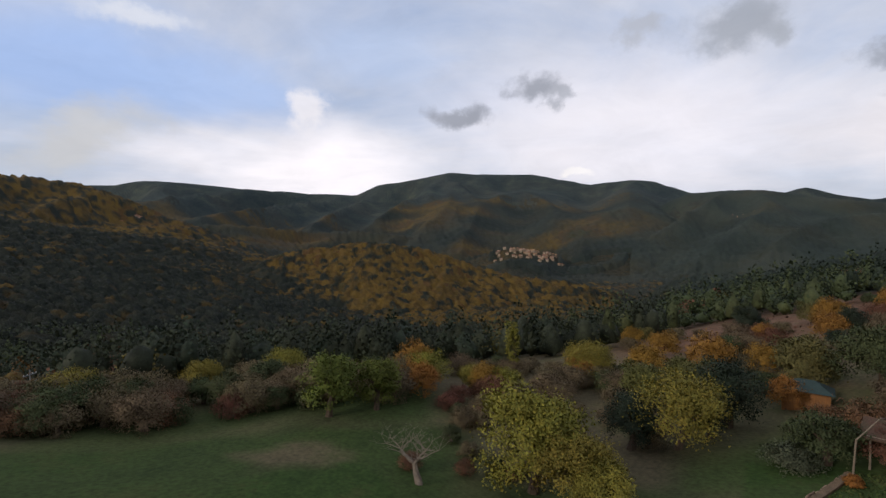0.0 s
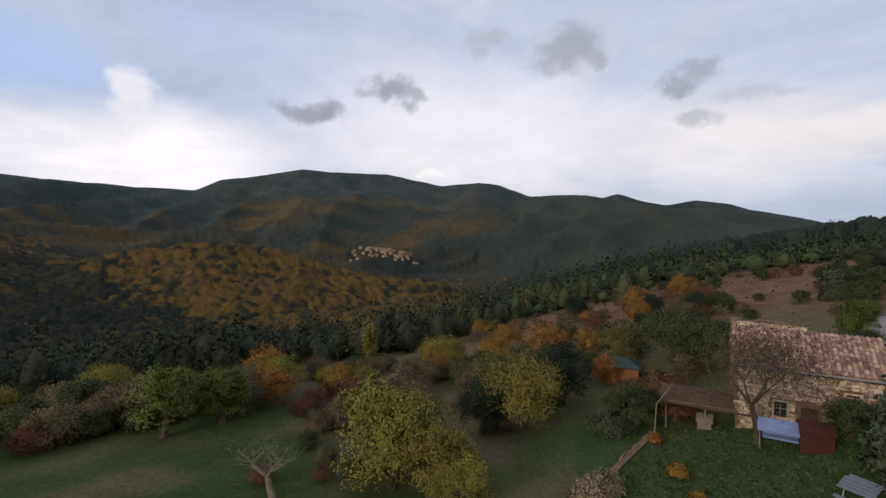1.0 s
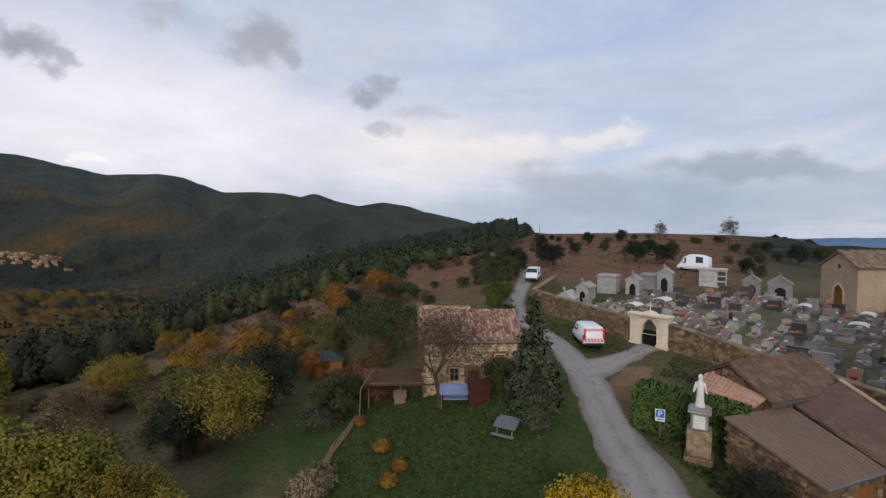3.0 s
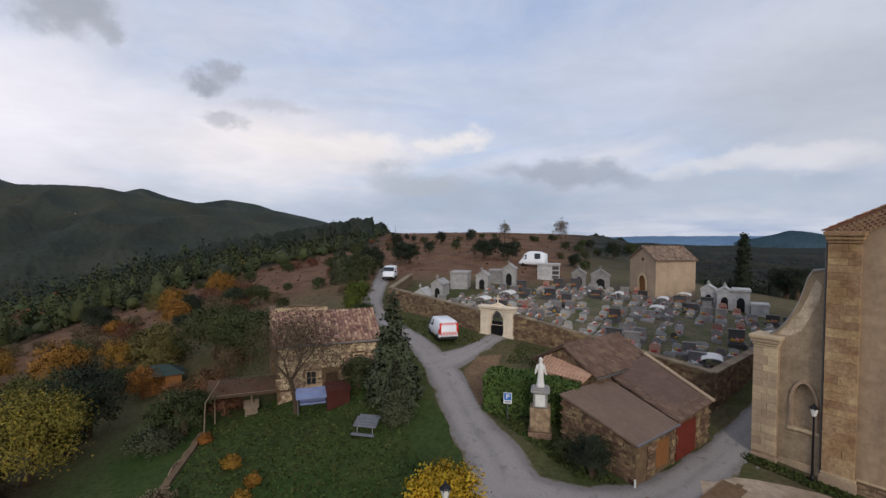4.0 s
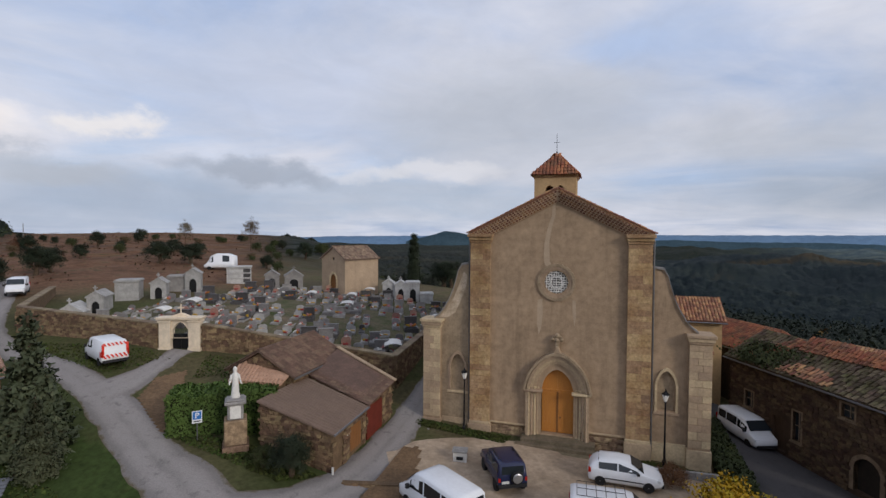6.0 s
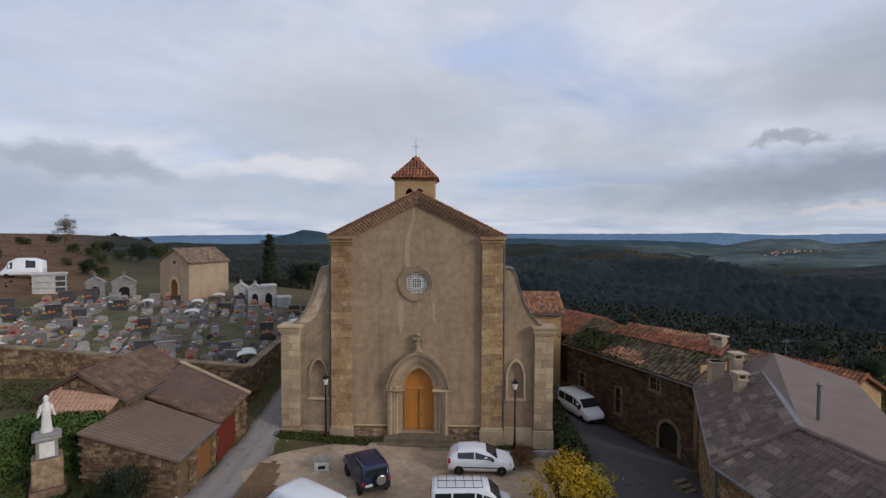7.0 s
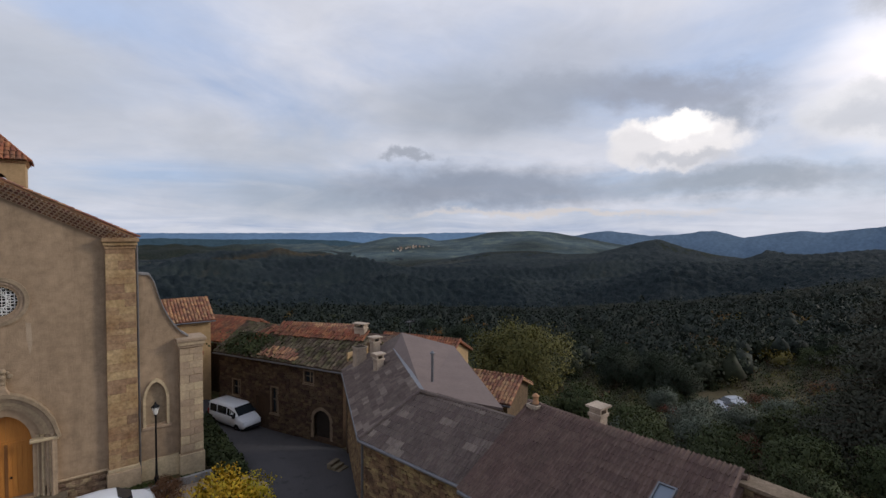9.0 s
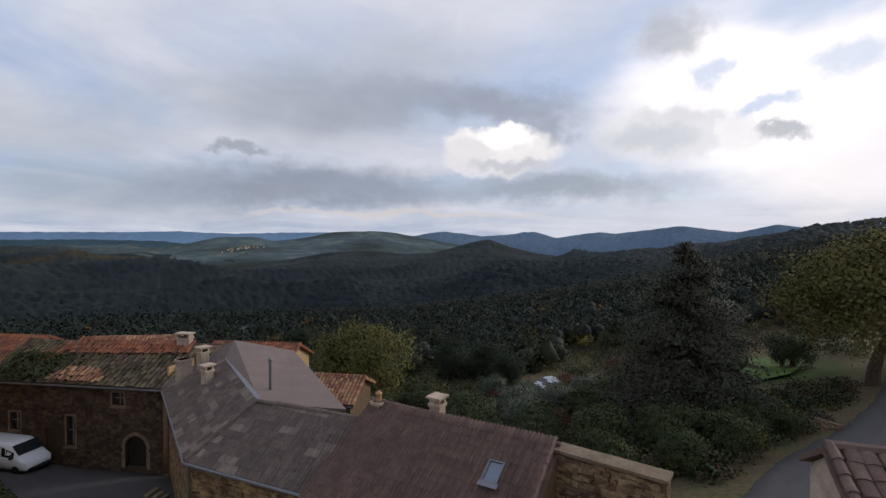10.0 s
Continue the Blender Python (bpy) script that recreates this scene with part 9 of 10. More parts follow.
# ---- plants ----
def card_mesh(name, centres, sizes, mat, rng, aspect=1.0, flat=0.0, out=None):
    """Many small four-cornered leaves, turned at random; flat draws them towards the level. out: which way each looks out of its crown, for soft shading."""
    n = len(centres)
    d = rng.normal(size=(n, 3))
    d[:, 2] = d[:, 2] * (1 - flat) + flat * 2.0
    d /= np.linalg.norm(d, axis=1, keepdims=True) + 1e-9
    if out is not None:
        out = np.asarray(out, float) / (np.linalg.norm(out, axis=1, keepdims=True) + 1e-9)
        d = d * np.where((d * out).sum(1, keepdims=True) < 0, -1.0, 1.0)
    e = rng.normal(size=(n, 3))
    u = np.cross(d, e)
    u /= np.linalg.norm(u, axis=1, keepdims=True) + 1e-9
    v = np.cross(d, u)
    s = np.asarray(sizes)[:, None]
    c = np.asarray(centres)
    lift = d * s * 0.18
    co = np.stack([c - u * s * aspect * 0.5 + lift * 0.3, c - v * s * 0.42 - lift, c + u * s * aspect * 0.5 + lift * 0.3, c + v * s * 0.42 - lift], 1).reshape(-1, 3)
    me = bpy.data.meshes.new(name)
    me.vertices.add(4 * n)
    me.vertices.foreach_set("co", co.ravel())
    me.loops.add(4 * n)
    me.loops.foreach_set("vertex_index", np.arange(4 * n, dtype=np.int32))
    me.polygons.add(n)
    me.polygons.foreach_set("loop_start", np.arange(0, 4 * n, 4, dtype=np.int32))
    me.materials.append(mat)
    if out is not None:
        soft = out * 0.72 + d * 0.42 + (0, 0, 0.12)
        soft /= np.linalg.norm(soft, axis=1, keepdims=True) + 1e-9
        me.attributes.new("custom_normal", "FLOAT_VECTOR", "POINT").data.foreach_set("vector", np.repeat(soft, 4, axis=0).astype(np.float32).ravel())
    me.update()
    return me


def limbs(rng, height, spread, levels=3, trunk_r=0.16, fork=0.3, kids=4, droop=0.0):
    """A trunk that forks into limbs: the bmesh, and the tips of the last twigs."""
    bm = bmesh.new()
    tips = []

    def grow(p, d, ln, r, level):
        q = p
        steps = 3
        for _ in range(steps):
            d2 = (d + Vector((rng.uniform(-1, 1), rng.uniform(-1, 1), rng.uniform(-0.4, 0.6) - droop)) * 0.22).normalized()
            nq = q + d2 * ln / steps
            tube(bm, q, nq, r, r * 0.82, 6 if level < 2 else 4)
            q, d, r = nq, d2, r * 0.82
            if level >= 1:
                tips.append(q.copy())
        if level >= levels:
            return
        for k in range(kids if level else kids + 1):
            a = 2 * math.pi * (k + rng.random() * 0.7) / kids
            out = Vector((math.cos(a) * spread, math.sin(a) * spread, rng.uniform(0.35, 1.0)))
            grow(q, (d * 0.45 + out).normalized(), ln * rng.uniform(0.6, 0.85), r * 0.62, level + 1)

    grow(Vector((0, 0, -0.2)), Vector((0, 0, 1)), height * fork, trunk_r, 0)
    return bm, tips


def broadleaf(label, h, w, leaf, count, size, seed, category="tree", trunk="bark", fork=0.28, fill=1.0, levels=3, bushy=False, low=0.14):
    """A tree with a forked trunk and a crown of leaves gathered in clumps round its twigs."""
    r = random.Random(seed)
    nr = np.random.RandomState(seed)
    t = new("tree" if not bushy else "bush")
    bm, tips = limbs(r, h, 1.0, levels if not bushy else 2, 0.035 * h if not bushy else 0.03 * h, fork if not bushy else 0.12, 4)
    pts = np.array([tuple(q) for q in tips])
    top = pts[:, 2].max()
    wide = np.abs(pts[:, :2]).max()
    sx, sz = (w / 2) / wide * 0.88, h * 0.92 / top
    for v in bm.verts:
        v.co.x, v.co.y, v.co.z = v.co.x * sx, v.co.y * sx, v.co.z * sz
    pts = pts * (sx, sx, sz)
    part("trunk", bm, M[trunk], t, "forked trunk and limbs")
    # clumps of leaves at the tips and on an uneven outer skin
    k = 74
    a, b = nr.uniform(0, 2 * math.pi, k), np.arccos(nr.uniform(-0.85 if bushy else -0.75, 1, k))
    base = 0.06 if bushy else low
    cz = h * (base + (1 - base) * 0.5)
    rad = nr.uniform(0.58, 1.06, k) * (1 + 0.16 * np.sin(3 * a + seed) * np.sin(2 * b))
    skin = np.stack([np.cos(a) * np.sin(b) * w / 2 * rad, np.sin(a) * np.sin(b) * w / 2 * rad, cz + np.cos(b) * h * (1 - base) * 0.5 * rad], 1)
    pool = np.concatenate([pts[nr.randint(0, len(pts), 60)] + (0, 0, 0.1), skin])
    pool = pool[pool[:, 2] > h * base * 0.8]
    count, size = int(count * 1.9), size * 0.66
    near = pool[nr.randint(0, len(pool), count)]
    spread = w * 0.066 * fill
    c = near + nr.normal(size=(count, 3)) * (spread, spread, spread * 0.75)
    c[:, 2] = np.maximum(c[:, 2], 0.15)
    me = card_mesh("crown", c, nr.uniform(0.6, 1.25, count) * size, LEAF[leaf], nr, out=c - (0, 0, h * 0.3))
    link("crown", me, t, "uneven crown of leaves")
    return tagged(t, label, category)


def conifer(label, h, w, leaf, seed, tiers=26, per=11, size=0.5, dense=1.0, slim=1.0, name="tree"):
    """A straight stem with whorls of drooping branches set with needle sprays."""
    r = random.Random(seed)
    nr = np.random.RandomState(seed)
    t = new(name)
    bm = tube(bmesh.new(), (0, 0, -0.3), (0, 0, h * 0.97), 0.022 * h, 0.01 * h, 8)
    cs, ss = [], []
    for k in range(tiers):
        f = (k + 0.5) / tiers
        z = h * (0.06 + 0.92 * f)
        reach = w / 2 * (1 - f) ** slim * r.uniform(0.8, 1.12) + 0.12
        for j in range(max(4, int(per * (1 - 0.5 * f)))):
            a = 2 * math.pi * (j + r.random() * 0.8) / per + k
            ln = reach * r.uniform(0.65, 1.12)
            tip = Vector((math.cos(a) * ln, math.sin(a) * ln, z - ln * r.uniform(0.05, 0.28)))
            tube(bm, (0, 0, z), tip, 0.02 + 0.012 * ln, 0.006, 3)
            n = max(3, int(ln * 17 * dense))
            for _ in range(n):
                u = r.random() ** 0.6
                p = Vector((0, 0, z)).lerp(tip, u)
                cs.append((p.x + r.gauss(0, 0.16 + 0.07 * ln), p.y + r.gauss(0, 0.16 + 0.07 * ln), p.z + r.gauss(-0.02, 0.12)))
                ss.append(size * r.uniform(0.6, 1.3))
    part("trunk", bm, M["bark"], t, "straight stem with whorled branches")
    link("crown", card_mesh("crown", np.array(cs), ss, LEAF[leaf], nr, 1.7, 0.45, np.array(cs) * (0.6, 0.6, 0) + (0, 0, w * 0.22)), t, "layered needle sprays")
    return tagged(t, label, "tree")


def roof_ivy():
    nr = np.random.RandomState(86)
    n = 1500
    p = np.stack([nr.normal(2.4, 1.2, n), nr.uniform(-0.45, 1.7, n), np.zeros(n)], 1)
    p[:, 2] = 5.6 + p[:, 1] * 0.5 + nr.uniform(0.0, 0.35, n)
    link("ivy", card_mesh("ivy", p, nr.uniform(0.12, 0.28, n), LEAF["green"], nr, out=np.tile((0.0, -0.3, 1.0), (n, 1))), r1, "ivy creeping over the broken tiles")


roof_ivy()


def set_at(ob, x, y, turn=0.0, scale=1.0, sink=0.1, z=None, sz=None):
    zz = gz(x, y) if z is None else z
    ob.matrix_world = Matrix.LocRotScale((x, y, zz - sink), Euler((0, 0, radians(turn))), (scale, scale, sz or scale))
    return ob


def copy_at(ob, x, y, turn=0.0, scale=1.0, sink=0.1, sz=None, label=""):
    c = copy_thing(ob, pose(x, y, gz(x, y) - sink, 0, 0, turn))
    c.scale = (scale, scale, sz or scale)
    return tagged(c, label)


# trees and bushes of the lower garden and the meadow's edge
big_yellow = set_at(broadleaf("broad yellow-green tree in autumn leaf below the garden", 7.2, 6.6, "yellow", 9000, 0.30, 1, fork=0.16), -27.6, -42.0)
copy_at(big_yellow, -26.0, -38.6, 70, 0.66, label="smaller yellow-green tree beside the larger one")
copy_at(big_yellow, -24.6, -36.6, 150, 0.5, label="low yellowing bush on the garden slope")
t2 = set_at(broadleaf("rounded golden-yellow tree on the garden slope", 5.8, 6.6, "yellow", 7000, 0.26, 2, fork=0.2), -38.6, -34.4)
t3 = set_at(broadleaf("lime green tree at the meadow edge", 5.6, 4.6, "lime", 5000, 0.28, 3, fork=0.15), -27.9, -60.8)
copy_at(t3, -31.5, -58.4, 40, 0.85)
evergreen = set_at(broadleaf("dense dark evergreen tree in the garden", 5.8, 4.8, "dark", 7000, 0.24, 5, fork=0.1), -44.6, -31.2)
copy_at(evergreen, -37.5, -37.6, 60, 0.8)
copy_at(evergreen, -41.3, -32.2, 160, 0.45, label="small dark evergreen shrub")
t7 = set_at(broadleaf("yellow broadleaf tree above the summer house", 4.8, 5.0, "tawny", 6000, 0.28, 7), -55.5, -25.0)
t8 = set_at(broadleaf("large dull olive tree turning brown", 5.6, 6.4, "green", 7500, 0.28, 8), -52.5, -20.0)
copy_at(t8, -48.0, -17.5, 80, 0.9)
set_at(broadleaf("thin brown walnut tree nearly out of leaf before the stone house", 8.2, 8.2, "twig", 4200, 0.16, 9, fork=0.3, levels=4, fill=1.3), -32.6, -18.6)
rus = set_at(broadleaf("russet shrub beside the pergola", 3.0, 4.4, "russet", 3000, 0.2, 10, "bush", bushy=True), -41.2, -22.6)
copy_at(rus, -38.0, -22.4, 120, 0.8)
copy_at(rus, -43.8, -24.6, 30, 0.7)
dull = set_at(broadleaf("dull green garden bush with small leaves", 3.4, 3.6, "green", 3400, 0.22, 11, "bush", bushy=True), -37.2, -25.4)
copy_at(dull, -39.6, -26.4, 90, 0.7)
blue = set_at(broadleaf("low blue-green juniper by the wall", 1.5, 3.6, "bluish", 2600, 0.2, 12, "bush", bushy=True), -36.2, -27.3)
copy_at(dull, -31.2, -14.2, 40, 0.75)
copy_at(dull, -28.2, -12.6, 200, 0.8)
fir = set_at(conifer("blue-green fir beside the lane", 8.0, 4.0, "bluish", 21, 34, 15, 0.2, 1.5), -26.6, -13.9)
copy_at(fir, -24.6, -14.9, 80, 0.55)
gold = set_at(broadleaf("golden-yellow maple under the street lamp", 3.6, 3.4, "gold", 5200, 0.2, 13, fork=0.2), -13.6, -19.3)
copy_at(gold, -12.3, -19.4, 100, 0.8)
sparse = set_at(broadleaf("loose yellow-leaved shrub by the forecourt", 3.3, 3.4, "gold", 1500, 0.24, 17, "bush", bushy=True), 7.7, -8.9)
copy_at(sparse, 9.4, -7.8, 200, 0.75)
copy_at(rus, 6.6, -3.0, 20, 0.42, label="low brown shrub beside the parked car")
copy_at(evergreen, -12.9, -10.2, 10, 0.42, 0.2, label="dark clipped bush at the garage corner")
copy_at(dull, -14.6, -10.2, 50, 0.36)
orange = set_at(broadleaf("small orange flowering bush on the lawn", 0.85, 1.1, "orange", 1100, 0.14, 14, "bush", bushy=True), -27.6, -24.4)
copy_at(orange, -23.2, -25.0, 60, 0.9)
copy_at(orange, -33.6, -24.6, 20, 0.9)
copy_at(orange, -24.6, -24.0, 140, 0.8)
dry = set_at(broadleaf("clump of pale dry pampas grass", 1.5, 2.0, "dry", 1500, 0.16, 15, "bush", bushy=True), -25.0, -28.6)
copy_at(dry, -23.6, -29.4, 90, 1.1)
bare_bm, _ = limbs(random.Random(31), 4.8, 1.5, 4, 0.24, 0.26, 4)
bare = new("tree")
part("trunk", bare_bm, M["bark_pale"], bare, "crooked grey limbs")
tagged(set_at(bare, -22.8, -47.8, 20, 1.3), "bare crooked fruit tree with pale dead branches", "tree")
copy_at(rus, -24.4, -49.6, 10, 0.4, label="purple-brown thicket below the bare tree")
copy_at(rus, -26.8, -46.6, 10, 0.36, label="purple-brown thicket below the bare tree")
copy_at(fir, -68.0, 1.5, 10, 0.8, sz=0.9, label="dark fir beside the lane")
copy_at(evergreen, -70.0, 8.5, 60, 0.85, label="dark green shrubby tree beside the lane")
copy_at(dull, -67.0, 5.5, 60, 1.1)
copy_at(dull, -62.0, 1.5, 160, 0.9)
copy_at(evergreen, -78.5, 19.5, 60, 0.8, label="broad dark tree beyond the lane")
copy_at(evergreen, -79.5, 22.5, 160, 0.7, label="broad dark tree beyond the lane")
copy_at(t3, -50.9, -4.2, 20, 0.62, label="yellow-green bushy tree beside the lane")
copy_at(t3, -48.6, -5.8, 80, 0.5, label="yellow-green bushy tree beside the lane")
copy_at(dull, -44.5, -6.8, 80, 0.7)
copy_at(evergreen, -76.0, 39.0, 10, 1.0, sz=0.75, label="broad dark bush behind the cemetery")
copy_at(evergreen, -72.0, 42.5, 80, 0.9, sz=0.7, label="broad dark bush behind the cemetery")
cyp = set_at(conifer("tall slender dark cypress behind the cemetery", 10.0, 2.3, "dark", 23, 40, 12, 0.2, 3.0, slim=0.35), -31.5, 57.0)
copy_at(evergreen, -27.0, 62.0, 20, 1.1, sz=0.9, label="round dark oak behind the cemetery")
copy_at(evergreen, -24.0, 58.0, 80, 0.9, label="round dark oak behind the cemetery")
birch = set_at(broadleaf("thin half-bare poplar on the skyline", 9.0, 4.4, "brown", 1200, 0.3, 33, fork=0.4), -86.5, 77.5)
copy_at(birch, -98.0, 67.0, 90, 0.8)
copy_at(evergreen, -122.0, 62.0, 20, 0.7, label="small dark tree on the skyline")
copy_at(rus, -128.0, 48.0, 20, 1.0, label="leafless shrub on the skyline")

# right-hand gardens
rnd = set_at(broadleaf("round lime-green tree below the houses", 9.6, 10.6, "tawny", 9000, 0.42, 41, fork=0.18), 43.6, 6.2)
tagged(rnd, "round olive-yellow tree below the houses")
copy_at(dull, 33.5, -4.5, 30, 1.0)
copy_at(dull, 38.0, -6.5, 100, 1.3)
cedar = set_at(conifer("great dark cedar with layered boughs", 15.6, 15.5, "cedar", 43, 26, 30, 0.15, 1.7, slim=0.7), 46.0, -27.2, 0, 1.0)
oak = set_at(broadleaf("large oak turning brown-gold beside the road", 13.5, 14.0, "tawny", 11000, 0.5, 45, fork=0.24), 60.5, -41.2)
copy_at(oak, 74.0, -46.0, 80, 0.85)
olive = set_at(broadleaf("grey-green olive tree on the slope", 3.6, 4.0, "olive", 3800, 0.22, 47, fork=0.2), 42.5, -14.0)
for x, y, s in ((38.5, -16.5, 0.9), (46.5, -16.0, 1.0), (50.0, -12.0, 0.9), (36.0, -12.5, 0.8), (53.0, -17.5, 1.0)):
    copy_at(olive, x, y, x * 37 % 360, s)
for x, y, s in ((31.5, -20.0, 0.9), (44.0, -20.5, 1.1), (48.0, -22.0, 1.2), (52.0, -25.0, 1.2), (35.5, -19.0, 1.0), (29.0, -17.0, 1.0), (33.0, -15.0, 1.1), (38.5, -11.0, 1.1), (42.5, -34.0, 0.6), (38.5, -28.5, 0.9), (34.0, -23.5, 1.0), (30.0, -25.0, 0.85), (36.5, -27.0, 0.9), (28.5, -22.0, 0.7), (33.0, -28.5, 0.75), (39.0, -22.5, 0.9), (26.5, -26.5, 0.7), (41.0, -31.5, 0.8), (37.0, -31.0, 0.8)):
    copy_at(dull, x, y, x * 53 % 360, s)


def scatter(protos, az0, az1, r0, r1, count, seed, smin=0.6, smax=1.1, avoid=()):
    rr = random.Random(seed)
    for _ in range(count):
        a, r = radians(rr.uniform(az0, az1)), math.sqrt(rr.uniform(r0 * r0, r1 * r1))
        x, y = EYE.x - r * math.sin(a), EYE.y + r * math.cos(a)
        if any(inside_poly(x, y, p) for p in avoid):
            continue
        copy_at(rr.choice(protos), x, y, rr.uniform(0, 360), rr.uniform(smin, smax), 0.25)


thicket = set_at(broadleaf("brown leafless thicket at the meadow edge", 3.2, 4.2, "brown", 3000, 0.2, 51, "bush", bushy=True), -17.5, -70.5)
amber = set_at(broadleaf("small amber-leaved tree on the slope", 5.0, 4.6, "orange", 4200, 0.27, 53), -58.5, -33.0)
colum = set_at(broadleaf("narrow yellowing poplar at the wood edge", 7.5, 1.8, "yellow", 2200, 0.25, 55, fork=0.15), -53.5, -54.5)
LAWN = [(-37.5, -12), (-15, -9), (-15, -30), (-24, -32), (-37.5, -26)]
HOUSE = [(-46, -22), (-31, -22), (-30, -6), (-42, -6)]
scatter([thicket, thicket, dull, rus, thicket, thicket, dull], 126, 170, 45, 56, 92, 61, 0.65, 1.15)
scatter([t3, t2, dull], 138, 170, 52, 62, 7, 60, 0.5, 0.75)
scatter([thicket, t2, thicket, rus, dull, thicket, amber], 97, 126, 47, 64, 44, 62, 0.5, 0.95)
scatter([amber, t7, thicket, evergreen, rus, dull, thicket], 74, 100, 50, 92, 52, 63, 0.5, 0.95, (LAWN, HOUSE))
scatter([thicket, rus, thicket, dull], 95, 122, 33, 48, 30, 70, 0.35, 0.62, (LAWN,))
scatter([dull, rus, thicket, dull, t8], 62, 80, 66, 130, 40, 64, 0.35, 0.75, (HOUSE,))
scatter([thicket, thicket, rus, dull, dull, evergreen], 38, 62, 100, 190, 36, 65, 0.3, 0.7)
scatter([dull, rus, thicket, olive, dull], -92, -62, 40, 68, 34, 69, 0.5, 0.9, ([(8, -40), (36, -40), (36, 4), (8, 4)], [(50, -50), (90, -50), (90, -29), (50, -29)]))
scatter([dull, dull, evergreen, thicket, olive, evergreen, dull, rus], -97, -58, 66, 112, 64, 66, 0.7, 1.2, ([(72, -45), (98, -45), (98, -28), (72, -28)],))
scatter([dull, evergreen, dull], -58, -26, 62, 105, 30, 67, 0.8, 1.3)
scatter([evergreen, dull, t8, dull], 24, 40, 100, 160, 24, 68, 0.45, 0.8)


# hedges
def hedge(label, a, b, depth, h, leaf, seed, density=230):
    nr = np.random.RandomState(seed)
    ln = math.hypot(b[0] - a[0], b[1] - a[1])
    z0 = min(gz(*a), gz(*b))
    hg = thing("hedge", label, "hedge", a[0], a[1], z0, turn_of(*a, *b))
    bm = boxes((0.15, ln - 0.15, 0.15, depth - 0.15, -0.5, h - 0.15))
    part("hedge_core", bm, M["hedge_core"], hg, "dark twiggy core")
    area = 2 * ln * h + 2 * depth * h + ln * depth
    n = int(area * density)
    p = nr.uniform(size=(n, 3)) * (ln, depth, h)
    face = nr.choice(5, n, p=np.array([ln * h, ln * h, depth * h, depth * h, ln * depth]) / area)
    off = nr.normal(size=n) * 0.07
    p[face == 0, 1] = 0.0
    p[face == 1, 1] = depth
    p[face == 2, 0] = 0.0
    p[face == 3, 0] = ln
    p[face == 4, 2] = h
    p += nr.normal(size=(n, 3)) * 0.06 + 0.05 * np.sin(p[:, [1, 0, 0]] * 3.1)
    side = np.array([(0, -1, 0), (0, 1, 0), (-1, 0, 0), (1, 0, 0), (0, 0, 1)])[face]
    link("leaves", card_mesh("leaves", p, nr.uniform(0.6, 1.3, n) * 0.16, LEAF[leaf], nr, out=side + (0, 0, 0.35)), hg, "clipped green leaves")


M["hedge_core"] = material("hedge_stems", (0.02, 0.028, 0.012), 0.95, 0.3, 4.0)
hedge("tall clipped green hedge behind the statue", (-20.9, -10.5), (-16.0, -7.3), 2.3, 2.75, "hedge", 71)
hedge("low ivy hedge along the street beside the church", (10.9, -2.4), (11.1, 8.0), 1.5, 1.1, "green", 72, 170)


# grass tufts on lawn, verge and bank
def tufts():
    nr = np.random.RandomState(5)
    c, s = [], []
    polys = [([(-37, -13.5), (-30.5, -13), (-22, -15.5), (-15.5, -17.5), (-13.5, -22), (-22, -30), (-25, -28.8), (-36, -24)], 14000), ([(-46, -4.0), (-31, -2.2), (-28.5, -3.0), (-31, -6.5), (-44, -4.6)], 2500),
             ([(-25, -4.5), (-20, -1), (-17, 1.2), (-21, 1.2), (-27, -1.0)], 2500), ([(-9.2, -1.4), (-3.0, -1.6), (-2.8, -0.5), (-9.2, -0.5)], 1800), ([(3.0, -1.7), (9.3, -1.6), (9.3, -0.5), (3.0, -0.5)], 1800),
             ([(-20.6, -10.4), (-13, -10.9), (-11.6, -9.4), (-16, -8.9), (-20.5, -9.6)], 2600)]
    for poly, n in polys:
        xs, ys = [p[0] for p in poly], [p[1] for p in poly]
        x, y = nr.uniform(min(xs), max(xs), n), nr.uniform(min(ys), max(ys), n)
        ok = np.array([inside_poly(a, b, poly) for a, b in zip(x, y)])
        x, y = x[ok], y[ok]
        c.append(np.stack([x, y, ground_z(x, y) + nr.uniform(0.0, 0.08, len(x))], 1))
        s.append(nr.uniform(0.08, 0.24, len(x)))
    me = card_mesh("grass", np.concatenate(c), np.concatenate(s), M["grass_tuft"], nr)
    tagged(new("grass", me), "short green grass with tufts and fallen leaves", "grass", kind="stuff")



def heath_scrub():
    """Low heather and dry bracken over the heath."""
    nr = np.random.RandomState(15)
    n = 9000
    a, r = nr.uniform(34, 88, n), np.sqrt(nr.uniform(60 ** 2, 260 ** 2, n))
    x, y = EYE.x - r * np.sin(np.radians(a)), EYE.y + r * np.cos(np.radians(a))
    h = cover(x, y)[1]
    keep = (h * np.clip(0.4 + 1.2 * wave(x, y, 7, 2.0), 0, 1) > nr.random_sample(n)) & ~((x > -50) & (x < -12) & (y > -6) & (y < 34))
    x, y, r = x[keep], y[keep], r[keep]
    c = np.stack([x, y, ground_z(x, y) + nr.uniform(0.05, 0.4, len(x))], 1)
    for k, leaf, label in ((0, "bracken", "russet heather and dry bracken on the heath"), (1, "bracken", "brown scrub on the heath"), (2, "brown", "low brown broom on the heath")):
        sel = np.arange(len(x)) % 3 == k
        me = card_mesh("heather", c[sel], nr.uniform(0.2, 0.55, sel.sum()), LEAF[leaf], nr, 1.2, 0.4, np.tile((0.0, 0.0, 1.0), (int(sel.sum()), 1)))
        tagged(new("heather", me), label, "heather", kind="stuff")


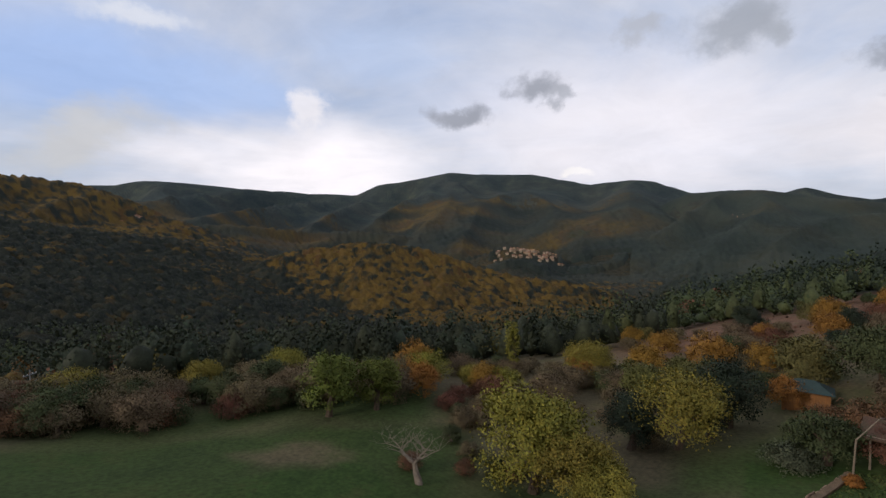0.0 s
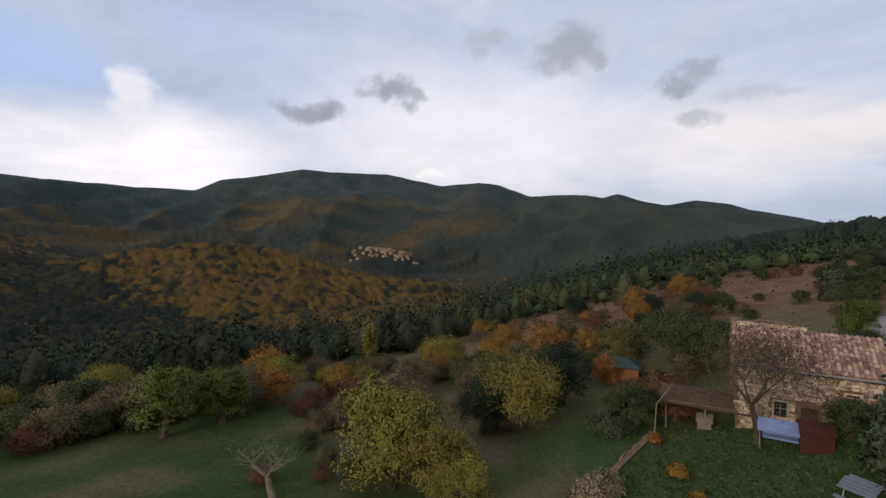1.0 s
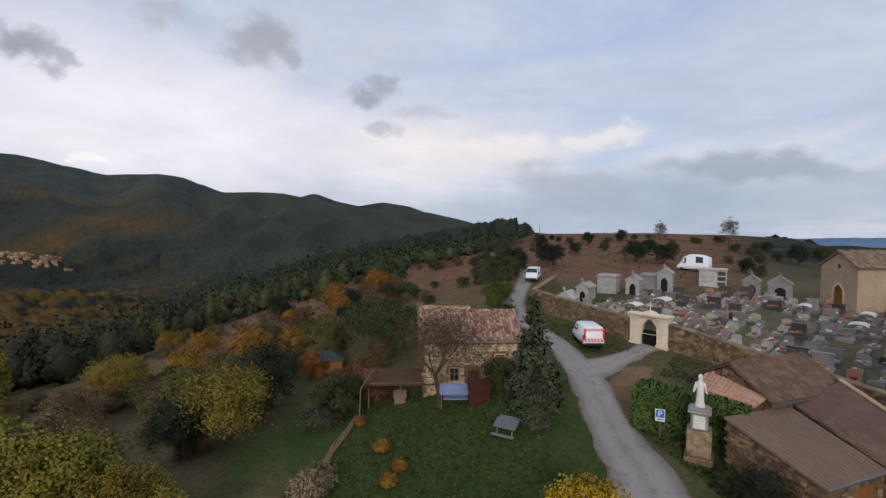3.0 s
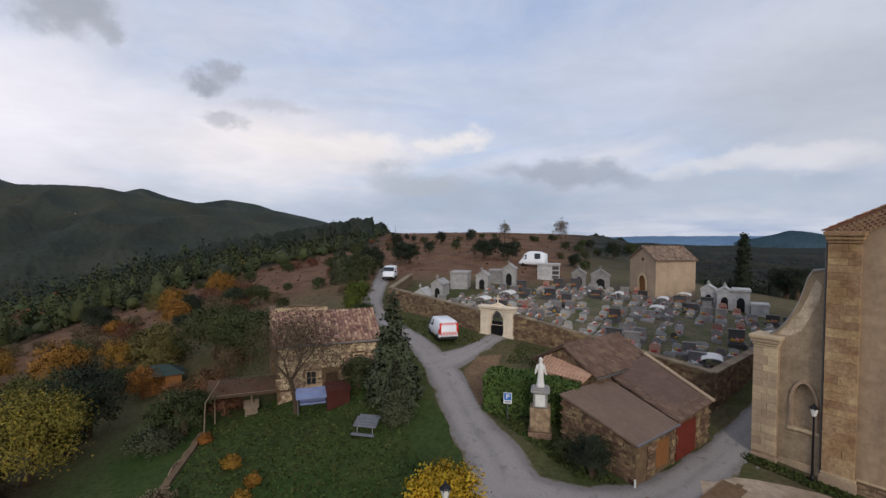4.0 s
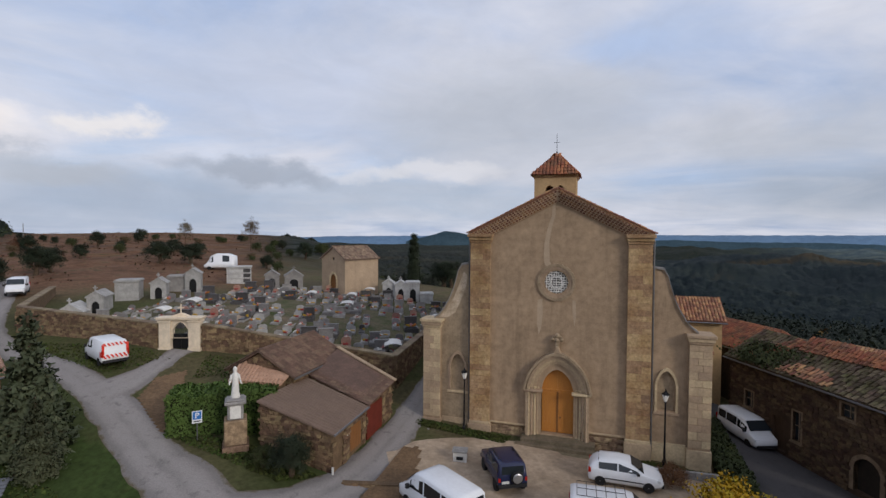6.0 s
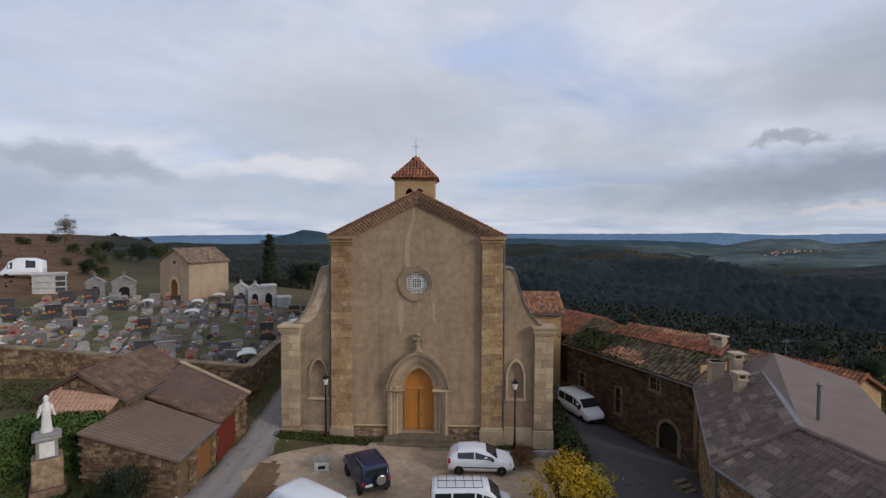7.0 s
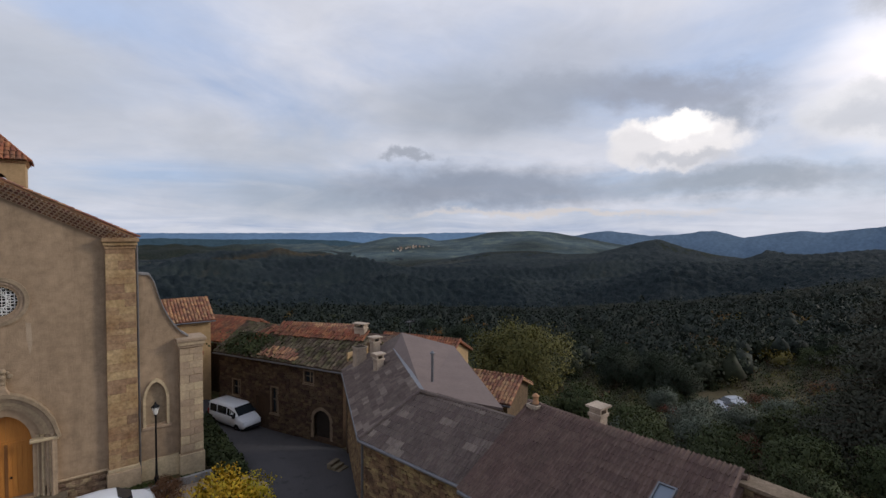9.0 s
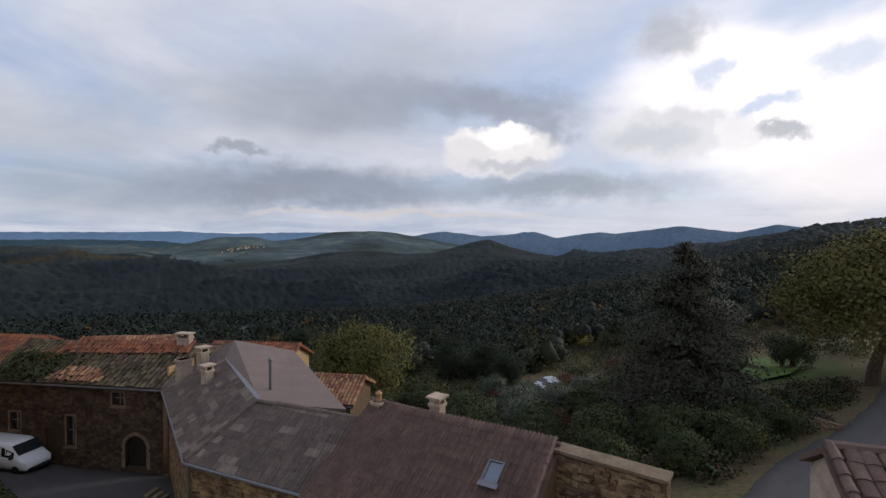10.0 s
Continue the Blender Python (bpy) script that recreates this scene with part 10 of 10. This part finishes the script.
def undergrowth():
    """Rounded shrubs and brambles, bush beside bush, on the slope below the houses."""
    nr = np.random.RandomState(77)
    n = 1500
    a, r = nr.uniform(-101, -36, n), np.sqrt(nr.uniform(36 ** 2, 112 ** 2, n))
    a, r = np.r_[a, nr.uniform(-101, -80, 420)], np.r_[r, nr.uniform(30, 60, 420)]
    x, y = EYE.x - r * np.sin(np.radians(a)), EYE.y + r * np.cos(np.radians(a))
    road = np.interp(x, [29, 36, 46, 54, 70, 110], [-29.3, -31.4, -36.0, -38.4, -42.0, -46.0])
    free = (y > road) & ~((x > 8) & (x < 29) & (y > -41) & (y < 30)) & ~((x < 39) & (y > -13) & (y < 30)) & (np.hypot((x - 71) / 1.5, y + 34) > 8)
    free &= (np.hypot(x - CAR_SPOT[0], y - CAR_SPOT[1]) > 4.5) & ~((np.abs(a - CAR_AZ) < 2.0) & (r < CAR_R) & (r > CAR_R - 16))
    x, y, r = x[free], y[free], r[free]
    half, tall = nr.uniform(0.7, 1.9, len(x)) * np.where(r < 60, 0.75, 1.0), nr.uniform(0.8, 2.5, len(x)) * np.where(r < 60, 0.6, 1.0)
    z = ground_z(x, y)
    kind = nr.choice(6, len(x), p=(0.34, 0.16, 0.20, 0.12, 0.14, 0.04))
    for k, (leaf, label) in enumerate((("slope", "dark green shrubs on the slope"), ("green", "dull green shrubs on the slope"), ("bramble", "brown leafless brambles on the slope"), ("slope", "deep green scrub on the slope"), ("tawny", "tawny shrubs on the slope"), ("russet", "russet shrubs on the slope"))):
        q = np.where(kind == k)[0]
        u = nr.normal(size=(len(q), 150, 3))
        u /= np.linalg.norm(u, axis=2, keepdims=True)
        u[:, :, 2] = np.abs(u[:, :, 2])
        d = u * nr.uniform(0.5, 1.12, (len(q), 150, 1))
        c = np.stack([x[q][:, None] + d[:, :, 0] * half[q][:, None], y[q][:, None] + d[:, :, 1] * half[q][:, None], z[q][:, None] + d[:, :, 2] * tall[q][:, None]], 2).reshape(-1, 3)
        me = card_mesh("shrubs", c, nr.uniform(0.10, 0.26, len(c)), LEAF[leaf], nr, out=u.reshape(-1, 3) * 0.7 + (0, 0, 0.8))
        tagged(new("shrubs", me), label, "shrubs", kind="stuff")


CAR_AZ, CAR_R = -69.0, 73.0
CAR_SPOT = (EYE.x - CAR_R * math.sin(radians(CAR_AZ)), EYE.y + CAR_R * math.cos(radians(CAR_AZ)))
tufts()
heath_scrub()
undergrowth()


# ---- woods ----
def wood_start(az):
    """How far off the woods begin, by compass."""
    return np.interp(az, [-114, -100, -90, -75, -60, -45, -25, 20, 26, 36, 44, 57, 60, 64, 71, 78, 86, 96, 108, 125, 150, 172], [120, 108, 104, 92, 78, 74, 74, 200, 260, 330, 800, 800, 215, 150, 128, 112, 102, 92, 76, 72, 68, 68])


def canopy_material():
    """Tree tops: each crown in a tint of its own, pines or autumn chestnuts, haze put into the far ones' colour."""
    m = bpy.data.materials.new("woodland_canopy")
    m.use_nodes = True
    t = m.node_tree
    p = t.nodes["Principled BSDF"]
    p.inputs["Roughness"].default_value, p.inputs["Specular IOR Level"].default_value = 0.9, 0.1
    at = t.nodes.new("ShaderNodeAttribute")
    at.attribute_name = "crown"
    sep = t.nodes.new("ShaderNodeSeparateColor")
    t.links.new(at.outputs["Color"], sep.inputs[0])

    def ramp(*stops):
        n = t.nodes.new("ShaderNodeValToRGB")
        e = n.color_ramp.elements
        while len(e) < len(stops):
            e.new(0.5)
        for el, (pos, col) in zip(e, stops):
            el.position, el.color = pos, (*col, 1)
        t.links.new(sep.outputs[0], n.inputs[0])
        return n.outputs[0]

    pine = ramp((0.0, (0.016, 0.019, 0.015)), (0.5, (0.022, 0.025, 0.018)), (0.85, (0.030, 0.031, 0.021)), (1.0, (0.042, 0.036, 0.024)))
    # blue-green haze of valley and distance, put into the crown colour
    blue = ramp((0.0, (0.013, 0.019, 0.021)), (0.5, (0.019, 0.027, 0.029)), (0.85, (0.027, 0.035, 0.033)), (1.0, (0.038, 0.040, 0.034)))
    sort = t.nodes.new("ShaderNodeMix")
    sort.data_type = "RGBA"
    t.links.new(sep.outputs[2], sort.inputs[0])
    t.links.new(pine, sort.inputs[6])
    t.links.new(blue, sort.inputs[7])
    # pale haze put into far mountain crowns; the near ridge takes this lighter tint too
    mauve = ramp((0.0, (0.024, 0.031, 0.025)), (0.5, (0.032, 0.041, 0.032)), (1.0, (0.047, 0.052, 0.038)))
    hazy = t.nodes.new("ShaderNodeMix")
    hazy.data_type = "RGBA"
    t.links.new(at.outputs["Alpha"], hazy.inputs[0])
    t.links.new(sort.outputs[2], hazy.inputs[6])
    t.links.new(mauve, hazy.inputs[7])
    fall = ramp((0.0, (0.034, 0.036, 0.015)), (0.25, (0.080, 0.050, 0.016)), (0.55, (0.125, 0.076, 0.017)), (0.8, (0.085, 0.046, 0.017)), (1.0, (0.034, 0.040, 0.016)))
    mx = t.nodes.new("ShaderNodeMix")
    mx.data_type = "RGBA"
    t.links.new(sep.outputs[1], mx.inputs[0])
    t.links.new(hazy.outputs[2], mx.inputs[6])
    t.links.new(fall, mx.inputs[7])
    geo = t.nodes.new("ShaderNodeNewGeometry")
    n = nd(t, "ShaderNodeTexNoise", Scale=0.9, Detail=5.0, Roughness=0.75)
    t.links.new(geo.outputs["Position"], n.inputs["Vector"])
    mr = t.nodes.new("ShaderNodeMapRange")
    mr.inputs["From Min"].default_value, mr.inputs["From Max"].default_value = 0.32, 0.68
    mr.inputs["To Min"].default_value, mr.inputs["To Max"].default_value = 0.6, 1.4
    t.links.new(n.outputs["Fac"], mr.inputs["Value"])
    hs = t.nodes.new("ShaderNodeHueSaturation")
    t.links.new(mr.outputs[0], hs.inputs["Value"])
    t.links.new(mx.outputs[2], hs.inputs["Color"])
    t.links.new(hs.outputs[0], p.inputs["Base Color"])
    b = nd(t, "ShaderNodeBump", Strength=0.8, Distance=1.2)
    t.links.new(n.outputs["Fac"], b.inputs["Height"])
    t.links.new(b.outputs[0], p.inputs["Normal"])
    return m


def canopy():
    """The tops of the far woods: crown beside crown over the hills."""
    nr = np.random.RandomState(21)
    rad = [192.0]
    while rad[-1] < 2500:
        rad.append(rad[-1] + rad[-1] * (0.0065 if rad[-1] < 620 else 0.011))
    rad = np.array(rad)
    step = 0.23
    az = np.arange(-114, 172, step)
    rr, aa = np.meshgrid(rad, az, indexing="ij")
    rr = rr * (1 + nr.uniform(-0.0028, 0.0028, rr.shape))
    aa = aa + nr.uniform(-0.4, 0.4, aa.shape) * step
    r, a = rr.ravel(), aa.ravel()
    x, y = EYE.x - r * np.sin(np.radians(a)), EYE.y + r * np.cos(np.radians(a))
    z = ground_z(x, y)
    # the nearest crown of a jittered lattice
    size = np.where(r < 520, 6.0, np.where(r < 1100, 9.0, 15.0))
    gx, gy = np.floor(x / size), np.floor(y / size)

    def hashed(i, j, k):
        v = np.sin(i * 127.1 + j * 311.7 + k * 74.7) * 43758.5453
        return v - np.floor(v)

    best, tint, tall = np.full(len(x), 9.0), np.zeros(len(x)), np.zeros(len(x))
    for di in (-1, 0, 1):
        for dj in (-1, 0, 1):
            i, j = gx + di, gy + dj
            cx, cy = (i + 0.15 + 0.7 * hashed(i, j, 1)) * size, (j + 0.15 + 0.7 * hashed(i, j, 2)) * size
            d = np.hypot(x - cx, y - cy) / size
            near = d < best
            best, tint, tall = np.where(near, d, best), np.where(near, hashed(i, j, 3), tint), np.where(near, hashed(i, j, 4), tall)
    dome = np.clip(1 - (best / 0.72) ** 2, 0, 1)
    grass, heath, autumn = cover(x, y)
    autumn = autumn * np.where(a > 10, 1 - 0.25 * smooth(900, 1100, r), 1.0)
    odd = hashed(np.round(tint * 9999), np.round(tall * 9999), 5)
    single = smooth(-0.12, 0.12, np.clip(autumn * 1.1 + np.where(a < 10, -0.1, 0.03 + 0.08 * smooth(56, 62, a) * smooth(84, 76, a) * smooth(600, 400, r)), -0.2, 0.72) - odd)
    tract = np.clip(autumn * (0.6 + 0.6 * odd), 0, 1)
    away = smooth(850, 1200, r)
    fall = (single * (1 - away) + tract * away) * (1 - smooth(98, 92, a) * (a > 10) * smooth(420, 300, r))
    h = (3.2 + 2.6 * tall + dome * np.where(fall > 0.5, 4.0, 4.8) * size / 6.5 * 0.9 + nr.uniform(-0.5, 0.5, len(x)))
    h = h * np.where(a < 0, 0.8, 1.0)
    open_ground = np.clip(heath * 1.5 + smooth(8, -8, r - wood_start(a) - 12 * wave(x, y, 14, 1.0)), 0, 1)
    open_ground = np.where(r < 203, 1.0, open_ground)
    village = (a > 100) & (a < 121) & (r > 1130) & (r < 1480)
    open_ground = np.where(village, np.maximum(open_ground, ((wave(x, y, 40, 2.0) > -0.2) | ((np.abs(a - 111.5) < 3.6) & (r > 1240))).astype(float)), open_ground)
    fade = np.where(a < 0, smooth(1950, 1500, r), smooth(2500, 1700, r))
    z = z + np.where(open_ground > 0.5, -3.0, h * (0.25 + 0.75 * fade) - 3.0 * (1 - fade))
    # blue haze put into the colour of deep-valley and far crowns; broad stands of lighter and darker wood
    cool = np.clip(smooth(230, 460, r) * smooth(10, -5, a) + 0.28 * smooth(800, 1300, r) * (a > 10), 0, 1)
    near = smooth(1500, 500, r)
    shade = np.clip((0.2 + 0.4 * near) * tint + 0.1 * (1 - near) + (0.7 - 0.3 * near) * (0.5 + 0.6 * wave(x, y, 85, 3.3) + 0.35 * wave(x, y, 260, 1.3)), 0, 1)
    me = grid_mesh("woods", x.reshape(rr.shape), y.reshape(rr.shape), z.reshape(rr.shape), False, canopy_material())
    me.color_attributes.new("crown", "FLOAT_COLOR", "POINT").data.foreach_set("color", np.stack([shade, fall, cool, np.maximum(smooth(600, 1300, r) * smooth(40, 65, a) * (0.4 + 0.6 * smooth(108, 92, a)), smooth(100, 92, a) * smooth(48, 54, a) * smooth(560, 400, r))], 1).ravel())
    # sprays of leaves that stand out of the nearer crowns
    pick = nr.permutation(np.where((r > 225) & (r < 760) & (open_ground < 0.4))[0])[:90000]
    pick = pick[(a[pick] > 10) | (r[pick] < 330)]
    c = np.stack([x, y, z], 1)[pick] + nr.normal(size=(len(pick), 3)) * (0.9, 0.9, 0.5)
    for k, sel in (("pine", fall[pick] < 0.5), ("orange_wood", (fall[pick] >= 0.5) & (tint[pick] < 0.55)), ("yellow_wood", (fall[pick] >= 0.5) & (tint[pick] >= 0.55))):
        n = int(sel.sum())
        sprays = card_mesh("sprays", c[sel], r[pick][sel] * 0.0027 * nr.uniform(0.6, 1.3, n), LEAF[k], nr, out=nr.normal(size=(n, 3)) * 0.5 + (0, 0, 0.8))
        tagged(new("sprays", sprays), "leafy tops of the far woods", "woods", kind="stuff")
    tagged(new("woods", me), "far canopy of dark pines and orange autumn chestnuts", "woods", kind="stuff")


def lump_mesh(x, y, z, half, tall, pointed, level, mat, rng):
    """Uneven crowns, one for each tree, closely set."""
    bm = bmesh.new()
    bmesh.ops.create_icosphere(bm, subdivisions=level, radius=1.0)
    base = np.array([v.co[:] for v in bm.verts])
    tri = np.array([[v.index for v in f.verts] for f in bm.faces])
    bm.free()
    n, m = len(x), len(base)
    jit = rng.uniform(0.65, 1.25, (n, m, 1))
    p = base[None] * jit
    f = (p[:, :, 2] + 1) / 2
    taper = (1.15 - 0.6 * f) if pointed else (1.05 - 0.2 * f)
    co = np.stack([x[:, None] + p[:, :, 0] * taper * half[:, None], y[:, None] + p[:, :, 1] * taper * half[:, None], z[:, None] + tall[:, None] * (0.02 + 0.96 * f)], 2).reshape(-1, 3)
    idx = (tri[None] + (np.arange(n) * m)[:, None, None]).reshape(-1, 3)
    me = bpy.data.meshes.new("crowns")
    me.vertices.add(len(co))
    me.vertices.foreach_set("co", co.ravel())
    me.loops.add(idx.size)
    me.loops.foreach_set("vertex_index", idx.ravel().astype(np.int32))
    me.polygons.add(len(idx))
    me.polygons.foreach_set("loop_start", np.arange(0, idx.size, 3, dtype=np.int32))
    me.polygons.foreach_set("use_smooth", np.ones(len(idx), bool))
    me.materials.append(mat)
    me.update()
    return me


def woods():
    nr = np.random.RandomState(9)
    spots = []
    r = 70.0
    while r < 235:
        s = 4.6 if r < 220 else 6.4 if r < 420 else 9.5 if r < 800 else 17.0
        n = int(2 * math.pi * r / s)
        a = np.linspace(-180, 180, n, endpoint=False) + nr.uniform(-1.2, 1.2, n) * 360 / n
        rr = r + nr.uniform(-1.3, 1.3, n) * s
        keep = (a > -114) & (a < 172)
        spots.append(np.stack([a[keep], rr[keep], np.full(keep.sum(), s)], 1))
        r += s * 0.92
    p = np.concatenate(spots)
    az, r, s = p.T
    x, y = EYE.x - r * np.sin(np.radians(az)), EYE.y + r * np.cos(np.radians(az))
    z = ground_z(x, y)
    grass, heath, autumn = cover(x, y)
    start = wood_start(az)
    keep = r > start + 8 * wave(x, y, 9, 1.0)
    keep &= nr.random_sample(len(r)) > 0.04 + 0.75 * heath + 0.9 * smooth(550, 950, r) * (az < 145)
    keep &= ~((az > 159.5) & (r < 108))
    az, r, s, x, y, z, autumn = (q[keep] for q in (az, r, s, x, y, z, autumn))
    fall = nr.random_sample(len(r)) < np.clip(autumn * 1.05 + 0.05, 0, 0.94)
    fall |= (az < -30) & (r < 150) & (nr.random_sample(len(r)) < 0.06)
    mix = nr.random_sample(len(r))
    ridge = (az > 56) & (az < 96)
    share = np.where(az < 0, 0.6, np.where(ridge, 0.0, 0.72))
    leafy = np.where(ridge, 0.30, np.where((az < -30) & (r < 170), 0.72, 0.93))
    low = (az < 10) & (r > 84)
    kinds = {"valley": low & ~fall, "pine": ~low & ~fall & (mix < share), "dark": ~low & ~fall & (mix >= share) & (mix < leafy), "green": ~low & ~fall & (mix >= leafy) & (mix < 0.93 - 0.33 * ridge), "hill": ~low & ~fall & (mix >= np.maximum(leafy, 0.93 - 0.33 * ridge)), "orange_wood": fall & (mix < 0.45), "yellow_wood": fall & (mix >= 0.45) & (mix < 0.75), "russet": fall & (mix >= 0.75)}
    names = {"valley": "blue-green woods falling to the valley", "pine": "pine forest on the hillsides", "dark": "dark evergreen oaks among the pines", "green": "dull green deciduous trees in the woods", "hill": "yellow-green young pines along the ridge", "orange_wood": "orange autumn chestnut woods", "yellow_wood": "yellow-brown autumn woods", "russet": "russet bare-topped woods"}
    for k, sel in kinds.items():
        idx = np.where(sel)[0]
        tall = k in ("pine", "dark", "valley", "hill")
        cs, ss, ns, lumps = [], [], [], []
        for lo, hi, cards, cell in ((0, 130, 150, 0.115), (130, 420, 75, 0.15)):
            q = idx[(r[idx] >= lo) & (r[idx] < hi)]
            if not len(q):
                continue
            n = len(q)
            sp = s[q][:, None]
            hgt = (np.where(az[q] < 10, 0.75, np.where((az[q] > 54) & (az[q] < 84), 0.42 + 0.2 * smooth(60, 66, az[q]) + 0.38 * smooth(68, 84, az[q]), 1.0))[:, None] * np.where(tall, 1.75, 1.15) * sp * nr.uniform(0.7, 1.3, (n, 1))).clip(2.6, 13 if tall else 9)
            fat = nr.uniform(0.7, 1.35, (n, 1, 1))
            # each crown is a set of loose clumps round a small dense heart
            clumps = 12 if hi == 130 else 8
            v = nr.normal(size=(n, clumps, 3))
            v /= np.linalg.norm(v, axis=2, keepdims=True)
            v *= nr.uniform(0.55, 1.0, (n, clumps, 1))
            which = nr.randint(0, clumps, (n, cards))
            d = nr.normal(size=(n, cards, 3)) * 0.24
            u = v[np.arange(n)[:, None], which] + d
            f = np.clip((u[:, :, 2:3] + 1.1) / 2.2, 0, 1.08)
            taper = (1.2 - 0.8 * f) if tall else (1.05 - 0.25 * f)
            px = x[q][:, None, None] + u[:, :, 0:1] * taper * sp[:, None] * 0.85 * fat
            py = y[q][:, None, None] + u[:, :, 1:2] * taper * sp[:, None] * 0.85 * fat
            pz = z[q][:, None, None] + hgt[:, None] * (0.12 + 0.88 * f)
            cs.append(np.concatenate([px, py, pz], 2).reshape(-1, 3))
            ss.append((sp[:, None] * cell * nr.uniform(0.7, 1.3, (n, cards, 1))).reshape(-1))
            ns.append((u * 0.55 + d * 1.2 + (0, 0, 0.8)).reshape(-1, 3))
            lumps.append(lump_mesh(x[q], y[q], z[q], s[q] * 0.45 * fat[:, 0, 0], hgt[:, 0] * 0.72, tall, 1, LEAF[k], nr))
        for me in lumps:
            tagged(new("crowns", me), names[k] + ", the inner crowns", "woods", kind="stuff")
        me = card_mesh("woods", np.concatenate(cs), np.concatenate(ss), LEAF[k], nr, out=np.concatenate(ns))
        tagged(new("woods", me), names[k], "woods", kind="stuff")


LEAF["valley"] = leaf_material("valley_pines", (0.018, 0.024, 0.019), (0.023, 0.030, 0.022), (0.030, 0.037, 0.025))
LEAF["hill"] = leaf_material("ridge_pines", (0.040, 0.052, 0.020), (0.056, 0.068, 0.026), (0.080, 0.084, 0.030))
LEAF["orange_wood"] = leaf_material("chestnut_wood_leaves", (0.10, 0.055, 0.016), (0.145, 0.082, 0.018), (0.08, 0.062, 0.02))
LEAF["yellow_wood"] = leaf_material("yellow_wood_leaves", (0.10, 0.075, 0.018), (0.14, 0.10, 0.021), (0.065, 0.062, 0.02))
woods()
canopy()


# ---- far villages ----
def hamlet(label, az, r, spread, count, seed, tones):
    v = thing("hamlet", label, "village", EYE.x - r * math.sin(radians(az)), EYE.y + r * math.cos(radians(az)), 0)
    rr = random.Random(seed)
    for _ in range(count):
        a, q = radians(az + rr.gauss(0, spread / r * 57 * 0.5)), r + rr.gauss(0, spread * 0.4)
        x, y = EYE.x - q * math.sin(a), EYE.y + q * math.cos(a)
        w, d, h = rr.uniform(5, 8.5), rr.uniform(4.5, 7), rr.uniform(3, 6)
        z = gz(x, y)
        m = Matrix.Translation((x - v.location.x, y - v.location.y, z)) @ Matrix.Rotation(rr.uniform(0, 3.1), 4, "Z")
        b = part("cottage", boxes((-w / 2, w / 2, -d / 2, d / 2, -3, h)), M[rr.choice(tones)], v)
        b.matrix_local = m
        part("roof", prism(bmesh.new(), [(-w / 2 - 0.4, h), (w / 2 + 0.4, h), (0, h + 2.2)], -d / 2 - 0.4, d / 2 + 0.4), M[rr.choice(("terracotta", "tile_pale", "terracotta"))], b)
        for k in range(2 if r < 1200 else 0):
            part("window", boxes((-w / 4 + k * w / 2 - 0.5, -w / 4 + k * w / 2 + 0.5, -d / 2 - 0.06, -d / 2 - 0.01, h * 0.4, h * 0.4 + 1.5)), M["glass"], b)


hamlet("far hill village of pink and cream houses", 111.5, 1370, 85, 80, 3, ("render_old", "plaster_chapel", "render_old", "trim_dark"))
hamlet("far farmsteads on the wooded mountain", 89.5, 2050, 60, 7, 4, ("plaster_ochre", "plaster_chapel"))
hamlet("far farmsteads on the wooded mountain", 82.0, 1850, 45, 7, 5, ("plaster_white", "plaster_ochre"))
hamlet("lone white farm in the valley woods", 95.6, 1000, 14, 2, 6, ("plaster_white",))
hamlet("far town in the plain", -34.8, 2700, 110, 26, 7, ("plaster_white", "plaster_white", "plaster_chapel"))
hamlet("far white houses on a ridge", -14.5, 3300, 120, 14, 8, ("plaster_white",))
hamlet("far farm on the autumn ridge", 153.2, 850, 30, 6, 9, ("plaster_chapel", "concrete"))
